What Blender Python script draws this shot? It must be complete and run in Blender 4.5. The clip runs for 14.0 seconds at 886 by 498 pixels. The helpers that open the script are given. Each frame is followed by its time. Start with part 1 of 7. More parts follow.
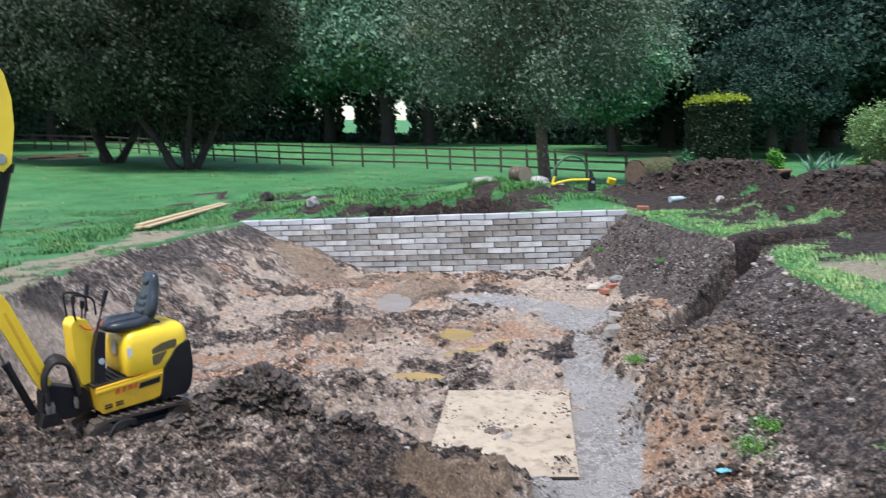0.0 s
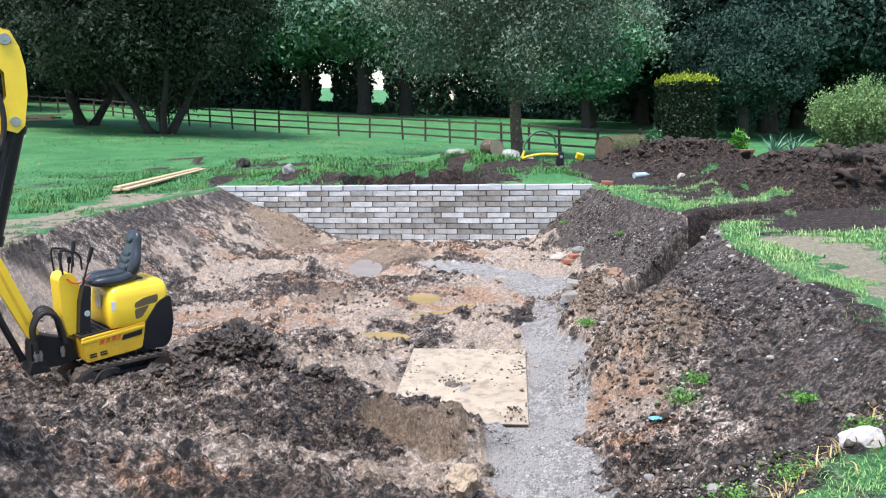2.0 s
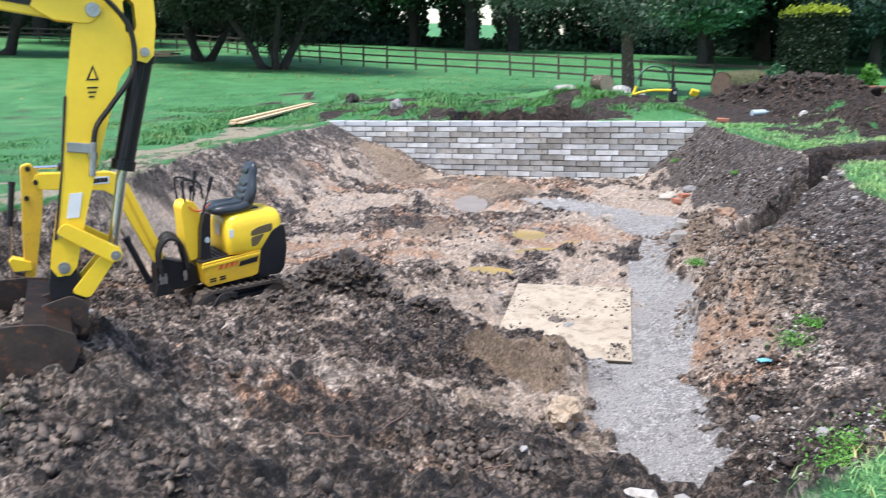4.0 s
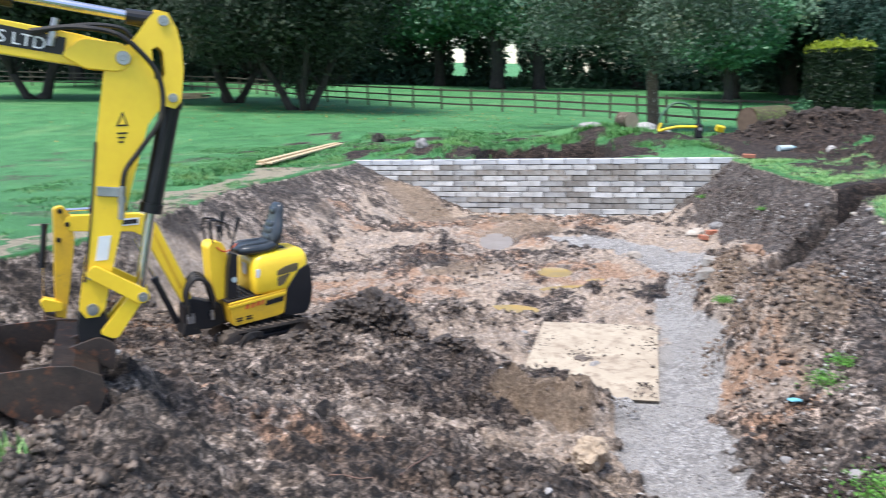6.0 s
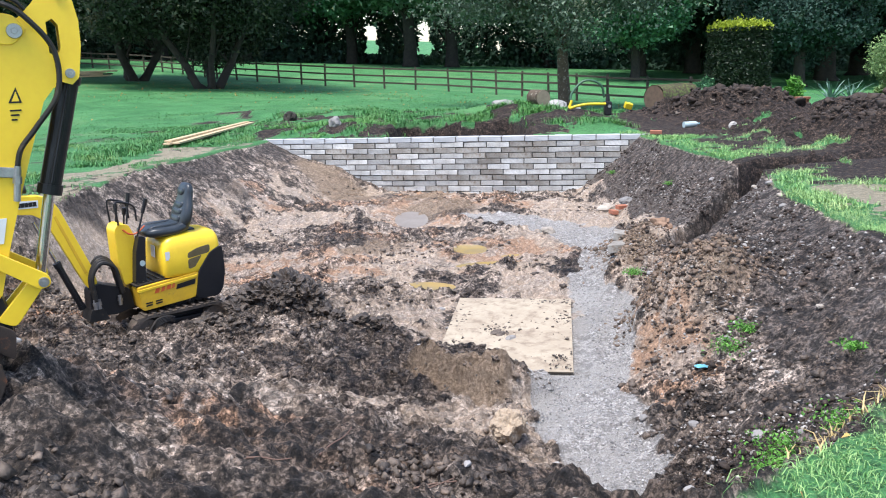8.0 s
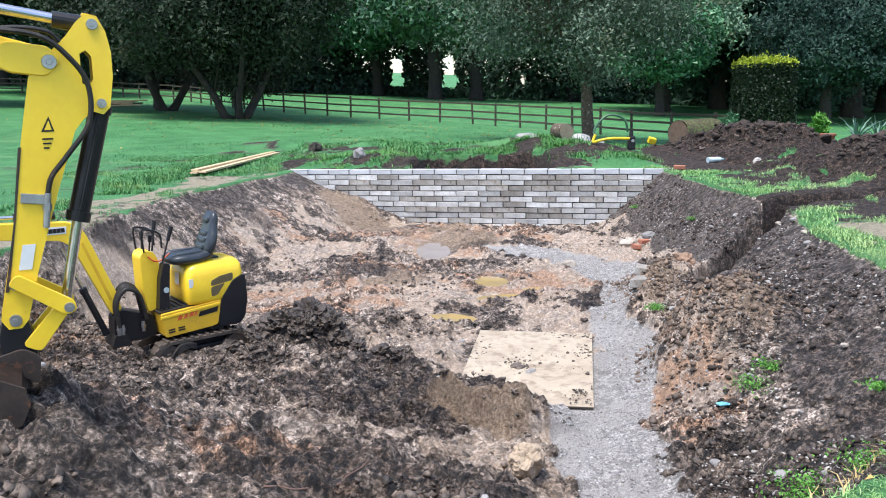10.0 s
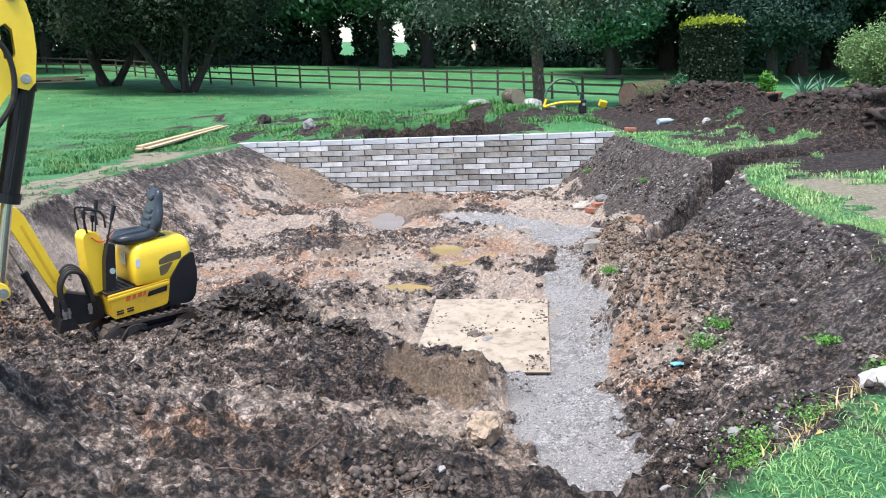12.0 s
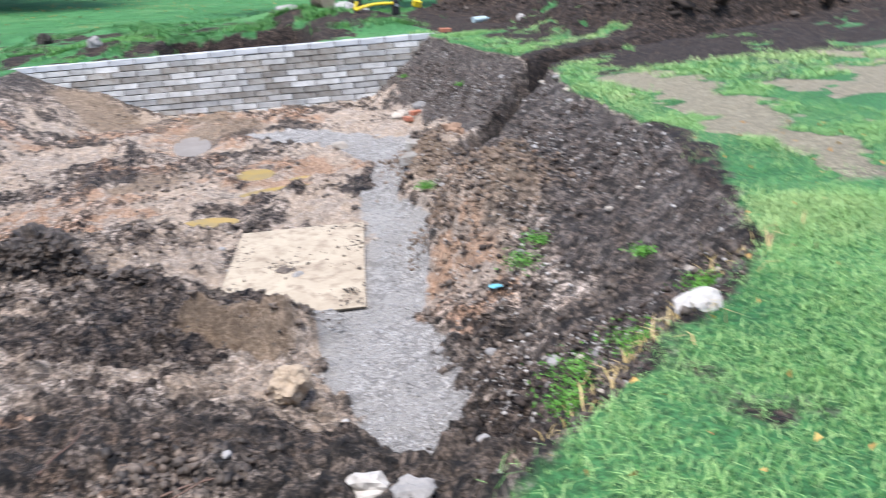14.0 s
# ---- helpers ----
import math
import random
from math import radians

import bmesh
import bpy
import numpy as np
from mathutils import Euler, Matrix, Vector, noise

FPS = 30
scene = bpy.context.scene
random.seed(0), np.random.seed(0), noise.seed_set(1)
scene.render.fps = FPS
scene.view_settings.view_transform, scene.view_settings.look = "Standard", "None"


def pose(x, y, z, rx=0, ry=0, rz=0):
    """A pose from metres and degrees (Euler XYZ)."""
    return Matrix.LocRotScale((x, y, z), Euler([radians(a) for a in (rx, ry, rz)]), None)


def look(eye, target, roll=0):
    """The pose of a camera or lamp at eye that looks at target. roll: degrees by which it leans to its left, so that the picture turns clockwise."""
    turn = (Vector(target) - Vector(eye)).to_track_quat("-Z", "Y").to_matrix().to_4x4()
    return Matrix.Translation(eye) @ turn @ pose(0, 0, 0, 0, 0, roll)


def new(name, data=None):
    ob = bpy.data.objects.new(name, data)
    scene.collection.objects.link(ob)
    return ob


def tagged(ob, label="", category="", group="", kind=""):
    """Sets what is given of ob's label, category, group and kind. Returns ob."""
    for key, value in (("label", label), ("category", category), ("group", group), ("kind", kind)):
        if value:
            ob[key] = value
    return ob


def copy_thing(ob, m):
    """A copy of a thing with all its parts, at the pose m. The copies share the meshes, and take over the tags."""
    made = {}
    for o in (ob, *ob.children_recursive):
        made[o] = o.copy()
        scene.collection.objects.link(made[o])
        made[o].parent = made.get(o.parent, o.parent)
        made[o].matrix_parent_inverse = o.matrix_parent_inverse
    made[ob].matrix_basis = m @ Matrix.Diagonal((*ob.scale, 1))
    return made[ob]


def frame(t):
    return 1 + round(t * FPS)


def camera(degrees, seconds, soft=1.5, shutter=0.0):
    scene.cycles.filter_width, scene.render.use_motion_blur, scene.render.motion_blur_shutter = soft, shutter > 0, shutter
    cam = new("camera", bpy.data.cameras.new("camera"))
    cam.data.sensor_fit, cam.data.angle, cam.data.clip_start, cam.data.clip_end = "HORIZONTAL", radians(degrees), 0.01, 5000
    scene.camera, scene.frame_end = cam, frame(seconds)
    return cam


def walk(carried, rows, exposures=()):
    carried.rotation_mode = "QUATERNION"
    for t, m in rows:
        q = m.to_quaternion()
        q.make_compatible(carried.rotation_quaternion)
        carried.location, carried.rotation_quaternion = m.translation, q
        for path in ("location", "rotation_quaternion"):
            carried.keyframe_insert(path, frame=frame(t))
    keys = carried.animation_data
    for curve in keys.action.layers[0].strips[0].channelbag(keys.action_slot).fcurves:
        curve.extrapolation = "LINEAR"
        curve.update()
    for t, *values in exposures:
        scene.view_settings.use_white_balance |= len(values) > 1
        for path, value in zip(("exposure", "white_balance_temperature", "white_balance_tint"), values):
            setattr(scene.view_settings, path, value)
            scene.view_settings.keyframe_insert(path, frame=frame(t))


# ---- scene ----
# ---- camera and walk ----
cam = camera(55.7, 14.0, 1.0, 0.4)
PATH = [
    (0, (-0.057, 0.610, 1.553), (-0.161, 10.518, 0.203), -2.81),
    (0.5, (-0.100, 0.407, 1.574), (0.316, 10.248, -0.151), -1.11),
    (1, (0.002, 0.115, 1.566), (0.162, 9.935, -0.317), -0.23),
    (1.5, (0.026, 0.054, 1.580), (0.001, 9.872, -0.320), -1.21),
    (2, (0.020, 0.046, 1.577), (0.206, 9.900, -0.116), -1.25),
    (2.5, (0.022, 0.037, 1.578), (0.219, 9.935, 0.170), -1.56),
    (3, (0.018, 0.033, 1.573), (0.011, 9.941, 0.218), -1.77),
    (3.5, (0.015, 0.019, 1.579), (-0.319, 9.859, -0.169), -1.77),
    (3.7, (0.005, 0.009, 1.556), (-0.596, 9.777, -0.497), -1.59),
    (4.12, (-0.001, -0.003, 1.547), (-1.286, 9.607, -0.905), -1.51),
    (4.54, (-0.000, -0.016, 1.550), (-2.046, 9.453, -0.927), -1.83),
    (4.96, (0.004, -0.028, 1.561), (-2.598, 9.351, -0.734), -2.27),
    (5.38, (0.010, -0.032, 1.570), (-2.662, 9.381, -0.493), -2.55),
    (5.8, (0.017, -0.025, 1.572), (-1.939, 9.587, -0.374), -2.40),
    (6, (0.024, -0.009, 1.566), (-1.348, 9.704, -0.376), -2.18),
    (6.5, (0.035, -0.013, 1.563), (-0.344, 9.777, -0.439), -1.68),
    (7, (0.034, -0.017, 1.560), (-0.049, 9.761, -0.531), -1.84),
    (7.5, (0.035, -0.027, 1.553), (-0.142, 9.737, -0.602), -2.18),
    (8, (0.030, -0.000, 1.551), (-0.355, 9.742, -0.671), -2.09),
    (8.5, (0.030, 0.002, 1.552), (-0.533, 9.742, -0.647), -1.94),
    (9, (0.032, -0.005, 1.554), (-0.643, 9.757, -0.506), -1.73),
    (9.5, (0.035, -0.015, 1.556), (-0.671, 9.776, -0.352), -1.55),
    (10, (0.038, -0.019, 1.557), (-0.602, 9.788, -0.289), -1.49),
    (10.5, (0.039, -0.008, 1.556), (-0.424, 9.783, -0.422), -1.63),
    (11, (0.036, 0.043, 1.549), (-0.189, 9.786, -0.691), -1.89),
    (11.5, (0.048, 0.051, 1.543), (-0.090, 9.787, -0.738), -1.88),
    (12, (0.079, 0.062, 1.546), (-0.065, 9.810, -0.682), -2.87),
    (12.5, (0.113, 0.114, 1.534), (0.050, 9.850, -0.746), -3.38),
    (13, (0.127, 0.373, 1.496), (0.167, 10.069, -0.949), -1.61),
    (13.5, (0.160, 0.639, 1.491), (0.736, 10.201, -1.378), -1.43),
    (14, (0.424, 0.708, 1.506), (2.045, 9.968, -1.902), -5.00),
]
walk(cam, [(t, look(eye, target, roll)) for t, eye, target, roll in PATH], [(0.0, 1.62, 6700, 12), (0.9, 1.91, 6700, 12), (14.0, 1.91, 6700, 12)])

# ---- world, sun, exposure ----
SUN_ELEV, SUN_TURN = 72, 215
world = bpy.data.worlds.new("overcast_sky")
scene.world = world
world.use_nodes = True
wn = world.node_tree
sky = wn.nodes.new("ShaderNodeTexSky")
sky.sky_type = "NISHITA"
sky.sun_disc = False
sky.sun_elevation, sky.sun_rotation = radians(SUN_ELEV), radians(SUN_TURN)
sky.dust_density, sky.air_density, sky.ozone_density = 1.2, 1.0, 1.5
wn.links.new(sky.outputs[0], wn.nodes["Background"].inputs[0])
wn.nodes["Background"].inputs[1].default_value = 0.10
sun = new("sun", bpy.data.lights.new("sun", "SUN"))
sun.data.energy, sun.data.angle, sun.data.color = 1.5, radians(24), (0.98, 0.99, 1.0)
sun.matrix_world = look((0, 0, 30), (30 * math.sin(radians(SUN_TURN)) / -math.tan(radians(SUN_ELEV)), 30 * math.cos(radians(SUN_TURN)) / -math.tan(radians(SUN_ELEV)), 0))
scene.view_settings.exposure = 1.88


# ---- materials ----
def nodes_of(name):
    m = bpy.data.materials.new(name)
    m.use_nodes = True
    t = m.node_tree
    return m, t, t.nodes["Principled BSDF"]


def noise_node(t, scale, detail=4, rough=0.6, coords="Object"):
    c = t.nodes.new("ShaderNodeTexCoord")
    n = t.nodes.new("ShaderNodeTexNoise")
    n.inputs["Scale"].default_value, n.inputs["Detail"].default_value, n.inputs["Roughness"].default_value = scale, detail, rough
    t.links.new(c.outputs[coords], n.inputs["Vector"])
    return n.outputs["Fac"]


def math_node(t, op, a, b, clamp=False):
    n = t.nodes.new("ShaderNodeMath")
    n.operation, n.use_clamp = op, clamp
    for k, v in enumerate((a, b)):
        if isinstance(v, (int, float)):
            n.inputs[k].default_value = v
        else:
            t.links.new(v, n.inputs[k])
    return n.outputs[0]


def sharpen(t, v, lo, hi):
    n = t.nodes.new("ShaderNodeMapRange")
    n.inputs["From Min"].default_value, n.inputs["From Max"].default_value = lo, hi
    t.links.new(v, n.inputs["Value"])
    return n.outputs["Result"]


def blend(t, fac, a, b, mode="MIX"):
    n = t.nodes.new("ShaderNodeMix")
    n.data_type, n.blend_type = "RGBA", mode
    for k, v in ((0, fac), (6, a), (7, b)):
        if isinstance(v, (int, float)):
            n.inputs[k].default_value = v
        elif isinstance(v, tuple):
            n.inputs[k].default_value = (*v, 1)
        else:
            t.links.new(v, n.inputs[k])
    return n.outputs[2]


def bump(t, p, height, strength, distance=0.02):
    n = t.nodes.new("ShaderNodeBump")
    n.inputs["Strength"].default_value, n.inputs["Distance"].default_value = strength, distance
    t.links.new(height, n.inputs["Height"])
    t.links.new(n.outputs[0], p.inputs["Normal"])


def surface(name, a, b, scale, rough, c=None, metal=0.0, relief=0.3, spread=(0.35, 0.65), vary=0.0, island=0.0, rough_vary=0.12, c_amount=(0.6, 0.72), shine=0.5):
    """Two colours mixed by a broad and a fine noise, a third in spots, with relief."""
    m, t, p = nodes_of(name)
    broad, fine = noise_node(t, scale), noise_node(t, scale * 9, 5, 0.65)
    both = math_node(t, "ADD", math_node(t, "MULTIPLY", broad, 0.65), math_node(t, "MULTIPLY", fine, 0.35))
    col = blend(t, sharpen(t, both, *spread), a, b)
    if c:
        col = blend(t, sharpen(t, noise_node(t, scale * 2.7, 6, 0.7), *c_amount), col, c)
    rnd = None
    if vary:
        rnd = t.nodes.new("ShaderNodeObjectInfo").outputs["Random"]
    if island:
        rnd = t.nodes.new("ShaderNodeNewGeometry").outputs["Random Per Island"]
    if rnd is not None:
        k = vary or island
        grey = math_node(t, "ADD", math_node(t, "MULTIPLY", rnd, 2 * k), 1 - k)
        com = t.nodes.new("ShaderNodeCombineXYZ")
        for i in range(3):
            t.links.new(grey, com.inputs[i])
        col = blend(t, 1.0, col, com.outputs[0], "MULTIPLY")
    t.links.new(col, p.inputs["Base Color"])
    t.links.new(math_node(t, "ADD", math_node(t, "MULTIPLY", fine, rough_vary * 2), rough - rough_vary), p.inputs["Roughness"])
    p.inputs["Metallic"].default_value = metal
    p.inputs["Specular IOR Level"].default_value = shine
    if relief:
        bump(t, p, both, relief)
    return m


YELLOW = surface("yellow_paint", (0.94, 0.64, 0.036), (0.86, 0.55, 0.032), 3, 0.36, (0.42, 0.27, 0.07), relief=0.04, c_amount=(0.64, 0.8))
YELLOW_WORN = surface("worn_yellow_paint", (0.80, 0.47, 0.02), (0.62, 0.36, 0.03), 4, 0.45, (0.22, 0.14, 0.07), relief=0.08, c_amount=(0.6, 0.72))
BLACK = surface("black_paint", (0.012, 0.012, 0.014), (0.018, 0.018, 0.02), 5, 0.36, (0.07, 0.055, 0.04), relief=0.05, c_amount=(0.68, 0.82), shine=0.3)
TRACKMUD = surface("mud_caked_rubber", (0.03, 0.024, 0.019), (0.13, 0.098, 0.074), 6, 0.7, (0.014, 0.013, 0.012), relief=0.8, c_amount=(0.54, 0.64))
RUBBER = surface("muddy_rubber", (0.010, 0.010, 0.011), (0.03, 0.026, 0.022), 4, 0.55, (0.09, 0.065, 0.045), relief=0.2, c_amount=(0.56, 0.7), shine=0.35)
SEAT = surface("grey_vinyl", (0.016, 0.021, 0.026), (0.03, 0.037, 0.043), 9, 0.34, relief=0.1)
CHROME = surface("polished_rod", (0.6, 0.6, 0.62), (0.5, 0.5, 0.52), 8, 0.22, metal=1.0, relief=0.0)
STEEL = surface("bare_steel", (0.42, 0.42, 0.43), (0.28, 0.28, 0.28), 12, 0.4, metal=0.8, relief=0.05)
RUST = surface("rusty_steel", (0.028, 0.021, 0.017), (0.075, 0.052, 0.040), 6, 0.65, (0.20, 0.075, 0.035), metal=0.3, relief=0.3, c_amount=(0.55, 0.7))
GRILLE = surface("louvre_plastic", (0.10, 0.075, 0.03), (0.15, 0.11, 0.05), 20, 0.55, relief=0.1)
RED = surface("red_decal", (0.6, 0.06, 0.02), (0.66, 0.16, 0.03), 15, 0.45, relief=0.0)
WHITE = surface("white_decal", (0.75, 0.75, 0.74), (0.66, 0.66, 0.64), 15, 0.45, relief=0.0)
CONCRETE = surface("concrete_block", (0.33, 0.315, 0.29), (0.58, 0.565, 0.535), 4.5, 0.85, (0.22, 0.18, 0.14), relief=0.5, vary=0.30, c_amount=(0.57, 0.70))
STAINED = surface("stained_block", (0.20, 0.175, 0.145), (0.40, 0.375, 0.335), 4.2, 0.85, (0.17, 0.115, 0.07), relief=0.35, vary=0.2, c_amount=(0.52, 0.68))
COPING = surface("pale_block", (0.40, 0.405, 0.41), (0.50, 0.505, 0.51), 2.5, 0.85, (0.4, 0.38, 0.36), relief=0.3, vary=0.08, c_amount=(0.64, 0.8))
MORTAR = surface("mortar", (0.06, 0.055, 0.048), (0.12, 0.11, 0.095), 6, 0.95, (0.03, 0.024, 0.018), relief=0.6)
PLY = surface("muddy_plywood", (0.43, 0.36, 0.265), (0.33, 0.265, 0.19), 2.6, 0.65, (0.235, 0.178, 0.125), relief=0.25, c_amount=(0.50, 0.64))
PLANK = surface("pale_timber", (0.56, 0.43, 0.26), (0.45, 0.33, 0.19), 3, 0.65, (0.34, 0.25, 0.15), relief=0.1)
FENCE = surface("fence_timber", (0.045, 0.036, 0.026), (0.08, 0.066, 0.048), 3, 0.85, relief=0.3, vary=0.2)
BARK = surface("bark", (0.018, 0.015, 0.012), (0.045, 0.038, 0.029), 3, 0.95, (0.045, 0.045, 0.03), relief=0.8)
BARK_PALE = surface("lichened_bark", (0.05, 0.035, 0.024), (0.12, 0.085, 0.055), 5, 0.95, (0.34, 0.31, 0.24), relief=0.9, c_amount=(0.57, 0.64))
MOSSY = surface("mossy_bark", (0.035, 0.028, 0.018), (0.09, 0.065, 0.04), 5, 0.95, (0.10, 0.13, 0.035), relief=0.9, c_amount=(0.48, 0.58))
CUTWOOD = surface("sawn_end", (0.30, 0.24, 0.16), (0.2, 0.16, 0.11), 5, 0.8, relief=0.3)
STONE = surface("pale_stone", (0.40, 0.35, 0.29), (0.26, 0.22, 0.18), 6, 0.85, (0.2, 0.15, 0.1), relief=0.5, vary=0.25)
TANSTONE = surface("tan_stone", (0.44, 0.345, 0.245), (0.30, 0.225, 0.155), 9, 0.85, (0.18, 0.13, 0.09), relief=0.6, c_amount=(0.56, 0.68))
FLINT = surface("white_stone", (0.44, 0.415, 0.38), (0.32, 0.29, 0.26), 6, 0.8, (0.35, 0.3, 0.24), relief=0.4, vary=0.12)
GREYSTONE = surface("grey_stone", (0.20, 0.19, 0.18), (0.32, 0.30, 0.28), 5, 0.8, (0.14, 0.11, 0.08), relief=0.5, vary=0.3)
PEBBLE = surface("pebbles", (0.19, 0.18, 0.17), (0.40, 0.385, 0.37), 4, 0.75, relief=0.3, island=0.5)
CLOD = surface("mud_clod", (0.040, 0.030, 0.023), (0.17, 0.126, 0.094), 7, 0.55, (0.022, 0.017, 0.014), relief=0.9, island=0.5, c_amount=(0.5, 0.65))
BROWNCLOD = surface("brown_clay_clod", (0.060, 0.040, 0.027), (0.24, 0.165, 0.112), 6, 0.7, (0.035, 0.025, 0.019), relief=0.9, island=0.5, c_amount=(0.54, 0.66))
DARKMUD = surface("wet_black_mud", (0.014, 0.011, 0.009), (0.085, 0.062, 0.046), 11, 0.45, (0.17, 0.125, 0.09), relief=1.0, c_amount=(0.56, 0.70))
BANKSTONE = surface("bank_stones", (0.20, 0.18, 0.16), (0.40, 0.37, 0.34), 4, 0.75, relief=0.3, island=0.45)
DARKCLOD = surface("dark_soil_clod", (0.014, 0.0095, 0.007), (0.060, 0.040, 0.029), 5, 0.85, (0.13, 0.085, 0.058), relief=0.9, island=0.35)
BRICKRED = surface("red_brick", (0.40, 0.15, 0.08), (0.30, 0.11, 0.07), 9, 0.85, (0.3, 0.22, 0.16), relief=0.4)
HOSE_Y = surface("yellow_hose", (0.75, 0.55, 0.02), (0.65, 0.45, 0.02), 9, 0.45, relief=0.05)
HOSE_G = surface("green_hose", (0.03, 0.09, 0.05), (0.05, 0.13, 0.07), 9, 0.45, relief=0.05)
PLASTIC = surface("blue_plastic", (0.15, 0.42, 0.50), (0.1, 0.33, 0.42), 9, 0.4, relief=0.2)
PALEPLASTIC = surface("pale_plastic_bottle", (0.50, 0.60, 0.60), (0.38, 0.48, 0.48), 9, 0.35, relief=0.2)
TERRACOTTA = surface("terracotta", (0.30, 0.10, 0.06), (0.24, 0.08, 0.05), 9, 0.8, relief=0.2)
BRANCHWOOD = surface("wet_stick", (0.10, 0.055, 0.04), (0.17, 0.10, 0.07), 7, 0.7, relief=0.4)


def leaf_material(name, a, b, c, amount=(0.6, 0.7), rough=0.5):
    m, t, p = nodes_of(name)
    rnd = t.nodes.new("ShaderNodeNewGeometry").outputs["Random Per Island"]
    col = blend(t, rnd, a, b)
    col = blend(t, sharpen(t, noise_node(t, 0.5, 3), *amount), col, c)
    t.links.new(col, p.inputs["Base Color"])
    p.inputs["Roughness"].default_value = rough
    p.inputs["Specular IOR Level"].default_value = 0.3
    return m


LEAF = leaf_material("dull_leaves", (0.016, 0.028, 0.016), (0.046, 0.064, 0.036), (0.085, 0.088, 0.04), rough=0.8)
LEAF_NEAR = leaf_material("olive_leaves", (0.060, 0.096, 0.062), (0.145, 0.195, 0.130), (0.165, 0.175, 0.105), rough=0.75)
LEAF_FAR = leaf_material("wood_leaves", (0.062, 0.130, 0.080), (0.17, 0.29, 0.175), (0.30, 0.25, 0.10), (0.62, 0.74), rough=0.75)
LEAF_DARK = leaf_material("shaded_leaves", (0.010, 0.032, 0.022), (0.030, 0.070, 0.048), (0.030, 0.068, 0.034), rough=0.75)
LEAF_DEEP = leaf_material("deep_leaves", (0.028, 0.105, 0.050), (0.095, 0.235, 0.105), (0.09, 0.17, 0.06))
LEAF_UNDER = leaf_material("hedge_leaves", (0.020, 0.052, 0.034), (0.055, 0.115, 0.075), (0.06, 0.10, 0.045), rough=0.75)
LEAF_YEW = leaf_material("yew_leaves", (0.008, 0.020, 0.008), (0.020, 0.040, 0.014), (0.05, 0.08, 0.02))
LEAF_TIP = leaf_material("fresh_yew_tips", (0.22, 0.30, 0.02), (0.36, 0.40, 0.03), (0.15, 0.24, 0.02))
LEAF_SHRUB = leaf_material("willow_leaves", (0.08, 0.17, 0.05), (0.24, 0.36, 0.13), (0.18, 0.27, 0.09))
LEAF_BLUE = leaf_material("blue_green_leaves", (0.12, 0.22, 0.17), (0.2, 0.32, 0.26), (0.2, 0.28, 0.14))
WEED = leaf_material("weed_leaves", (0.06, 0.20, 0.03), (0.13, 0.32, 0.05), (0.1, 0.25, 0.04))
BLADE_FAR = leaf_material("lawn_blades", (0.022, 0.11, 0.03), (0.10, 0.29, 0.085), (0.16, 0.27, 0.075), (0.52, 0.68))
BLADE = leaf_material("grass_blades", (0.06, 0.20, 0.045), (0.30, 0.48, 0.17), (0.38, 0.46, 0.19), (0.5, 0.7))
TUSSOCK = leaf_material("tussock_blades", (0.035, 0.14, 0.028), (0.14, 0.34, 0.08), (0.09, 0.22, 0.05), (0.5, 0.7))
STRAW = leaf_material("dry_grass", (0.34, 0.25, 0.10), (0.5, 0.38, 0.18), (0.3, 0.28, 0.1))
FALLEN = leaf_material("fallen_leaves", (0.35, 0.17, 0.05), (0.5, 0.32, 0.10), (0.3, 0.12, 0.05))


# ---- building helpers ----
def part(name, bm, material, parent=None, label="", smooth=False):
    me = bpy.data.meshes.new(name)
    bm.normal_update()
    bm.to_mesh(me)
    bm.free()
    me.materials.append(material)
    if smooth:
        for f in me.polygons:
            f.use_smooth = True
    ob = new(name, me)
    ob.parent = parent
    if label:
        ob["label"] = label
    return ob


def thing(name, m, label, category, group="", kind=""):
    ob = new(name)
    ob.matrix_basis = m
    ob.empty_display_size = 0.2
    return tagged(ob, label, category, group, kind)


def box(bm, size, m=None, bevel=0.0, taper=1.0):
    r = bmesh.ops.create_cube(bm, size=1.0)
    vs = r["verts"]
    for v in vs:
        k = taper if v.co.z > 0 else 1.0
        v.co = Vector((v.co.x * size[0] * k, v.co.y * size[1] * k, v.co.z * size[2]))
    if bevel:
        es = list({e for v in vs for e in v.link_edges})
        out = bmesh.ops.bevel(bm, geom=es, offset=bevel, segments=2, affect="EDGES", profile=0.6)
        vs = list({v for f in out["faces"] for v in f.verts} | {v for v in vs if v.is_valid})
    if m is not None:
        bmesh.ops.transform(bm, matrix=m, verts=vs)
    return vs


def rod(bm, a, b, r0, r1=None, seg=12):
    a, b = Vector(a), Vector(b)
    d = b - a
    q = d.to_track_quat("Z", "Y").to_matrix().to_4x4()
    bmesh.ops.create_cone(bm, cap_ends=True, segments=seg, radius1=r0, radius2=r0 if r1 is None else r1, depth=d.length, matrix=Matrix.Translation((a + b) / 2) @ q)


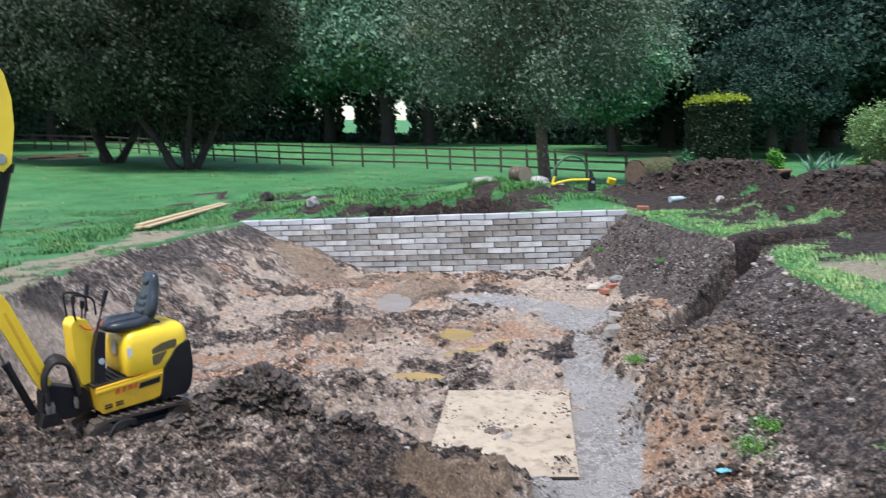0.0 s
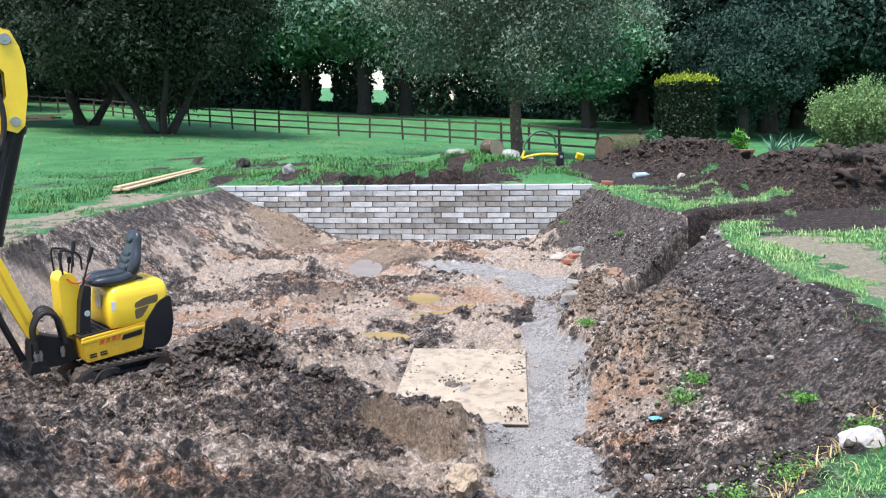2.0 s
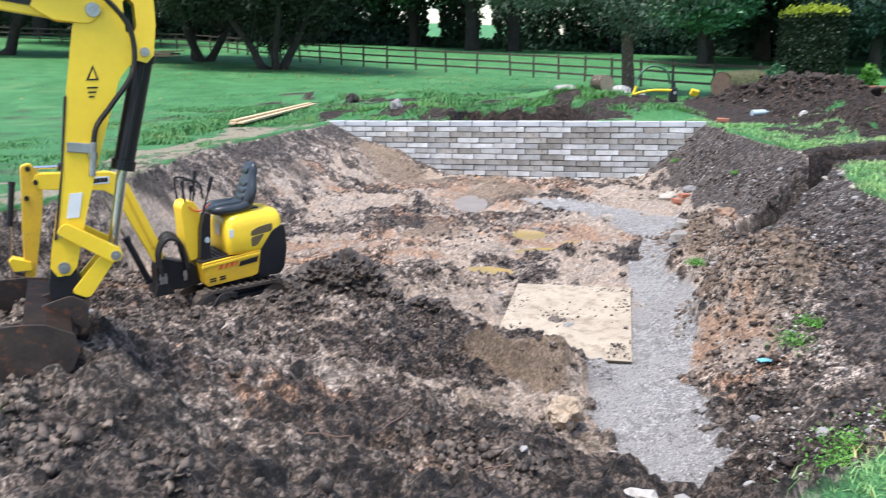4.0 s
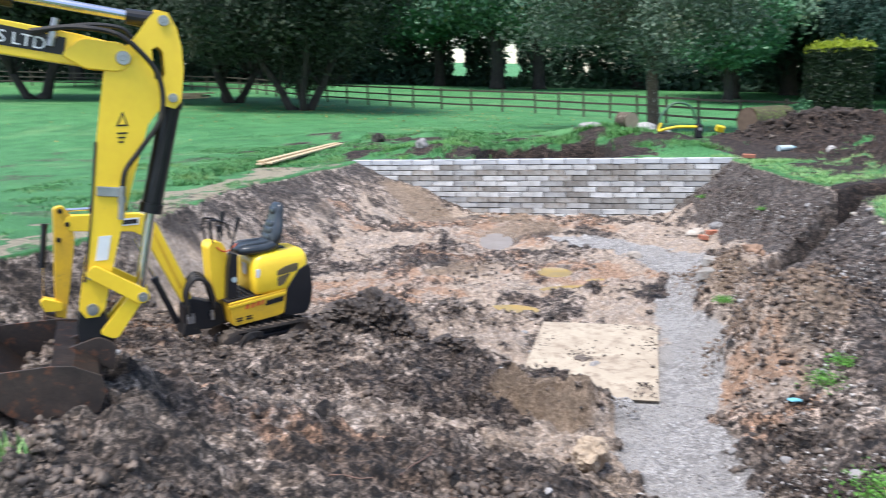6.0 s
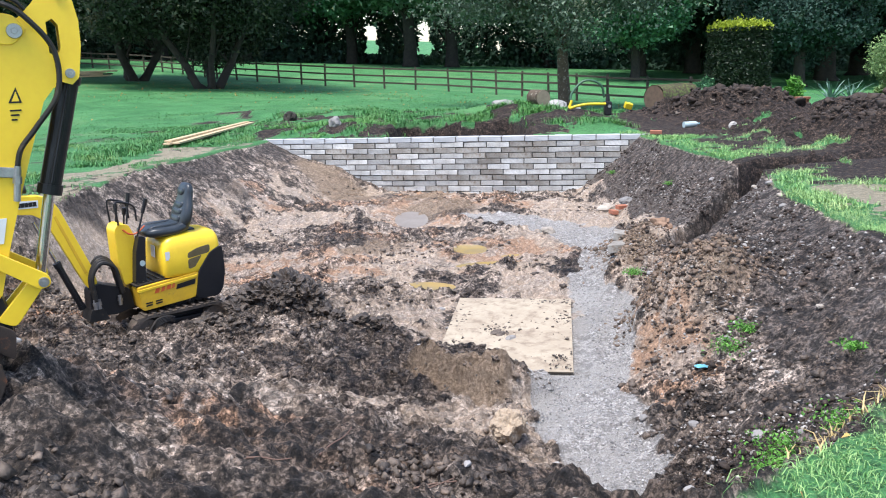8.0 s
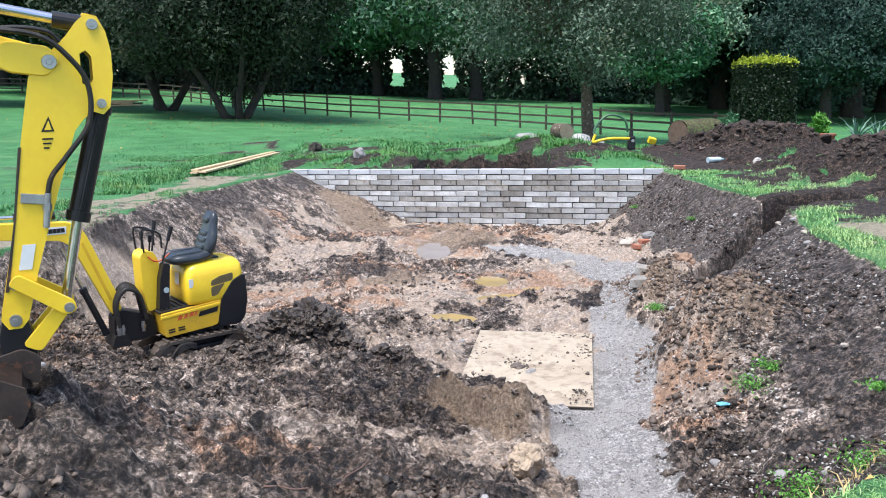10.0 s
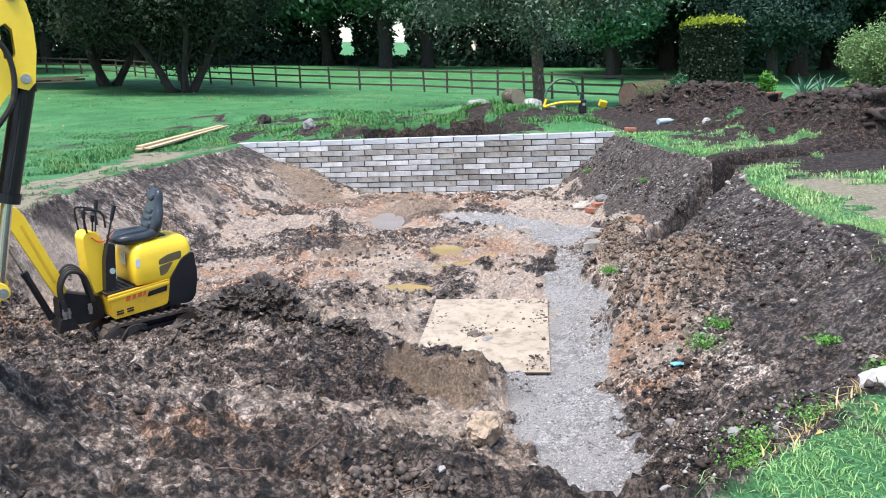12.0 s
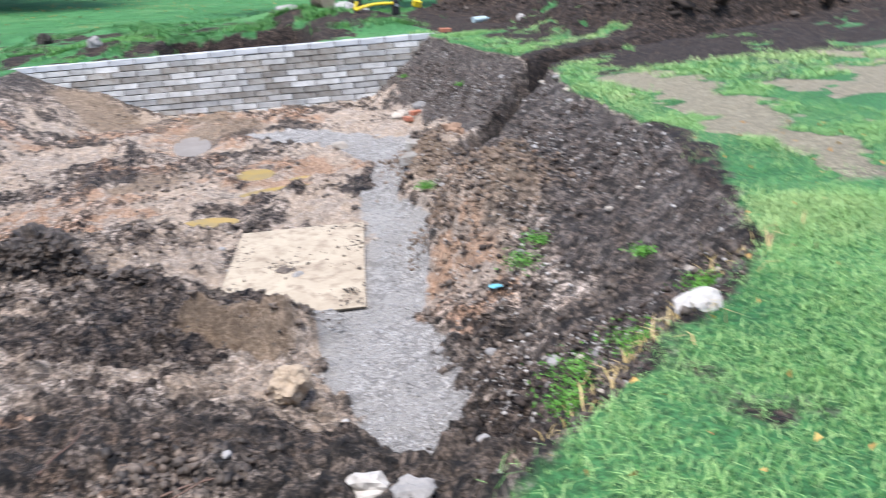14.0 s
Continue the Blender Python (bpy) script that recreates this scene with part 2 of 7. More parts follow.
def tube(bm, pts, radii, seg=8):
    """A tapered tube along points, capped."""
    pts = [Vector(p) for p in pts]
    if not isinstance(radii, (list, tuple)):
        radii = [radii] * len(pts)
    rings = []
    for k, p in enumerate(pts):
        d = (pts[min(k + 1, len(pts) - 1)] - pts[max(k - 1, 0)]).normalized()
        side = d.orthogonal().normalized() if k == 0 else (side - d * side.dot(d)).normalized()
        up = d.cross(side)
        rings.append([bm.verts.new(p + radii[k] * (math.cos(a) * side + math.sin(a) * up)) for a in [2 * math.pi * i / seg for i in range(seg)]])
    for r0, r1 in zip(rings, rings[1:]):
        for i in range(seg):
            bm.faces.new((r0[i], r0[(i + 1) % seg], r1[(i + 1) % seg], r1[i]))
    bm.faces.new(rings[0][::-1])
    bm.faces.new(rings[-1])


def arc_points(ctrl, n=8):
    """A smooth line through control points."""
    c = [Vector(p) for p in ctrl]
    c = [2 * c[0] - c[1]] + c + [2 * c[-1] - c[-2]]
    out = []
    for k in range(1, len(c) - 2):
        p0, p1, p2, p3 = c[k - 1 : k + 3]
        for i in range(n):
            s = i / n
            out.append(0.5 * (2 * p1 + (p2 - p0) * s + (2 * p0 - 5 * p1 + 4 * p2 - p3) * s * s + (3 * p1 - p0 - 3 * p2 + p3) * s**3))
    return out + [c[-2]]


def plate(bm, outline, y0, y1, bevel=0.0):
    """An outline in x and z, extruded from y0 to y1."""
    lo = [bm.verts.new((x, y0, z)) for x, z in outline]
    hi = [bm.verts.new((x, y1, z)) for x, z in outline]
    n = len(outline)
    faces = [bm.faces.new(lo), bm.faces.new(hi[::-1])]
    for i in range(n):
        faces.append(bm.faces.new((lo[i], hi[i], hi[(i + 1) % n], lo[(i + 1) % n])))
    bmesh.ops.recalc_face_normals(bm, faces=faces)
    if bevel:
        es = list({e for f in faces for e in f.edges})
        bmesh.ops.bevel(bm, geom=es, offset=bevel, segments=2, affect="EDGES", profile=0.6, clamp_overlap=True)


def rounded(outline, r, n=4):
    """The outline with its corners rounded."""
    out, k = [], len(outline)
    for i in range(k):
        a, b, c = Vector(outline[i - 1]), Vector(outline[i]), Vector(outline[(i + 1) % k])
        u, v = (a - b), (c - b)
        d = min(r, u.length * 0.45, v.length * 0.45)
        p, q = b + u.normalized() * d, b + v.normalized() * d
        for j in range(n + 1):
            s = j / n
            w = p * (1 - s) ** 2 + 2 * b * s * (1 - s) + q * s * s
            out.append((w.x, w.y))
    return out


def lump(bm, centre, size, seed, sub=2, rough=0.35):
    """A rough stone or clod."""
    r = bmesh.ops.create_icosphere(bm, subdivisions=sub, radius=1.0)
    for v in r["verts"]:
        k = 1 + rough * noise.noise(v.co * 1.3 + Vector((seed * 7.1, seed * 3.3, seed))) + rough * 0.5 * noise.noise(v.co * 3.1 + Vector((seed, seed * 5.7, 0)))
        v.co = Vector((v.co.x * size[0], v.co.y * size[1], v.co.z * size[2])) * k + Vector(centre)


def sheet_mesh(name, verts, quads, material, smooth=False):
    """A mesh from arrays of corners and of faces, four or three corners each."""
    me = bpy.data.meshes.new(name)
    k = quads.shape[1]
    me.vertices.add(len(verts))
    me.vertices.foreach_set("co", np.ascontiguousarray(verts, dtype=np.float32).ravel())
    me.loops.add(quads.size)
    me.loops.foreach_set("vertex_index", np.ascontiguousarray(quads, dtype=np.int32).ravel())
    me.polygons.add(len(quads))
    me.polygons.foreach_set("loop_start", np.arange(0, quads.size, k, dtype=np.int32))
    me.polygons.foreach_set("loop_total", np.full(len(quads), k, dtype=np.int32))
    if smooth:
        me.polygons.foreach_set("use_smooth", np.ones(len(quads), dtype=bool))
    me.update(calc_edges=True)
    me.materials.append(material)
    return me


def leaf_mesh(name, at, size, rng, material, droop=0.0, long=1.6):
    """Small pointed leaves at the given places."""
    n = len(at)
    u = rng.normal(size=(n, 3))
    u[:, 2] -= droop
    u /= np.linalg.norm(u, axis=1)[:, None]
    w = np.cross(u, rng.normal(size=(n, 3)))
    w /= np.linalg.norm(w, axis=1)[:, None] + 1e-9
    s = size * rng.uniform(0.6, 1.3, (n, 1))
    verts = np.stack([at + w * s * 0.5 - u * s * long * 0.4, at + u * s * long * 0.6, at - w * s * 0.5 - u * s * long * 0.3], 1).reshape(-1, 3)
    return sheet_mesh(name, verts, np.arange(3 * n).reshape(-1, 3), material)


# ---- the lie of the land ----
def lattice(i, j, seed):
    h = (i.astype(np.int64) * 374761393 + j.astype(np.int64) * 668265263 + seed * 974634541) & 0xFFFFFFFF
    h = ((h ^ (h >> 13)) * 1274126177) & 0xFFFFFFFF
    return ((h ^ (h >> 16)) & 0xFFFF) / 65535.0


def value_noise(x, y, seed):
    i, j = np.floor(x), np.floor(y)
    u, v = x - i, y - j
    u, v = u * u * u * (u * (6 * u - 15) + 10), v * v * v * (v * (6 * v - 15) + 10)
    i, j = i.astype(np.int64), j.astype(np.int64)
    a, b, c, d = lattice(i, j, seed), lattice(i + 1, j, seed), lattice(i, j + 1, seed), lattice(i + 1, j + 1, seed)
    return (a * (1 - u) + b * u) * (1 - v) + (c * (1 - u) + d * u) * v - 0.5


def fbm(x, y, size, octaves=4, seed=0, gain=0.5):
    total, k, amp = 0, 1 / size, 1.0
    for o in range(octaves):
        c, s = math.cos(o * 1.1 + 0.4), math.sin(o * 1.1 + 0.4)
        total = total + amp * value_noise((c * x - s * y) * k + 17.3 * o, (s * x + c * y) * k - 9.1 * o, seed + 31 * o)
        k, amp = k * 2.03, amp * gain
    return total


def step(a, b, v):
    s = np.clip((v - a) / (b - a), 0, 1)
    return s * s * (3 - 2 * s)


def along(y, line):
    return np.interp(y, [p[0] for p in line], [p[1] for p in line])


FLOOR = -1.12
WALL_A, WALL_B = Vector((-4.34, 17.60, 0)), Vector((3.62, 16.12, 0))
RIM_L = [(3, -9.0), (5.6, -6.9), (6.5, -6.1), (7.5, -5.6), (9, -5.2), (10.2, -5.13), (12.2, -5.26), (14, -5.07), (15.7, -4.8), (16.8, -4.4), (17.6, -4.3)]
TOE_L = [(3, -6.6), (6.5, -5.6), (7.5, -5.2), (9, -4.75), (11.5, -4.35), (13.7, -3.9), (15.8, -3.1), (16.4, -2.6), (17.1, -1.8), (17.6, -1.4)]
RIM_R = [(2.4, 0.6), (2.87, 1.2), (3.65, 2.1), (4.2, 2.64), (5, 2.95), (5.9, 3.15), (6.8, 3.24), (8, 3.4), (9.2, 3.52), (10.5, 3.75), (12.7, 3.62), (15, 3.33), (17, 3.33)]
TOE_R = [(2.4, 0.2), (4, 0.95), (5, 1.1), (6, 1.25), (7.3, 1.3), (8.5, 1.55), (9.6, 1.6), (12, 2.15), (14, 2.45), (16.3, 2.05), (17, 1.9)]
RIM_N = [(-9, 5.5), (-4, 4.9), (-3, 4.5), (-2.3, 4.1), (-1.7, 2.9), (-0.9, 2.1), (0, 1.8), (1.2, 1.9), (3, 2.2)]
TOE_N = [(-9, 8.0), (-5, 7.3), (-3, 7.0), (-1, 6.4), (0.3, 5.4), (0.9, 4.9), (1.2, 4.9), (3, 4.8)]
TRENCH = [(2.5, 9.6), (2.9, 10.15), (3.6, 11.1), (4.4, 11.7), (6.2, 12.2), (8.5, 12.6)]
GRAVEL = [(0.86, 4.45, 0.20), (0.84, 5.2, 0.36), (0.81, 5.9, 0.42), (0.95, 6.9, 0.46), (1.22, 7.7, 0.34), (1.28, 8.5, 0.27), (1.34, 9.4, 0.22), (1.62, 10.6, 0.26), (1.76, 11.4, 0.32), (1.66, 12.4, 0.50), (1.25, 13.1, 0.42), (0.6, 13.8, 0.34), (0.1, 14.2, 0.22)]


def from_line(x, y, line):
    """Distance from a line of points, and the width given along it."""
    best, width = np.full(np.shape(x), 1e9), np.zeros(np.shape(x))
    for p, q in zip(line, line[1:]):
        dx, dy = q[0] - p[0], q[1] - p[1]
        s = np.clip(((x - p[0]) * dx + (y - p[1]) * dy) / (dx * dx + dy * dy), 0, 1)
        d = np.hypot(x - p[0] - s * dx, y - p[1] - s * dy)
        near = d < best
        best = np.where(near, d, best)
        if len(p) > 2:
            width = np.where(near, p[2] + s * (q[2] - p[2]), width)
    return best, width


def wall_line(x):
    return WALL_A.y + (x - WALL_A.x) * (WALL_B.y - WALL_A.y) / (WALL_B.x - WALL_A.x)


def lawn(x, y):
    xc = np.clip(x, -45, 30)
    z = step(19, 34, y) * (-0.18 - 0.057 * xc) + step(45, 78, y) * 0.8
    return z + step(90, 260, y) * 5.0


def heap(x, y, cx, cy, rx, ry, h, turn=0.0, sharp=1.0):
    c, s = math.cos(turn), math.sin(turn)
    u, v = ((x - cx) * c + (y - cy) * s) / rx, (-(x - cx) * s + (y - cy) * c) / ry
    return h * np.exp(-((u * u + v * v) ** sharp))


def pit_share(x, y):
    """How far the dig goes down at a place: 1 on its floor, 0 outside its rim."""
    wob = 0.22 * fbm(x, y, 1.3, 3, 5)
    left = np.clip((along(y, TOE_L) - x + wob) / (along(y, TOE_L) - along(y, RIM_L)), 0, 1)
    right = np.clip((x - along(y, TOE_R) + wob) / (along(y, RIM_R) - along(y, TOE_R)), 0, 1)
    near = np.clip((along(x, TOE_N) - y + wob) / (along(x, TOE_N) - along(x, RIM_N)), 0, 1)
    up = np.maximum(np.maximum(left, right), near)
    up = np.where(y > wall_line(x) + 0.12, 1.0, up)
    return 1 - up


def clumps(x, y, size, seed, fill=0.6):
    """Crumbs of earth: domes of uneven size about scattered points, from 0 to 1."""
    x = x / size + 0.35 * value_noise(x * 3.1 / size, y * 3.1 / size, seed + 3)
    y = y / size + 0.35 * value_noise(x * 2.7 + 5, y * 2.7, seed + 4)
    i, j = np.floor(x), np.floor(y)
    best = np.zeros(np.shape(x))
    for di in (-1, 0, 1):
        for dj in (-1, 0, 1):
            a, b = (i + di).astype(np.int64), (j + dj).astype(np.int64)
            px, py, r = i + di + lattice(a, b, seed), j + dj + lattice(a, b, seed + 1), lattice(a, b, seed + 2)
            r = np.where(r < fill, 0.25 + 0.75 * r / fill, 0.0) * 0.8
            d = ((x - px) ** 2 + (y - py) ** 2) / np.maximum(r * r, 1e-6)
            best = np.maximum(best, np.sqrt(np.clip(1 - d, 0, 1)) * r)
    return best


def soil_heaps(x, y):
    lumpy = 1 + 0.8 * fbm(x, y, 0.8, 5, 40, 0.62)
    h = heap(x, y, 6.1, 19.6, 1.35, 0.8, 0.56) + heap(x, y, 4.6, 19.9, 1.2, 0.6, 0.22)
    h = h + heap(x, y, 7.6, 14.6, 1.7, 1.2, 0.66, 0.3) + heap(x, y, 9.8, 14.2, 1.9, 1.4, 1.1) + heap(x, y, 6.5, 13.2, 0.9, 0.6, 0.2)
    h = h + heap(x, y, 12.5, 12.5, 2.0, 1.6, 0.8)
    return h * lumpy


def spoil_area(x, y):
    """Loose dark earth thrown out between the bank and the heaps."""
    right = x - along(y, RIM_R)
    wob = fbm(x, y, 0.7, 4, 50)
    return step(11.4, 12.3, y + 0.6 * wob - 0.15 * right) * step(1.2, 2.4, right + 1.6 * wob) * step(20.3, 18.8, y) * step(16, 13, x)


def crumbly(x, y):
    """Where the mud is broken and dark, against smooth pale clay: 0 to 1."""
    lean = 0.10 * step(9.2, 7.6, y + 0.15 * x) + 0.10 * step(5.2, 4.4, y) + 0.04 * step(-1.2, -2.0, x) * step(6.5, 5.5, y) + heap(x, y, 1.95, 7.4, 0.6, 0.7, 0.12) + heap(x, y, 2.0, 10.4, 0.4, 1.4, 0.1) - 0.05 * step(9.5, 11, y)
    lean = lean + heap(x, y, -2.05, 8.55, 0.6, 0.5, 0.4) + heap(x, y, -0.1, 6.5, 0.6, 0.4, 0.2) - heap(x, y, -1.0, 14.6, 1.0, 1.4, 0.15)
    return step(-0.05, 0.09, fbm(x, y, 1.0, 6, 26, 0.62) + lean)


def near_mud(x, y):
    """The churned near bank, bare of grass."""
    out = step(0.25, -0.15, x - along(y, RIM_R) + 0.3 * fbm(x, y, 0.5, 3, 71)) * step(8.0, 7.0, y) * step(1.0, 1.9, y)
    out = out * (1 - step(-2.0, -2.25, x + 0.3 * fbm(x, y, 0.4, 3, 72)) * step(3.08, 2.85, y + 0.3 * fbm(x, y, 0.4, 3, 73)) * step(-3.6, -3.2, x))
    return out * step(-9, -7, x)


def dug_hole(x, y):
    """The steep-sided hole behind the wall: 1 inside it."""
    behind = y - wall_line(x)
    return step(0.12, 0.2, behind) * step(2.9, 2.45, behind + 0.5 * fbm(x, y, 1.4, 2, 9)) * step(-1.8, -1.4, x + 0.3 * fbm(x, y, 0.9, 2, 8)) * step(1.2, 0.8, x + 0.25 * fbm(x, y, 0.9, 2, 10))


def smooth_cut(x, y):
    """The left bank and the fillet by the wall, scraped smooth by the bucket: 0 to 1."""
    share = pit_share(x, y)
    left = step(-2.6, -3.4, x + 0.08 * (y - 12)) * step(0.97, 0.8, share) * step(8.2, 9.5, y)
    fillet = heap(x, y, -2.6, 16.6, 1.5, 1.0, 1.0, 0.0, 2.0)
    right = 0.6 * step(0.95, 0.8, share) * step(1.5, 1.9, x) * (1 - heap(x, y, 2.0, 7.45, 0.7, 0.8, 1.0)) * (1 - heap(x, y, 2.05, 10.6, 0.5, 1.5, 0.9))
    return np.clip(np.maximum(np.maximum(left, fillet), right), 0, 1)


def ground_height(x, y, fine=True):
    x, y = np.asarray(x, float), np.asarray(y, float)
    share = pit_share(x, y)
    z = lawn(x, y) * (1 - share)
    z = z + FLOOR * share**0.9
    z = z + np.where(share < 0.02, soil_heaps(x, y), 0)
    # the dug hole behind the wall
    behind = y - wall_line(x)
    shelf = step(0.15, 0.9, behind) * step(8.0, 5.0, behind) * step(-6.5, -4.5, x) * step(4.2, 2.6, x)
    z = z + shelf * (0.13 + 0.10 * fbm(x, y, 1.1, 3, 12))
    z = z + heap(x, y, 2.0, 18.9, 0.9, 1.1, 0.16) + heap(x, y, 1.0, 20.6, 0.8, 0.6, 0.26) + heap(x, y, 0.5, 22.6, 1.0, 0.5, 0.22) + heap(x, y, -3.0, 23.4, 1.9, 0.6, 0.14) + heap(x, y, -2.7, 18.5, 0.7, 0.4, 0.12) + heap(x, y, -6.6, 24.6, 1.8, 0.8, 0.22)
    z = z - (0.95 + z) * dug_hole(x, y)
    # the cut through the bank
    d, _ = from_line(x, y, TRENCH)
    z = z - 0.58 * step(0.33, 0.2, d + 0.12 * fbm(x, y, 0.4, 2, 3)) * (0.25 + 0.75 * step(5.0, 3.9, x))
    # heaps of mud in the dig
    z = z + heap(x, y, 2.0, 7.45, 0.50, 0.62, 0.50, 0.0, 1.4) + heap(x, y, 2.05, 10.6, 0.4, 1.5, 0.28, -0.2)
    z = z + heap(x, y, -2.0, 8.6, 0.42, 0.30, 0.16, 0.3) + heap(x, y, -2.7, 8.1, 0.7, 0.3, 0.12)
    z = z + heap(x, y, -1.4, 7.7, 0.9, 0.35, 0.08, -0.3) + heap(x, y, -4.2, 7.4, 0.9, 0.5, 0.15)
    if fine:
        muddy = np.maximum(0.03 + 0.97 * step(0.02, 0.25, share), near_mud(x, y))
        loose = np.clip(step(0.15, 0.5, soil_heaps(x, y)) + step(0.3, 0.02, d) * (x > 2.2), 0, 1)
        rough = np.maximum(muddy * step(22, 17.8, y), loose)
        flat = 1 - 0.8 * gravel_share(x, y)
        slope = step(0.97, 0.8, share)
        ridged = 1 - 2 * np.abs(fbm(x, y, 0.5, 3, 21, 0.55))
        calm = 1 - 0.72 * smooth_cut(x, y)
        rough = rough * calm
        amp = (0.055 + 0.03 * slope) * rough * flat
        amp = amp * np.maximum(0.3 + 0.7 * step(0.05, 0.5, share), np.maximum(loose, near_mud(x, y)))
        z = z + amp * (1.4 * fbm(x, y, 0.42, 5, 22, 0.62) + 0.55 * (ridged - 0.6)) + 0.022 * rough * flat * np.abs(fbm(x, y, 0.13, 3, 23)) * 2
        broken = rough * flat * np.maximum(step(0.0, 0.3, share), np.maximum(loose, near_mud(x, y))) * np.clip(crumbly(x, y) + 0.3 * slope, 0.05, 1)
        z = z + broken * (0.085 * clumps(x, y, 0.30, 200) + 0.06 * clumps(x, y, 0.13, 210, 0.75)) + 0.03 * rough * flat * clumps(x, y, 0.07, 220, 0.8)
        close = step(11.0, 8.5, y)
        creased = 0.5 - np.abs(fbm(x, y, 0.22, 4, 27, 0.65))
        live = rough * flat * np.maximum(step(0.05, 0.4, share), np.maximum(loose, near_mud(x, y)))
        z = z + live * (0.4 + 0.6 * close) * (0.03 * (creased - 0.3) + 0.05 * clumps(x, y, 0.19, 240, 0.6) + 0.045 * clumps(x, y, 0.10, 250, 0.65) + 0.022 * clumps(x, y, 0.055, 255, 0.7))
        z = z + live * (0.020 * value_noise(x / 0.045, y / 0.045, 290) + 0.016 * value_noise(x / 0.026 + 7, y / 0.026, 291)) * step(14, 9, y)
        z = z + np.maximum(spoil_area(x, y), loose) * (0.22 * np.abs(fbm(x, y, 0.9, 4, 28, 0.6)) + 0.20 * clumps(x, y, 0.45, 260, 0.6) + 0.12 * clumps(x, y, 0.22, 270, 0.7) + 0.06 * clumps(x, y, 0.11, 280, 0.7))
        z = z + 0.10 * step(0.05, 0.4, share) * fbm(x, y, 1.7, 3, 24)
        z = z + 0.03 * fbm(x, y, 0.9, 3, 25) * step(60, 15, y)
        # the turf holds the right rim level
        cap = 0.02 + 0.6 * step(2.5, 2.0, x) + 0.6 * step(9.3, 10.0, y)
        z = np.where(x > 1.9, np.minimum(z, cap), z)
    # level place for the board
    u, v = (x - 0.34) * 0.9945 - (y - 7.86) * 0.1045, (x - 0.34) * 0.1045 + (y - 7.86) * 0.9945
    level = step(0.85, 0.66, np.abs(u)) * step(1.35, 1.12, np.abs(v))
    z = z * (1 - level) + FLOOR * level
    # the cut ridge that laps over the board's corner
    c, s = math.cos(-0.72), math.sin(-0.72)
    u, v = (x + 0.12) * c + (y - 6.55) * s, -(x + 0.12) * s + (y - 6.55) * c
    top = 0.20 + (0.09 * clumps(x, y, 0.16, 230, 0.9) + 0.05 * clumps(x, y, 0.08, 231, 0.9) + 0.10 * fbm(x, y, 0.3, 3, 74) if fine else 0)
    z = z + top * step(0.66, 0.42, np.abs(u - 0.06 + 0.2 * fbm(x, y, 0.4, 2, 75))) * step(-0.15, -0.08, v) * step(0.55, 0.15, v + 0.25 * fbm(x, y, 0.3, 2, 76))
    for px, py, rx, ry, turn in PUDDLES:
        c, s = math.cos(turn), math.sin(turn)
        r = np.hypot(((x - px) * c + (y - py) * s) / rx, (-(x - px) * s + (y - py) * c) / ry)
        k = step(1.5, 0.9, r)
        z = z * (1 - k) + (FLOOR - 0.04 * step(1.0, 0.3, r)) * k
    return z


PUDDLES = [(-0.52, 9.75, 0.40, 0.22, -0.35), (0.20, 10.75, 0.55, 0.20, 0.1), (-0.05, 11.7, 0.30, 0.40, 0.3), (-1.05, 14.1, 0.36, 0.95, 0.1), (0.55, 11.2, 0.22, 0.12, 0.0)]


def gravel_share(x, y):
    d, w = from_line(x, y, GRAVEL)
    return step(1.15, 0.8, (d + 0.26 * fbm(x, y, 0.45, 4, 30, 0.6)) / np.maximum(w, 0.05))


def height_at(x, y):
    return float(ground_height(np.array([x]), np.array([y]))[0])


def rows_of(parts):
    out = [np.linspace(a, b, n, endpoint=False) for a, b, n in parts]
    return np.concatenate(out + [[parts[-1][1]]])


gx = rows_of([(-1500, -200, 8), (-200, -60, 14), (-60, -20, 24), (-20, -6.5, 55), (-6.5, 4.8, 400), (4.8, 12, 125), (12, 30, 50), (30, 80, 20), (80, 1500, 14)])
gy = rows_of([(-300, -20, 8), (-20, 1.5, 24), (1.5, 3.2, 50), (3.2, 9.5, 270), (9.5, 18, 185), (18, 23, 70), (23, 60, 60), (60, 120, 24), (120, 2500, 20)])
GX, GY = np.meshgrid(gx, gy)
GZ = ground_height(GX, GY)
nx, ny = len(gx), len(gy)
idx = np.arange(nx * ny).reshape(ny, nx)
quads = np.stack([idx[:-1, :-1], idx[:-1, 1:], idx[1:, 1:], idx[1:, :-1]], -1).reshape(-1, 4)

m, t, p = nodes_of("ground")
GROUND = m
layer = {}
for key in ("grass", "gravel", "clay", "dark", "orange", "bank", "spoil", "wet", "bare", "tan"):
    a = t.nodes.new("ShaderNodeAttribute")
    a.attribute_name = key
    layer[key] = a.outputs["Fac"]
n1, n2, n3, n4 = noise_node(t, 1.1, 5), noise_node(t, 5.5, 6, 0.7), noise_node(t, 34, 6, 0.7), noise_node(t, 120, 3, 0.7)


def edged(key, n, k=0.7):
    return sharpen(t, math_node(t, "ADD", layer[key], math_node(t, "MULTIPLY", math_node(t, "SUBTRACT", n, 0.5), k)), 0.35, 0.65)


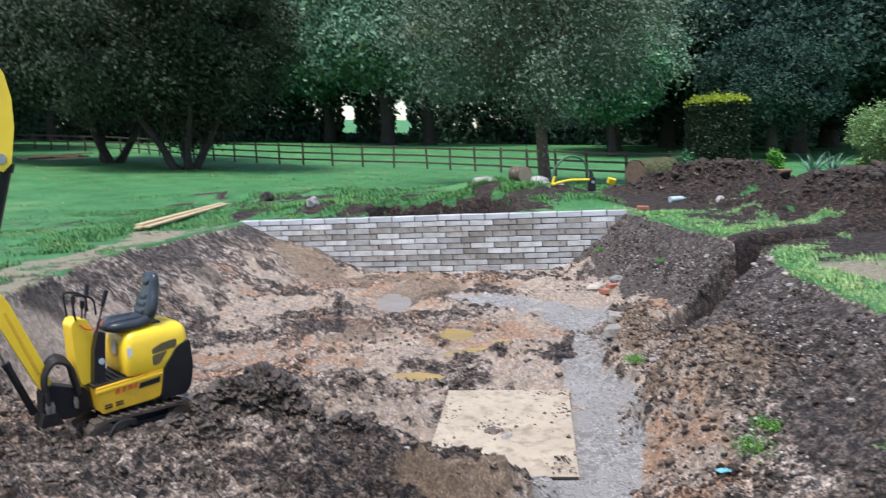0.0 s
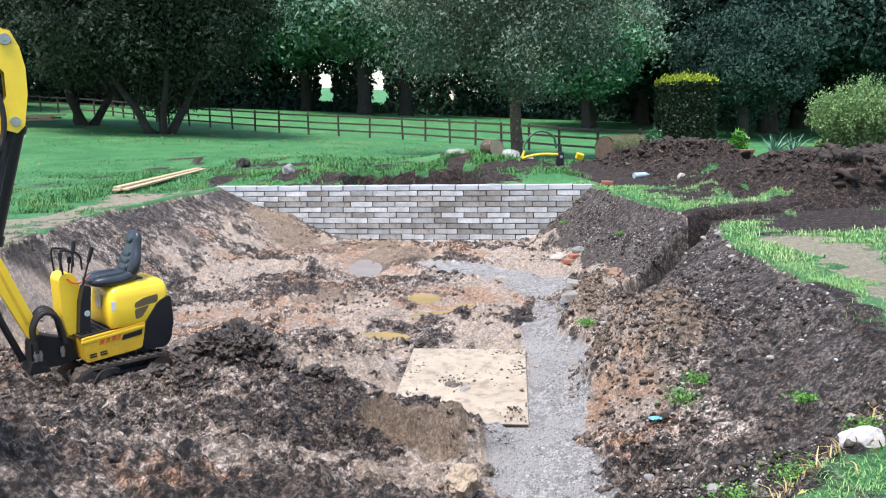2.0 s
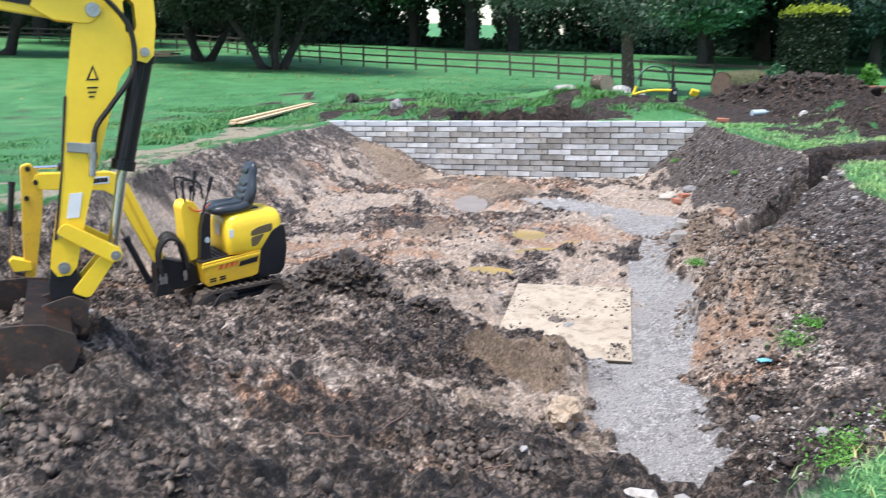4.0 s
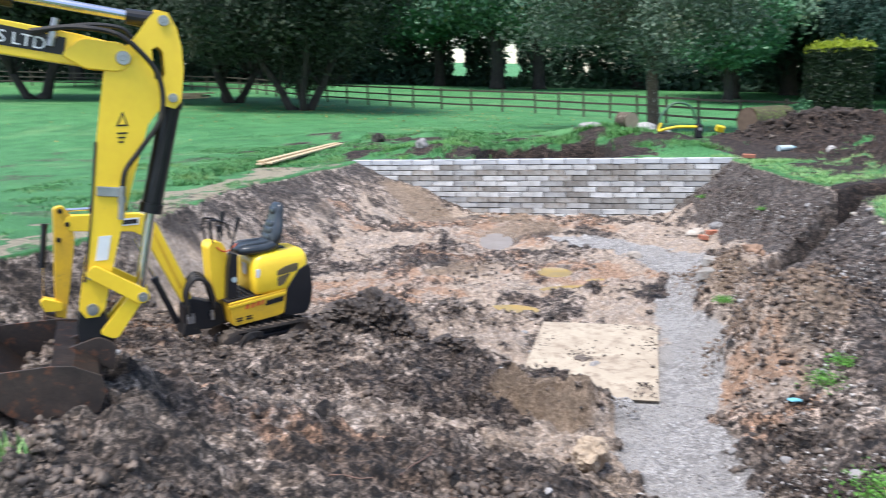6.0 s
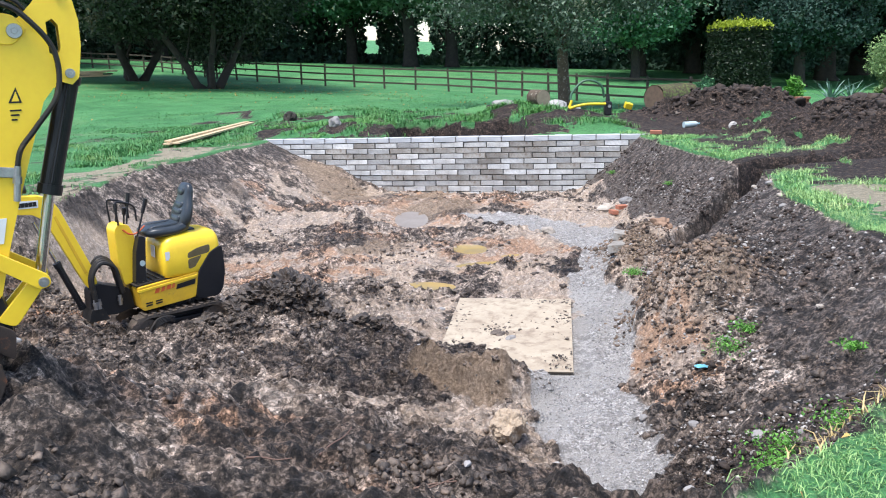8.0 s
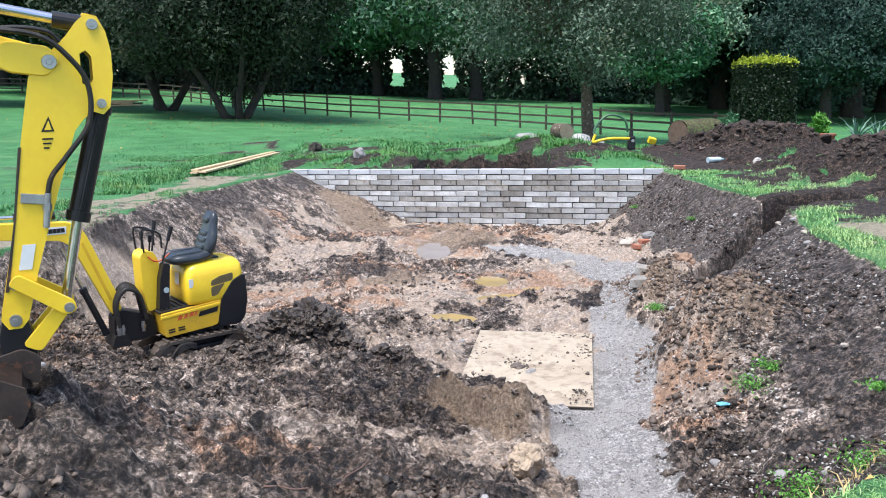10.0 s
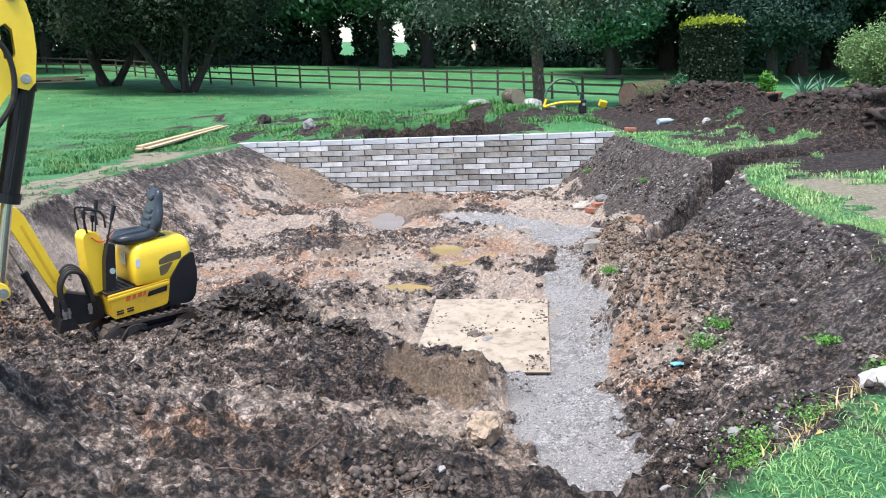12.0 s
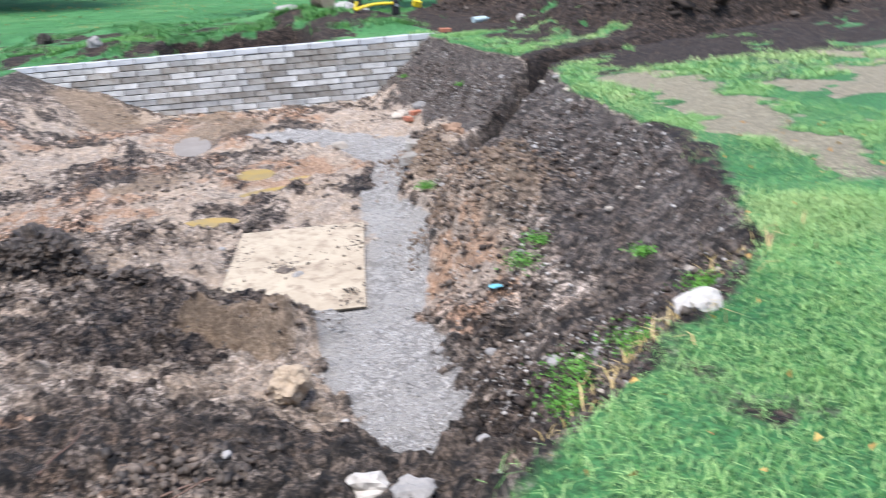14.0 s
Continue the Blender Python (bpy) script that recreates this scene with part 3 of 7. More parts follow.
col = blend(t, sharpen(t, n2, 0.38, 0.62), (0.055, 0.041, 0.032), (0.32, 0.245, 0.188))
col = blend(t, math_node(t, "MULTIPLY", edged("clay", n2, 1.1), 0.85), col, blend(t, sharpen(t, n3, 0.35, 0.65), (0.40, 0.295, 0.215), (0.68, 0.545, 0.42)))
col = blend(t, math_node(t, "MULTIPLY", edged("orange", n2, 1.2), 0.8), col, blend(t, sharpen(t, n3, 0.35, 0.65), (0.30, 0.165, 0.095), (0.52, 0.32, 0.20)))
col = blend(t, math_node(t, "MULTIPLY", edged("dark", n2, 1.3), 0.85), col, blend(t, sharpen(t, n3, 0.35, 0.65), (0.014, 0.0105, 0.008), (0.135, 0.101, 0.077)))
# torn patches of pale subsoil and wet black earth
fine_hole = math_node(t, "MULTIPLY", math_node(t, "SUBTRACT", n3, 0.5), 0.22)
pale_spots = sharpen(t, math_node(t, "ADD", noise_node(t, 3.4, 5, 0.62), fine_hole), 0.495, 0.55)
col = blend(t, math_node(t, "MULTIPLY", pale_spots, math_node(t, "SUBTRACT", 0.82, math_node(t, "MULTIPLY", layer["dark"], 0.8))), col, blend(t, sharpen(t, n3, 0.40, 0.62), (0.30, 0.235, 0.185), (0.60, 0.50, 0.41)))
black_spots = sharpen(t, math_node(t, "ADD", noise_node(t, 7.5, 4, 0.6), fine_hole), 0.54, 0.59)
col = blend(t, math_node(t, "MULTIPLY", black_spots, math_node(t, "SUBTRACT", 0.88, math_node(t, "MULTIPLY", layer["clay"], 0.75))), col, (0.012, 0.0105, 0.010))
col = blend(t, math_node(t, "MULTIPLY", edged("tan", n2, 0.35), 0.92), col, blend(t, sharpen(t, n3, 0.36, 0.64), (0.165, 0.115, 0.076), blend(t, sharpen(t, n1, 0.4, 0.6), (0.30, 0.218, 0.150), (0.40, 0.295, 0.205))))
# soil of the banks; also colours the shadow under the left rim
earth = blend(t, sharpen(t, n3, 0.42, 0.60), (0.020, 0.014, 0.011), (0.140, 0.104, 0.080))
earth = blend(t, math_node(t, "MULTIPLY", sharpen(t, n2, 0.45, 0.68), 0.6), earth, (0.19, 0.165, 0.145))
col = blend(t, edged("bank", n2, 0.5), col, earth)
col = blend(t, edged("spoil", n2, 0.5), col, blend(t, sharpen(t, n3, 0.40, 0.62), (0.009, 0.0062, 0.005), blend(t, sharpen(t, n2, 0.42, 0.64), (0.048, 0.030, 0.021), (0.115, 0.075, 0.052))))
speck = sharpen(t, n4, 0.58, 0.66)
col = blend(t, math_node(t, "MULTIPLY", speck, 0.25), col, (0.36, 0.31, 0.27))
col = blend(t, edged("gravel", n2, 0.6), col, blend(t, sharpen(t, n4, 0.35, 0.65), (0.23, 0.212, 0.192), (0.54, 0.508, 0.47)))
col = blend(t, edged("bare", n2, 0.8), col, blend(t, sharpen(t, n3, 0.35, 0.65), (0.24, 0.20, 0.13), (0.38, 0.33, 0.23)))
green = blend(t, sharpen(t, n1, 0.35, 0.65), (0.036, 0.195, 0.050), (0.096, 0.345, 0.110))
green = blend(t, sharpen(t, n3, 0.38, 0.66), green, (0.020, 0.085, 0.024))
green = blend(t, math_node(t, "MULTIPLY", sharpen(t, noise_node(t, 0.35, 4), 0.52, 0.68), 0.45), green, (0.16, 0.30, 0.11))
grain = blend(t, sharpen(t, noise_node(t, 13, 5, 0.68), 0.44, 0.56), (0.34, 0.335, 0.33), (1.45, 1.45, 1.47))
grain = blend(t, 1.0, grain, blend(t, sharpen(t, noise_node(t, 42, 4, 0.66), 0.45, 0.55), (0.42, 0.415, 0.41), (1.45, 1.45, 1.46)), "MULTIPLY")
col = blend(t, math_node(t, "SUBTRACT", 1.0, math_node(t, "ADD", math_node(t, "MULTIPLY", math_node(t, "MAXIMUM", edged("clay", n2, 1.1), edged("tan", n2, 0.35)), 0.72), math_node(t, "ADD", math_node(t, "MULTIPLY", layer["gravel"], 0.6), math_node(t, "MULTIPLY", layer["bare"], 0.75))), True), col, grain, "MULTIPLY")
gfac = edged("grass", n2, 0.8)
col = blend(t, gfac, col, green)
t.links.new(col, p.inputs["Base Color"])
p.inputs["Specular IOR Level"].default_value = 0.40
rough = math_node(t, "SUBTRACT", math_node(t, "ADD", 0.72, math_node(t, "MULTIPLY", layer["spoil"], 0.25)), math_node(t, "MULTIPLY", edged("wet", n2, 1.2), 0.56))
t.links.new(math_node(t, "ADD", rough, math_node(t, "MULTIPLY", math_node(t, "SUBTRACT", n3, 0.5), 0.3)), p.inputs["Roughness"])
bump(t, p, math_node(t, "ADD", math_node(t, "MULTIPLY", n3, 0.7), math_node(t, "MULTIPLY", n4, 0.3)), 1.0, 0.06)

me = sheet_mesh("ground", np.stack([GX, GY, GZ], -1).reshape(-1, 3), quads, GROUND)
ground = tagged(new("ground", me), "muddy dug pond basin set in a green lawn", "ground", kind="structure")


def grass_share(x, y):
    share = pit_share(x, y)
    out = step(0.04, 0.0, share)
    wob = fbm(x, y, 0.7, 4, 50)
    # trodden strip along the left rim
    left = along(y, RIM_L) - x
    strip = step(0.0, 0.1, left) * step(1.1, 0.7, left + 0.9 * wob) * step(17.6, 16.5, y) * (0.45 + 0.75 * step(-0.1, 0.1, fbm(x, y, 0.4, 4, 53, 0.65)))
    # soil behind the wall and along the far spoil line
    behind = y - wall_line(x)
    far_soil = step(0.0, 0.2, behind) * step(5.6, 4.6, behind + 1.4 * wob) * step(-5.5, -4.6, x + wob) * step(12, 9, x) * np.clip(step(-0.2, 0.05, fbm(x, y, 1.1, 4, 52) - 0.33) + heap(x, y, -1.5, 23.0, 2.4, 0.35, 0.9), 0, 1)
    heaps = step(0.05, 0.2, soil_heaps(x, y))
    d, _ = from_line(x, y, TRENCH)
    trench = step(0.75, 0.45, d + 0.4 * wob) * step(2.0, 2.5, x)
    # right of the dig: a turf fringe along the rim, trodden earth, torn patches of turf, then dark soil
    right = x - along(y, RIM_R)
    fray = 0.5 * fbm(x, y, 0.5, 4, 56, 0.6)
    beyond = step(9.4, 9.9, y) * step(20.6, 19.4, y + wob) * step(16, 13, x) * step(-0.1, 0.1, right)
    kept = 0.85 * step(0.45, 0.2, np.abs(right - 0.25) + fray) * step(15.9, 15.2, y) + heap(x, y, 4.85, 12.4, 0.55, 1.0, 1.3) + heap(x, y, 3.75, 15.4, 0.35, 0.5, 1.2) + heap(x, y, 5.0, 15.6, 0.5, 0.6, 0.7)
    spoil = beyond * (1 - step(0.25, 0.95, kept + 1.3 * fbm(x, y, 0.45, 4, 57, 0.65)))
    wide = 0.26 + 0.30 * step(7.5, 5.0, y)
    path = step(wide, wide + 0.12, right + fray) * step(1.35, 1.0, right + fray) + step(-0.02, 0.10, fbm(x, y, 0.9, 4, 55, 0.65)) * step(1.0, 1.4, right)
    patch = np.clip(path, 0, 1) * step(9.7, 9.2, y) * step(4.6, 5.6, y + 0.5 * wob)
    near_soil = step(3.6, 3.2, y) * step(2.6, 1.4, x) * step(-0.2, 0.1, wob) * 0.6
    spots = step(0.13, 0.3, fbm(x, y, 0.8, 4, 58)) * (behind > -8) * step(5.0, 3.5, behind) * (np.abs(x) < 14) * 0.5
    left_soil = np.maximum(near_mud(x, y), np.clip(heap(x, y, 2.0, 2.55, 0.7, 0.3, 0.8) + 2.2 * wob - 0.2, 0, 1) * step(3.0, 2.7, y))
    hole = step(0.02, 0.2, dug_hole(x, y))
    far_soil = np.maximum(far_soil, hole)
    bare = np.clip(strip + patch, 0, 1)
    soil = np.clip(far_soil + heaps + trench + spoil + near_soil + spots + left_soil, 0, 1)
    torn = step(0.0, 0.3, behind) * step(8.0, 6.5, behind + wob) * step(-9.0, -7.0, x + wob)
    soil = np.clip(soil + 0.7 * torn * step(0.0, 0.2, fbm(x, y, 0.55, 4, 59, 0.6)), 0, 1)
    return out * (1 - bare) * (1 - soil), bare * out, soil * out


grass, bare, soil = grass_share(GX, GY)
share = pit_share(GX, GY)
mud_bank = near_mud(GX, GY)
inside = np.maximum(step(0.0, 0.06, share), mud_bank)
floorness = np.maximum(np.maximum(step(0.45, 0.75, share), 0.8 * step(0.25, 0.5, share) * smooth_cut(GX, GY)), 0.75 * step(0.9, 0.3, GX) * step(8, 6.5, GY) * inside)
dark = inside * np.clip(heap(GX, GY, -2.0, 8.6, 0.55, 0.45, 1.1) + crumbly(GX, GY) * (0.5 + 1.1 * fbm(GX, GY, 0.7, 3, 60) + 0.55 * heap(GX, GY, -0.7, 6.9, 1.4, 1.1, 1.0) + 0.75 * step(5.6, 4.6, GY) * step(-2.0, -1.0, GX) + 0.12 * step(-1.2, -2.0, GX) * step(6.5, 5.5, GY)), 0, 1)
clay = floorness * np.clip((1 - crumbly(GX, GY)) * (0.75 + 0.8 * fbm(GX, GY, 1.6, 4, 61)) * (0.55 + 0.45 * step(5.5, 7.5, GY)) + 0.12 * step(9, 11, GY), 0, 1)
orange = floorness * np.clip(1.9 * fbm(GX, GY, 1.2, 3, 62) + heap(GX, GY, -1.9, 10.3, 1.7, 1.5, 0.55) + heap(GX, GY, -0.6, 15.2, 1.3, 1.6, 0.5), 0, 1) + heap(GX, GY, 2.1, 7.6, 0.35, 0.3, 0.55)
bank = np.maximum(inside * step(0.72, 0.5, share - 0.25 * step(10.5, 12.5, GY) + 0.3 * fbm(GX, GY, 0.8, 3, 67)) * (1 - heap(GX, GY, 2.0, 7.45, 0.6, 0.75, 1.0)) * step(1.0, 1.4, GX) * step(0.06, 0.2, 1 - share), soil * (1 - step(1.4, 0.9, GX) * step(8, 6.5, GY)))
# left bank: extra dark earth below the rim stands in for the rim's shadow
bank = np.maximum(bank, inside * step(0.85, 0.6, share) * step(-3.0, -3.6, GX) * (0.25 + 0.35 * step(0.35, 0.12, share) + 0.7 * fbm(GX * 0.4, GY * 1.2, 0.5, 4, 66)) * step(8, 10, GY))
wet = np.clip(0.70 + 1.3 * fbm(GX, GY, 1.4, 3, 63), 0, 1) * inside * (1 - 0.7 * step(0.9, 0.6, share))
ridge_v = (GX + 0.12) * 0.659 + (GY - 6.55) * 0.752
tan = heap(GX, GY, -0.08, 6.5, 0.58, 0.58, 1.0, 0.0, 2.0) * step(-0.28, -0.18, ridge_v) * step(0.06, -0.04, ridge_v + 0.15 * fbm(GX, GY, 0.2, 3, 69)) + heap(GX, GY, 2.02, 7.45, 0.55, 0.65, 0.95) + heap(GX, GY, 1.98, 10.4, 0.4, 1.3, 0.75) + heap(GX, GY, -1.5, 11.7, 0.55, 1.0, 0.8, -0.5) + heap(GX, GY, -0.7, 15.4, 0.9, 1.3, 0.95) + heap(GX, GY, -2.6, 16.6, 1.5, 0.8, 0.85) + heap(GX, GY, 0.2, 5.3, 0.35, 0.4, 0.6)
tan = np.clip(tan * (1.0 + 1.2 * fbm(GX, GY, 0.6, 4, 68)), 0, 1) * inside
clay = np.clip(clay + heap(GX, GY, -4.5, 10.2, 0.9, 1.5, 1.0) * inside, 0, 1)
dark = dark * (1 - 0.75 * smooth_cut(GX, GY) * step(0.0, -1.0, GX))
for key, v in (("tan", tan), ("grass", grass), ("gravel", gravel_share(GX, GY) * inside), ("clay", clay), ("dark", dark), ("orange", np.clip(orange, 0, 1)), ("bank", np.clip(bank, 0, 1)), ("wet", wet), ("bare", bare), ("spoil", soil * (1 - step(1.4, 0.9, GX) * step(8, 6.5, GY)))):
    a = me.attributes.new(key, "FLOAT", "POINT")
    a.data.foreach_set("value", np.ascontiguousarray(v, dtype=np.float32).ravel())

# turf, gravel and scraped clay lie smooth; broken mud keeps its facets
soft = np.maximum(np.maximum(grass, gravel_share(GX, GY)), np.maximum(smooth_cut(GX, GY), step(19.5, 21.0, GY)))
me.polygons.foreach_set("use_smooth", (soft[:-1, :-1] > 0.4).ravel())

# ---- woods, trees and hedges ----
def crown_points(rng, n, radius, low, high, clusters, spread, seed, hollow=0.55):
    """Leaf places in clumps that fill an uneven crown."""
    mid, half = (low + high) / 2, (high - low) / 2
    c = []
    while len(c) < clusters:
        v = rng.normal(size=3)
        v /= np.linalg.norm(v)
        k = 0.75 + 0.55 * noise.noise(Vector(v) * 1.7 + Vector((seed, seed * 2.3, 0)))
        r = rng.uniform(hollow, 1.0) ** 0.6 * k
        c.append((v[0] * r * radius, v[1] * r * radius, mid + v[2] * r * half))
    c = np.array(c)
    pick = rng.integers(0, clusters, n)
    size = rng.uniform(0.5, 1.25, clusters) * spread
    off = rng.normal(size=(n, 3)) * size[pick][:, None] * np.array([1, 1, 0.65])
    return c, c[pick] + off


def tree_parts(parent, rng, height, trunk_r, crown_r, low, leaves, leaf, leaf_mat, bark, clusters, spread, seed, stems=1, limbs=12, droop=0.2, lean=0.0, fork=2):
    c, at = crown_points(rng, leaves, crown_r, low, height, clusters, spread, seed)
    bm = bmesh.new()
    tops = []
    for s in range(stems):
        a = 2 * math.pi * s / max(stems, 1) + rng.uniform(0, 1)
        out = 0.0 if stems == 1 else 1.0
        foot = Vector((0.25 * out * math.cos(a), 0.25 * out * math.sin(a), -0.15))
        head = Vector((out * crown_r * 0.55 * math.cos(a) + lean, out * crown_r * 0.55 * math.sin(a), height * 0.72))
        pts = [foot + Vector(((head.x - foot.x) * f**0.75, (head.y - foot.y) * f**0.75, (head.z - foot.z) * f)) + Vector((rng.normal() * 0.12, rng.normal() * 0.12, 0)) * (0 < f) * height * (0.03 if stems == 1 else 0.08) for f in (0, 0.04, 0.15, 0.3, 0.5, 0.75, 1)]
        r = trunk_r if stems == 1 else trunk_r * rng.uniform(0.5, 0.8)
        tube(bm, pts, [r * k for k in (1.6, 1.15, 1.0, 0.9, 0.7, 0.42, 0.12)], 9)
        tops.append(pts)
    trunk = part("trunk", bm, bark, parent, smooth=True)
    bm = bmesh.new()
    order = rng.permutation(len(c))
    for k in range(min(limbs, len(c))):
        pts = tops[k % stems]
        tip = Vector(c[order[k]])
        start = pts[rng.integers(fork, 6)]
        midp = (start + tip) / 2 + Vector((rng.normal(), rng.normal(), 1.0)) * 0.06 * (tip - start).length
        r = trunk_r * rng.uniform(0.16, 0.34)
        line = arc_points([start, midp, tip], 5)
        tube(bm, line, [r * (1 - 0.85 * i / (len(line) - 1)) for i in range(len(line))], 6)
        for j in range(3):
            tip2 = Vector(c[order[(k * 3 + j + limbs) % len(c)]])
            if (tip2 - midp).length < crown_r * 1.1:
                line2 = arc_points([midp, (midp + tip2) / 2 + Vector((0, 0, 0.15)), tip2], 3)
                tube(bm, line2, [r * 0.45 * (1 - 0.85 * i / (len(line2) - 1)) for i in range(len(line2))], 4)
    part("limb", bm, bark, parent, smooth=True)
    ob = new("crown", leaf_mesh("crown", at, leaf, rng, leaf_mat, droop))
    ob.parent = parent


def tree(name, x, y, label, seed, **kw):
    rng = np.random.default_rng(seed)
    ob = thing(name, pose(x, y, height_at(x, y)), label, "tree", kw.pop("group", ""))
    tree_parts(ob, rng, seed=seed, **kw)
    return ob


# big woodland trees, three kinds, then copies
kinds = [
    tree("oak_tree", -5.2, 75.0, "tall dark green oak at the far side of the lawn", 11, height=17, trunk_r=0.58, crown_r=8.5, low=3.4, leaves=36000, leaf=0.30, leaf_mat=LEAF_FAR, bark=BARK, clusters=420, spread=0.95, limbs=16, group="woodland trees"),
    tree("lime_tree", -11.5, 84.0, "tall deep green tree in the wood", 12, height=17, trunk_r=0.5, crown_r=7.5, low=2.8, leaves=36000, leaf=0.30, leaf_mat=LEAF_DEEP, bark=BARK, clusters=420, spread=0.85, limbs=14, group="woodland trees"),
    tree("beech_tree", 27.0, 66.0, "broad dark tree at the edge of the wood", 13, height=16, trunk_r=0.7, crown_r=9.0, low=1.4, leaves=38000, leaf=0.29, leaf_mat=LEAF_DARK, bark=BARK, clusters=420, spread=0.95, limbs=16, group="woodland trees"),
]
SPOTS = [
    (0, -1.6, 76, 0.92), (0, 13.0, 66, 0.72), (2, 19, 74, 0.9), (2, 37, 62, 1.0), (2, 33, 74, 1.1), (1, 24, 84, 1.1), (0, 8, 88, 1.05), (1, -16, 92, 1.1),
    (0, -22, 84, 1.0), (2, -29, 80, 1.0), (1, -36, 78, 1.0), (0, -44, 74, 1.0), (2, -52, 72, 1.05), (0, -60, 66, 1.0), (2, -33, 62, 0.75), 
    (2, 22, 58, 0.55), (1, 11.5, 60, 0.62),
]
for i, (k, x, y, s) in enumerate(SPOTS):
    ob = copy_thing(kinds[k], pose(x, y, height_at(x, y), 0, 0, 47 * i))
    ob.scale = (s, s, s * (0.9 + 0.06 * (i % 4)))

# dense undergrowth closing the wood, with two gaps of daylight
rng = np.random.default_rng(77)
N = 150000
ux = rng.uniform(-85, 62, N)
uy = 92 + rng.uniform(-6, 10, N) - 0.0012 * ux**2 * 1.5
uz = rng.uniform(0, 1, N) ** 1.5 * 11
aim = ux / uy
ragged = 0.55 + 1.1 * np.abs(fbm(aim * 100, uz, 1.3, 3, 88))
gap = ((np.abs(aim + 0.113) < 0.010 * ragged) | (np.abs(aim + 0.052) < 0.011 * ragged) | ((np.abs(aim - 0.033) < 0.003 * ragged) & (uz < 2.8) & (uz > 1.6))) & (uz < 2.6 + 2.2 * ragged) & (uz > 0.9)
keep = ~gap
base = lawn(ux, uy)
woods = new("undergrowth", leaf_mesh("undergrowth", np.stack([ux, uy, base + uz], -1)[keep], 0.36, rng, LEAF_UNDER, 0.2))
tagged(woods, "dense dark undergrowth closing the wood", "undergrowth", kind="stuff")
N = 100000
ux = rng.uniform(-95, 100, N)
uy = 112 + rng.uniform(-4, 6, N) - 0.0016 * ux**2
uz = 7.5 + rng.uniform(0, 1, N) * 26
woods = new("wood_canopy", leaf_mesh("wood_canopy", np.stack([ux, uy, lawn(ux, uy) + uz], -1), 1.1, rng, LEAF_FAR, 0.2))
tagged(woods, "dark canopy of the far wood", "wood", kind="stuff")

# single trees on the lawn
tree("field_tree", -12.3, 40.0, "spreading many-stemmed dark tree on the lawn", 21, height=11.5, trunk_r=0.24, crown_r=6.8, low=0.5, leaves=105000, leaf=0.125, leaf_mat=LEAF, bark=BARK, clusters=420, spread=0.62, stems=4, limbs=40, droop=0.3)
tree("field_tree", -18.5, 47.0, "broad dark tree with low forked limbs", 22, height=14, trunk_r=0.3, crown_r=7.5, low=1.2, leaves=80000, leaf=0.17, leaf_mat=LEAF, bark=BARK, clusters=420, spread=0.75, stems=3, limbs=36, droop=0.3)
tree("field_tree", -30.0, 46.0, "broad dark tree beside the timber stack", 25, height=14, trunk_r=0.35, crown_r=7.5, low=1.9, leaves=50000, leaf=0.22, leaf_mat=LEAF, bark=BARK, clusters=220, spread=0.8, stems=2, limbs=30, droop=0.3)
tree("ash_tree", 3.2, 29.5, "slender grey-green tree with a lichened trunk", 23, height=11.0, trunk_r=0.2, crown_r=5.2, low=1.5, leaves=90000, leaf=0.075, leaf_mat=LEAF_NEAR, bark=BARK_PALE, clusters=420, spread=0.58, limbs=44, droop=0.5, fork=3)


def fence_run(points, rails=3, height=1.12):
    """Posts and rails along a line of points: one fence."""
    a0 = points[0]
    ob = thing("post_and_rail_fence", pose(a0[0], a0[1], 0), "weathered timber post and rail fence across the lawn", "fence")
    base = Vector((a0[0], a0[1], 0))
    for p0, p1 in zip(points, points[1:]):
        n = max(1, round(math.hypot(p1[0] - p0[0], p1[1] - p0[1]) / 1.75))
        for i in range(n):
            q0 = Vector((p0[0] + (p1[0] - p0[0]) * i / n, p0[1] + (p1[1] - p0[1]) * i / n, 0))
            q1 = Vector((p0[0] + (p1[0] - p0[0]) * (i + 1) / n, p0[1] + (p1[1] - p0[1]) * (i + 1) / n, 0))
            z0, z1 = height_at(q0.x, q0.y), height_at(q1.x, q1.y)
            bm = bmesh.new()
            tall = height * random.uniform(0.97, 1.06)
            box(bm, (0.10, 0.08, tall + 0.2), Matrix.Translation(q0 - base + Vector((0, 0, z0 + tall / 2 - 0.1))) @ pose(0, 0, 0, random.uniform(-2, 2), random.uniform(-2, 2), 0), 0.008)
            part("post", bm, FENCE, ob)
            for k in range(rails):
                h = height * (0.92 - 0.32 * k) + random.uniform(-0.02, 0.02)
                d = (q1 - q0) + Vector((0, 0, z1 - z0))
                bm = bmesh.new()
                box(bm, (d.length, 0.035, 0.085), Matrix.Translation((q0 + q1) / 2 - base + Vector((0, -0.06, (z0 + z1) / 2 + h))) @ d.to_track_quat("X", "Z").to_matrix().to_4x4(), 0.006)
                part("rail", bm, FENCE, ob)
    return ob


fence_run([(9.5, 30.5), (5.6, 35), (2.4, 39.5), (-1.1, 43), (-7.9, 46.5), (-15.5, 52), (-21, 58), (-30, 62), (-46, 62)])

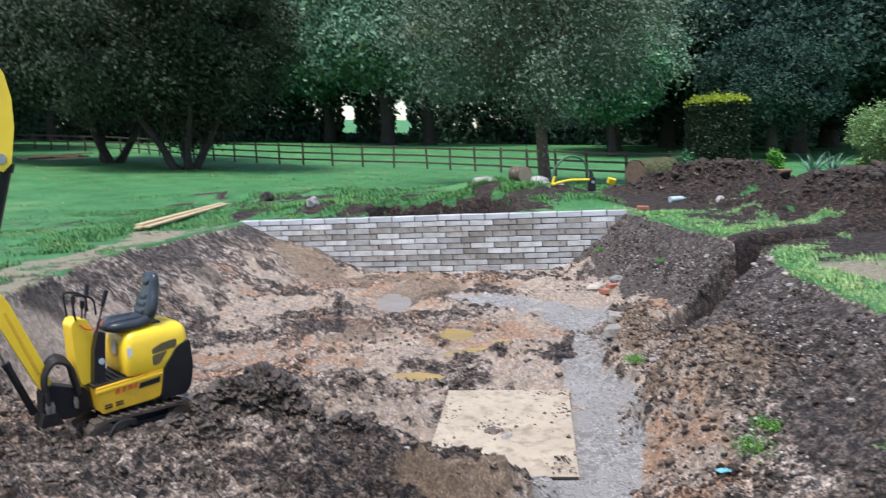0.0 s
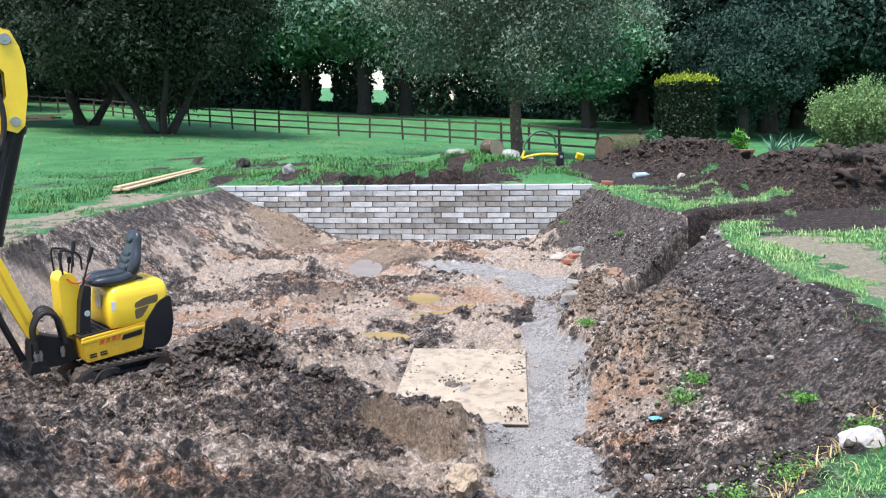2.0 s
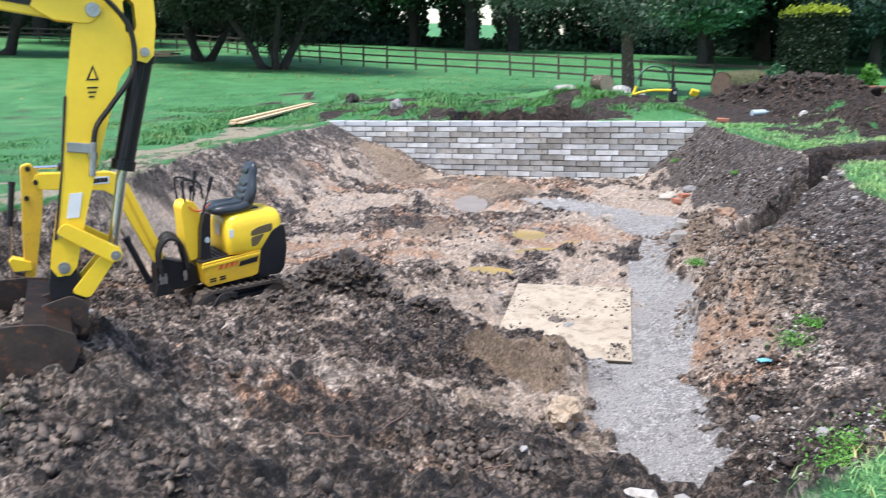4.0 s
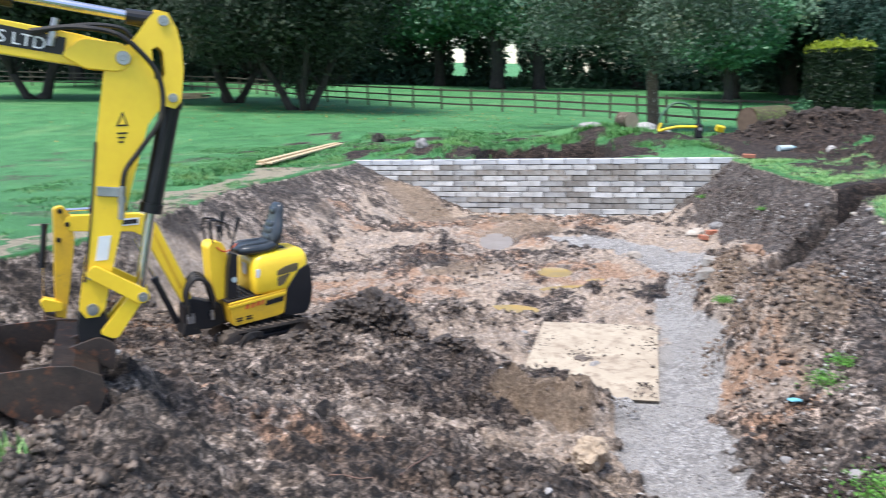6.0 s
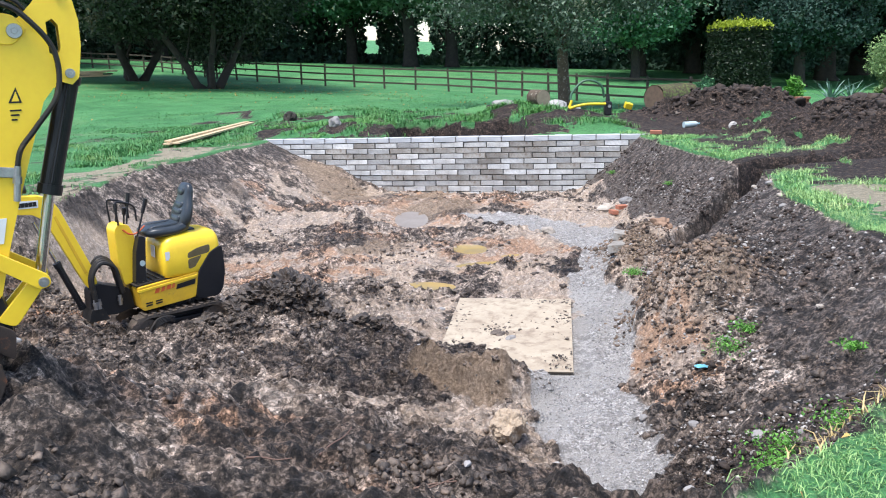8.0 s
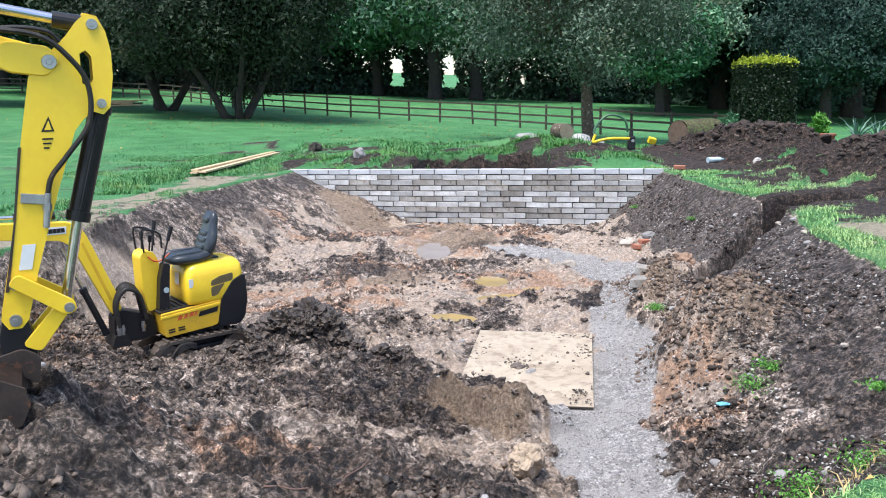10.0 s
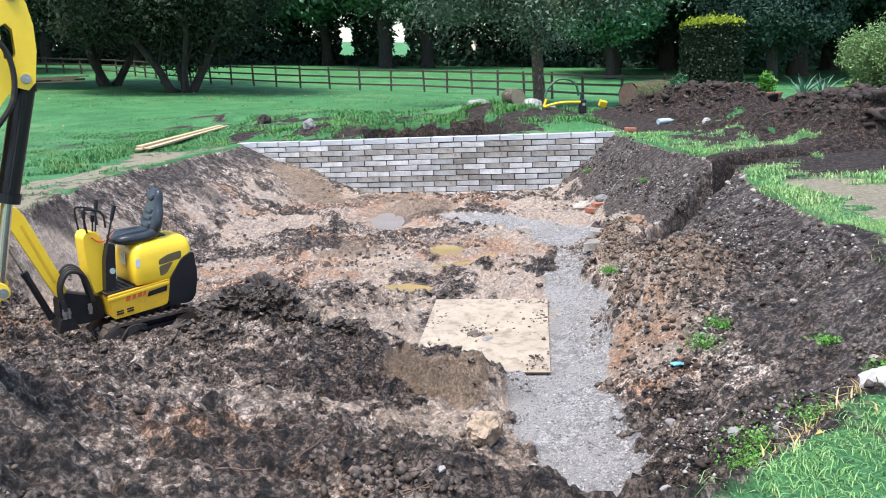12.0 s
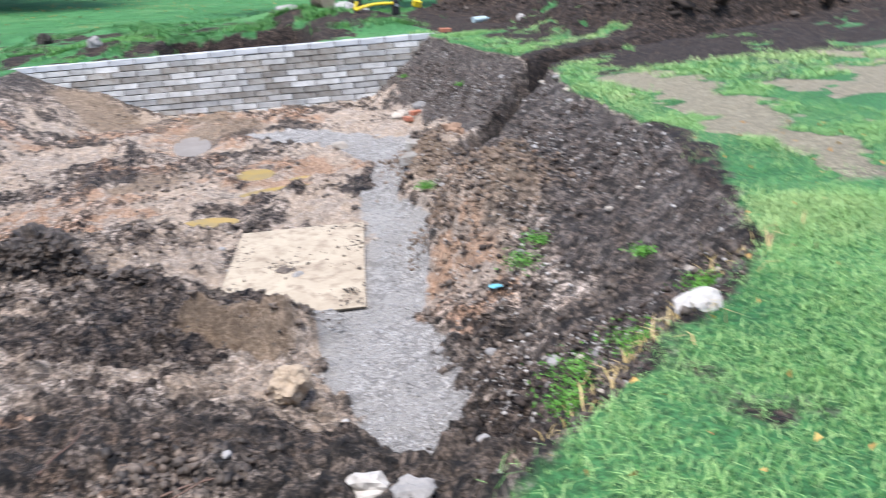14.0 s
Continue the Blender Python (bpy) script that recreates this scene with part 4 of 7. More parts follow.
# clipped yew and shrubs
yew = thing("yew_bush", pose(8.35, 27.0, height_at(8.35, 27.0)), "clipped square yew with fresh yellow-green top growth", "bush")
rng = np.random.default_rng(31)
n = 40000
v = rng.uniform(-1, 1, (n, 3))
face = rng.integers(0, 3, n)
sgn = rng.choice([-1, 1], n)
v[np.arange(n), face] = sgn * rng.uniform(0.82, 1.02, n)
tall, half = 2.45, 0.76
wide = half * (1.02 - 0.16 * (v[:, 2] < -0.5) * (-v[:, 2] - 0.5) * 2)
at = np.stack([v[:, 0] * wide, v[:, 1] * wide, tall * 0.5 * (v[:, 2] + 1) + 0.04], -1)
at += 0.07 * np.stack([fbm(at[:, 1], at[:, 2], 0.3, 3, 3), fbm(at[:, 0], at[:, 2], 0.3, 3, 4), fbm(at[:, 0], at[:, 1], 0.3, 3, 5)], -1)
ob = new("foliage", leaf_mesh("foliage", at, 0.05, rng, LEAF_YEW))
ob.parent = yew
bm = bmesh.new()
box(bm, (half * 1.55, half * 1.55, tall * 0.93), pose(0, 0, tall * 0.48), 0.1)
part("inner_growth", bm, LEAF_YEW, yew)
n = 5000
top = rng.uniform(-1, 1, (n, 2)) * half * 1.02
edge = np.maximum(np.abs(top[:, 0]), np.abs(top[:, 1])) / half
zz = tall + 0.05 + 0.10 * (1 - edge) + rng.exponential(0.035, n) - 0.10 * (rng.uniform(size=n) < 0.25) * (edge > 0.9)
ob = new("top_growth", leaf_mesh("top_growth", np.stack([top[:, 0], top[:, 1], zz], -1), 0.05, rng, LEAF_TIP, -1.5, 2.2))
ob.parent = yew
ob["label"] = "fresh yellow-green shoots"


def shrub(name, x, y, label, height, radius, stems, leaf, mat, seed, upright=0.6, category="shrub"):
    """Many upright stems with narrow leaves."""
    rng = np.random.default_rng(seed)
    ob = thing(name, pose(x, y, height_at(x, y)), label, category)
    bm, at = bmesh.new(), []
    for s in range(stems):
        a, r = rng.uniform(0, 2 * math.pi), radius * math.sqrt(rng.uniform(0, 1))
        h = height * rng.uniform(0.65, 1.08) * (1 - 0.35 * (r / radius) ** 2)
        foot = Vector((0.35 * r * math.cos(a), 0.35 * r * math.sin(a), -0.03))
        head = Vector((r * math.cos(a), r * math.sin(a), h))
        bend = (foot + head) / 2 + Vector((0, 0, upright * 0.2 * h))
        line = arc_points([foot, bend, head], 5)
        if s % 3 == 0:
            tube(bm, line, [0.008 * (1.1 - i / len(line)) for i in range(len(line))], 4)
        for q in line[2:]:
            for _ in range(10):
                at.append(q + Vector(rng.normal(size=3)) * 0.06 * height / 2)
    part("stems", bm, BRANCHWOOD, ob)
    crown = new("foliage", leaf_mesh("foliage", np.array([tuple(q) for q in at]), leaf, rng, mat, -0.4, 2.6))
    crown.parent = ob
    return ob


shrub("willow_shrub", 10.7, 20.6, "pale green twiggy shrub on the lawn beyond the heaps", 2.0, 1.25, 520, 0.030, LEAF_SHRUB, 41, 1.0)


def sword_plant(x, y, label, leaves, length, mat, seed):
    """A clump of long arching sword-shaped leaves."""
    rng = random.Random(seed)
    ob = thing("sword_plant", pose(x, y, height_at(x, y)), label, "plant", "sword-leaved plants")
    for k in range(leaves):
        a, ln, lean = rng.uniform(0, 2 * math.pi), length * rng.uniform(0.6, 1.15), rng.uniform(0.15, 0.9)
        d, side = Vector((math.cos(a), math.sin(a), 0)), Vector((-math.sin(a), math.cos(a), 0))
        bm = bmesh.new()
        rows = []
        for i in range(5):
            f = i / 4
            c = d * (0.04 + ln * lean * f * f) + Vector((0, 0, ln * (f - 0.35 * lean * f * f)))
            w = 0.028 * (1 - f) ** 0.6 + 0.002
            rows.append([bm.verts.new(c - side * w), bm.verts.new(c - d * 0.008 * (1 - f) - Vector((0, 0, 0.006))), bm.verts.new(c + side * w)])
        for r0, r1 in zip(rows, rows[1:]):
            bm.faces.new((r0[0], r0[1], r1[1], r1[0]))
            bm.faces.new((r0[1], r0[2], r1[2], r1[1]))
        part("leaf", bm, mat, ob, smooth=True)


sword_plant(9.4, 22.5, "spiky blue-green sword-leaved garden plant", 46, 0.85, LEAF_BLUE, 42)
sword_plant(10.1, 22.9, "spiky blue-green sword-leaved garden plant", 40, 0.75, LEAF_BLUE, 46)
shrub("garden_plant", 10.7, 22.0, "yellow-green low garden plant", 0.6, 0.4, 70, 0.06, LEAF_SHRUB, 43, category="plant")
shrub("low_bush", 7.3, 26.6, "small dark green bush beside the clipped yew", 0.9, 0.35, 90, 0.06, LEAF_DEEP, 44, category="bush")
shrub("potted_plant", 9.3, 24.8, "leafy plant standing in the lawn", 0.9, 0.25, 40, 0.06, WEED, 45, category="plant")

# ---- the block wall ----
u = (WALL_B - WALL_A)
LENGTH = u.length
face = u.normalized()
wall_turn = math.degrees(math.atan2(face.y, face.x))
wall_pose = pose(WALL_A.x, WALL_A.y, 0, 0, 0, wall_turn)
wall = thing("wall_north", wall_pose, "new grey concrete block retaining wall at the pond's end", "wall", kind="structure")
bm = bmesh.new()
box(bm, (LENGTH - 0.03, 0.195, 1.27), pose(LENGTH / 2, 0.125, -0.645), 0.004)
part("mortar_core", bm, MORTAR, wall, "rough grey mortar")
PITCH, COURSE = 0.4615, 0.1105
block_meshes = []
rngb = random.Random(5)
for k in range(7):
    bm = bmesh.new()
    box(bm, (0.440, 0.215, 0.093), None, 0.007)
    for v in bm.verts:
        v.co += Vector((rngb.uniform(-1, 1), rngb.uniform(-1, 1), rngb.uniform(-1, 1))) * 0.004
    b = bpy.data.meshes.new("block")
    bm.to_mesh(b)
    bm.free()
    b.materials.append(STAINED if k in (2, 5) else CONCRETE)
    block_meshes.append(b)
cope = block_meshes[0].copy()
cope.materials.clear()
cope.materials.append(COPING)
bm = bmesh.new()
box(bm, (0.215, 0.215, 0.098), None, 0.005)
half_block = bpy.data.meshes.new("half_block")
bm.to_mesh(half_block)
bm.free()
half_block.materials.append(CONCRETE)
for row in range(11):
    z = -0.05 - row * COURSE
    offset = 0.42 - PITCH + (0.0 if row % 2 == 0 else PITCH * (0.36 if row < 6 else 0.6)) + rngb.uniform(-0.03, 0.03) * (row > 0)
    k = 0
    while True:
        s = offset + PITCH * k + 0.223
        k += 1
        if s > LENGTH - 0.15:
            break
        if s < (0.2 if row else -0.1):
            continue
        # stained runs of blocks in the middle courses
        stained = row in (2, 3, 4, 5, 7) and noise.noise(Vector((s * 0.55, row * 0.8, 4.0))) > 0.12
        mesh = cope if row == 0 else block_meshes[rngb.choice((2, 5)) if stained or rngb.random() < 0.12 + 0.02 * row else rngb.choice((0, 1, 3, 4, 6))]
        b = new("block", mesh)
        b.parent = wall
        b.matrix_basis = pose(s, 0.1065 + rngb.uniform(-0.004, 0.004) + (0.0 if row else -0.002), z + rngb.uniform(-0.002, 0.002), rngb.uniform(-0.8, 0.8), rngb.uniform(-0.7, 0.7), rngb.uniform(-0.8, 0.8) + 180 * (k % 2))


# ---- the two excavators ----
def shift(outline, dx, dz):
    return [(x - dx, z - dz) for x, z in outline]


def bolt(parent, x, y, z, r, depth, mat, name="pin", dy=1):
    bm = bmesh.new()
    rod(bm, (x, y, z), (x, y + depth * dy, z), r, r * 0.92, 16)
    rod(bm, (x, y + depth * dy, z), (x, y + depth * dy * 1.3, z), r * 0.45, r * 0.4, 6)
    return part(name, bm, mat, parent)


def lettering(words, size, m, mat, parent, name, align="LEFT"):
    """Flat raised letters as a mesh, read along x with z up."""
    cu = bpy.data.curves.new(name, "FONT")
    cu.body, cu.size, cu.extrude, cu.align_x = words, size, 0.0015, align
    tmp = bpy.data.objects.new(name, cu)
    scene.collection.objects.link(tmp)
    bpy.context.view_layer.update()
    me = bpy.data.meshes.new_from_object(tmp.evaluated_get(bpy.context.evaluated_depsgraph_get()))
    bpy.data.objects.remove(tmp)
    me.materials.clear()
    me.materials.append(mat)
    ob = new(name, me)
    ob.parent = parent
    ob.matrix_basis = m
    return ob


def crawler(parent, length, width, height, y, z):
    """A rubber track with its frame, wheels and tread bars."""
    r = height / 2
    loop = [(-length / 2 + r + r * math.cos(a), z + r + r * math.sin(a)) for a in np.linspace(math.pi / 2, 1.5 * math.pi, 11)]
    loop += [(length / 2 - r + r * math.cos(a), z + r + r * math.sin(a)) for a in np.linspace(-math.pi / 2, math.pi / 2, 11)]
    inner = [(x * (1 - 0.05 / length * 2), z + r + (v - z - r) * (1 - 0.03 / r)) for x, v in loop]
    bm = bmesh.new()
    ring = []
    for (xo, zo), (xi, zi) in zip(loop, inner):
        ring.append([bm.verts.new((xo, y - width / 2, zo)), bm.verts.new((xo, y + width / 2, zo)), bm.verts.new((xi, y + width / 2, zi)), bm.verts.new((xi, y - width / 2, zi))])
    for a, b in zip(ring, ring[1:] + ring[:1]):
        for i in range(4):
            bm.faces.new((a[i], a[(i + 1) % 4], b[(i + 1) % 4], b[i]))
    bmesh.ops.recalc_face_normals(bm, faces=bm.faces)
    track = part("rubber_track", bm, TRACKMUD, parent)
    bm = bmesh.new()
    n = int(length * 2 / 0.075)
    pts = loop + loop[:1]
    seg = [math.dist(a, b) for a, b in zip(pts, pts[1:])]
    total = sum(seg)
    for k in range(n):
        s, i = k * total / n, 0
        while s > seg[i]:
            s -= seg[i]
            i += 1
        a, b = pts[i], pts[i + 1]
        f = s / seg[i]
        ang = math.atan2(b[1] - a[1], b[0] - a[0])
        box(bm, (0.035, width * 0.96, 0.03), pose(a[0] + (b[0] - a[0]) * f, y, a[1] + (b[1] - a[1]) * f, 0, -math.degrees(ang), 0))
    part("tread", bm, TRACKMUD, track)
    bm = bmesh.new()
    box(bm, (length - 2.2 * r, width * 0.5, height * 0.4), pose(0, y, z + r), 0.01)
    part("track_frame", bm, BLACK, parent)
    for x in (-length / 2 + r, length / 2 - r):
        bm = bmesh.new()
        rod(bm, (x, y - width * 0.42, z + r), (x, y + width * 0.42, z + r), r * 0.78, None, 20)
        rod(bm, (x, y - width * 0.5, z + r), (x, y + width * 0.5, z + r), r * 0.3, None, 12)
        part("wheel", bm, TRACKMUD, parent)


def cylinder_ram(parent, a, b, c, r):
    """Black barrel from a to b, polished rod from b to c."""
    a, b, c = Vector(a), Vector(b), Vector(c)
    d = (b - a).normalized()
    bm = bmesh.new()
    rod(bm, a, b, r, None, 20)
    rod(bm, b - d * 0.05, b, r * 1.18, None, 20)
    rod(bm, a, a + d * 0.04, r * 1.15, None, 20)
    barrel = part("ram_barrel", bm, BLACK, parent)
    bm = bmesh.new()
    rod(bm, b, c, r * 0.52, None, 16)
    part("ram_rod", bm, CHROME, barrel, "polished steel rod")
    bm = bmesh.new()
    for k in (-1, 1):
        rod(bm, a + Vector((0, k * r * 1.15, 0)) + d * 0.05, b + Vector((0, k * r * 1.15, 0)) - d * 0.06, r * 0.16, None, 8)
    part("ram_pipe", bm, BLACK, barrel)


def loft(bm, loops):
    """A closed skin over a row of loops of points."""
    rings = [[bm.verts.new(p) for p in ring] for ring in loops]
    n = len(rings[0])
    for r0, r1 in zip(rings, rings[1:]):
        for i in range(n):
            bm.faces.new((r0[i], r0[(i + 1) % n], r1[(i + 1) % n], r1[i]))
    bm.faces.new(rings[0][::-1])
    bm.faces.new(rings[-1])
    bmesh.ops.recalc_face_normals(bm, faces=bm.faces)


def loop_rect(z, x0, x1, w, r, n=5):
    """A level rectangle from x0 to x1, w to either side of y = 0, with round corners."""
    out = []
    for cx, cy, a0 in ((x1 - r, w - r, 0), (x0 + r, w - r, 90), (x0 + r, -w + r, 180), (x1 - r, -w + r, 270)):
        for i in range(n):
            a = radians(a0 + 90 * i / (n - 1))
            out.append((cx + r * math.cos(a), cy + r * math.sin(a), z))
    return out


def loop_oval(c, u, v, n=20):
    """A squarish oval about c, spanned by u and v."""
    out = []
    for i in range(n):
        a = 2 * math.pi * i / n
        k, m = math.cos(a), math.sin(a)
        k, m = math.copysign(abs(k) ** 0.7, k), math.copysign(abs(m) ** 0.7, m)
        out.append(Vector(c) + Vector(u) * k + Vector(v) * m)
    return out


def big_excavator(m):
    ob = thing("excavator", m, "yellow compact excavator, bucket resting on the muddy bank", "excavator")
    # dipper stick: head with an open eye, long tapering box below
    stick = [(0.20, 1.925), (0.245, 1.965), (0.30, 1.955), (0.335, 1.88), (0.352, 1.78), (0.350, 1.66), (0.325, 1.51), (0.29, 1.475), (0.245, 1.49), (0.20, 1.46), (0.15, 1.40), (0.06, 1.15), (-0.02, 0.92), (-0.09, 0.70), (-0.155, 0.47), (-0.19, 0.43), (-0.25, 0.43), (-0.28, 0.48), (-0.24, 0.65), (-0.17, 0.94), (-0.10, 1.35), (-0.035, 1.66), (-0.01, 1.72), (0.09, 1.80), (0.15, 1.86)]
    hole = [(0.205, 1.775), (0.235, 1.79), (0.258, 1.76), (0.258, 1.65), (0.235, 1.615), (0.205, 1.63)]
    arm = None
    for y in (-0.085, 0.07):
        bm = bmesh.new()
        outer = [bm.verts.new((x, y, z)) for x, z in stick]
        ring = [bm.verts.new((x, y, z)) for x, z in hole]
        es = [bm.edges.new((a, b)) for loop in (outer, ring) for a, b in zip(loop, loop[1:] + loop[:1])]
        bmesh.ops.triangle_fill(bm, use_beauty=True, edges=es)
        r = bmesh.ops.extrude_face_region(bm, geom=list(bm.faces))
        bmesh.ops.translate(bm, vec=(0, 0.015, 0), verts=[v for v in r["geom"] if isinstance(v, bmesh.types.BMVert)])
        bmesh.ops.recalc_face_normals(bm, faces=bm.faces)
        side = part("stick_side", bm, YELLOW, ob)
        arm = arm or side
    bm = bmesh.new()
    inner = [(0.20, 1.925), (0.15, 1.86), (0.09, 1.80), (-0.01, 1.72), (-0.035, 1.66), (-0.10, 1.35), (-0.17, 0.94), (-0.24, 0.65), (-0.275, 0.48)]
    for a, b in zip(inner, inner[1:]):
        d = Vector((b[0] - a[0], 0, b[1] - a[1]))
        box(bm, (0.012, 0.14, d.length + 0.004), pose((a[0] + b[0]) / 2 + 0.01, 0, (a[1] + b[1]) / 2, 0, math.degrees(math.atan2(d.x, d.z)), 0))
    front = [(0.20, 1.46), (0.15, 1.40), (0.06, 1.15), (-0.02, 0.92), (-0.09, 0.70), (-0.155, 0.47)]
    for a, b in zip(front, front[1:]):
        d = Vector((b[0] - a[0], 0, b[1] - a[1]))
        box(bm, (0.012, 0.14, d.length + 0.004), pose((a[0] + b[0]) / 2 - 0.01, 0, (a[1] + b[1]) / 2, 0, math.degrees(math.atan2(d.x, d.z)), 0))
    head = [(0.245, 1.965), (0.30, 1.955), (0.335, 1.88), (0.352, 1.78), (0.350, 1.66), (0.325, 1.51)]
    for a, b in zip(head, head[1:]):
        d = Vector((b[0] - a[0], 0, b[1] - a[1]))
        box(bm, (0.012, 0.14, d.length + 0.004), pose((a[0] + b[0]) / 2 - 0.008, 0, (a[1] + b[1]) / 2, 0, math.degrees(math.atan2(d.x, d.z)), 0))
    part("stick_web", bm, YELLOW, ob)
    bm = bmesh.new()
    plate(bm, rounded([(-0.245, 0.62), (-0.228, 0.62), (-0.16, 0.98), (-0.10, 1.33), (-0.115, 1.33), (-0.175, 0.95)], 0.004, 2), -0.089, -0.0855)
    part("rust_streak", bm, RUST, arm, "rusty scraped edge of the stick")
    # pins on the near side
    for x, z, r in ((0.275, 1.915, 0.028), (0.285, 1.53, 0.024), (0.065, 1.735, 0.036), (-0.20, 0.655, 0.028), (-0.215, 0.475, 0.03)):
        bolt(ob, x, -0.085, z, r, 0.014, STEEL, "pin", -1)
    # decals
    bm = bmesh.new()
    plate(bm, [(-0.175, 0.725), (-0.115, 0.725), (-0.085, 0.85), (-0.145, 0.85)], -0.088, -0.0855)
    part("sticker", bm, WHITE, arm, "pale maker's sticker")
    bm = bmesh.new()
    plate(bm, [(-0.005, 1.40), (0.055, 1.40), (0.035, 1.475)], -0.0872, -0.0855)
    part("warning_sign", bm, BLACK, arm, "black-edged warning triangle")
    bm = bmesh.new()
    plate(bm, [(0.010, 1.408), (0.044, 1.408), (0.033, 1.455)], -0.0885, -0.0868)
    part("warning_field", bm, YELLOW, arm)
    bm = bmesh.new()
    for k in range(3):
        box(bm, (0.05 - 0.012 * k, 0.002, 0.008), pose(0.022 - 0.005 * k, -0.087, 1.365 - 0.022 * k))
    part("warning_text", bm, BLACK, arm)
    # the boom, seen from its tip back to the machine
    boom = [(0.115, 1.735), (0.095, 1.695), (0.05, 1.68), (-0.05, 1.685), (-0.31, 1.735), (-0.66, 1.805), (-0.72, 1.76), (-0.80, 1.665), (-1.05, 1.56), (-1.45, 1.15), (-1.75, 0.72), (-1.95, 0.72), (-1.98, 0.86), (-1.65, 1.40), (-1.25, 1.86), (-0.95, 2.02), (-0.66, 2.015), (-0.53, 1.945), (-0.14, 1.86), (0.07, 1.80), (0.11, 1.775)]
    bm = bmesh.new()
    plate(bm, boom, -0.075, 0.075, 0.006)
    b = part("boom", bm, YELLOW, ob)
    for y in (-0.096, 0.078):
        bm = bmesh.new()
        plate(bm, rounded([(0.12, 1.735), (0.05, 1.668), (-0.12, 1.69), (-0.22, 1.76), (-0.12, 1.835), (0.07, 1.81)], 0.03, 4), y, y + 0.018, 0.004)
        part("boom_cheek", bm, YELLOW, b)
    bolt(ob, 0.065, -0.097, 1.735, 0.036, 0.012, STEEL, "pin", -1)
    bm = bmesh.new()
    plate(bm, [(-0.205, 1.757), (-0.185, 1.838), (-0.80, 1.985), (-0.86, 1.875), (-0.70, 1.855)], -0.081, -0.076)
    band = part("name_band", bm, BLACK, b, "black band with white lettering")
    words = lettering("& SALES LTD", 0.083, pose(-0.735, -0.0825, 1.888) @ pose(0, 0, 0, 0, 13.2, 0) @ pose(0, 0, 0, 90, 0, 0), WHITE, band, "lettering")
    # arm ram above the boom
    cylinder_ram(ob, (-1.15, 0, 2.19), (-0.40, 0, 2.045), (0.275, 0, 1.915), 0.05)
    bm = bmesh.new()
    plate(bm, rounded([(-1.22, 2.0), (-1.08, 2.02), (-1.10, 2.22), (-1.20, 2.22)], 0.03), -0.06, 0.06, 0.005)
    part("ram_bracket", bm, YELLOW, b)
    bm = bmesh.new()
    rod(bm, (0.275, -0.07, 1.915), (0.275, 0.07, 1.915), 0.05, None, 16)
    rod(bm, (0.10, 0, 1.945), (0.26, 0, 1.918), 0.040, 0.045, 16)
    part("ram_eye", bm, BLACK, ob)
    # hoses over the boom end
    bm = bmesh.new()
    tube(bm, arc_points([(-0.34, -0.10, 1.87), (-0.16, -0.125, 1.885), (0.03, -0.14, 1.855), (0.14, -0.14, 1.77), (0.225, -0.135, 1.63), (0.215, -0.13, 1.44), (0.10, -0.115, 1.28), (0.02, -0.105, 1.18), (-0.01, -0.10, 1.08)], 7), 0.013, 8)
    part("hydraulic_hose", bm, RUBBER, ob, "dark hydraulic hose")
    bm = bmesh.new()
    tube(bm, arc_points([(-0.34, -0.10, 1.86), (-0.10, -0.115, 1.895), (0.06, -0.12, 1.88), (0.12, -0.11, 1.83)], 7), 0.011, 8)
    part("hydraulic_hose", bm, RUBBER, ob, "dark hydraulic hose")
    for x0, z0, x1, z1 in ((-0.005, 1.10, -0.03, 0.93), (-0.26, 1.80, -0.22, 1.93)):
        bm = bmesh.new()
        rod(bm, (x0, -0.10, z0), (x1, -0.10, z1), 0.016, None, 10)
        rod(bm, (x0 * 0.7 + x1 * 0.3, -0.10, z0 * 0.7 + z1 * 0.3), (x0 * 0.5 + x1 * 0.5, -0.10, z0 * 0.5 + z1 * 0.5), 0.021, None, 6)
        part("hose_fitting", bm, STEEL, ob, "zinc hose fitting")
    bm = bmesh.new()
    box(bm, (0.11, 0.012, 0.05), pose(-0.075, -0.093, 1.075, 0, 8, 0), 0.004)
    part("hose_clamp", bm, STEEL, ob)
    # bucket ram and linkage
    cylinder_ram(ob, (0.285, 0, 1.52), (0.12, 0, 0.94), (0.03, 0, 0.545), 0.052)
    for y in (-0.12, 0.095):
        bm = bmesh.new()
        plate(bm, rounded([(-0.235, 0.66), (-0.185, 0.71), (0.065, 0.545), (0.07, 0.495), (0.02, 0.475)], 0.025, 4), y, y + 0.025, 0.005)
        part("guide_link", bm, YELLOW, ob)
        bm = bmesh.new()
        plate(bm, rounded([(0.065, 0.53), (-0.01, 0.545), (-0.20, 0.34), (-0.115, 0.295)], 0.03, 4), y + 0.028 * (1 if y < 0 else -1), y + 0.028 * (1 if y < 0 else -1) + 0.025, 0.005)
        part("push_link", bm, YELLOW, ob)
    bolt(ob, 0.035, -0.12, 0.515, 0.026, 0.014, STEEL, "pin", -1)
    bm = bmesh.new()
    rod(bm, (0.035, -0.12, 0.515), (0.035, 0.12, 0.515), 0.022, None, 12)
    part("link_pin", bm, STEEL, ob)
    # quick hitch
    bm = bmesh.new()
    plate(bm, rounded([(-0.27, 0.50), (-0.17, 0.50), (-0.135, 0.35), (-0.13, 0.22), (-0.20, 0.19), (-0.29, 0.24), (-0.30, 0.38)], 0.03, 3), -0.075, 0.075, 0.006)
    hitch = part("quick_hitch", bm, BLACK, ob, "black quick hitch")
    bolt(hitch, -0.215, -0.075, 0.47, 0.03, 0.02, STEEL, "pin", -1)
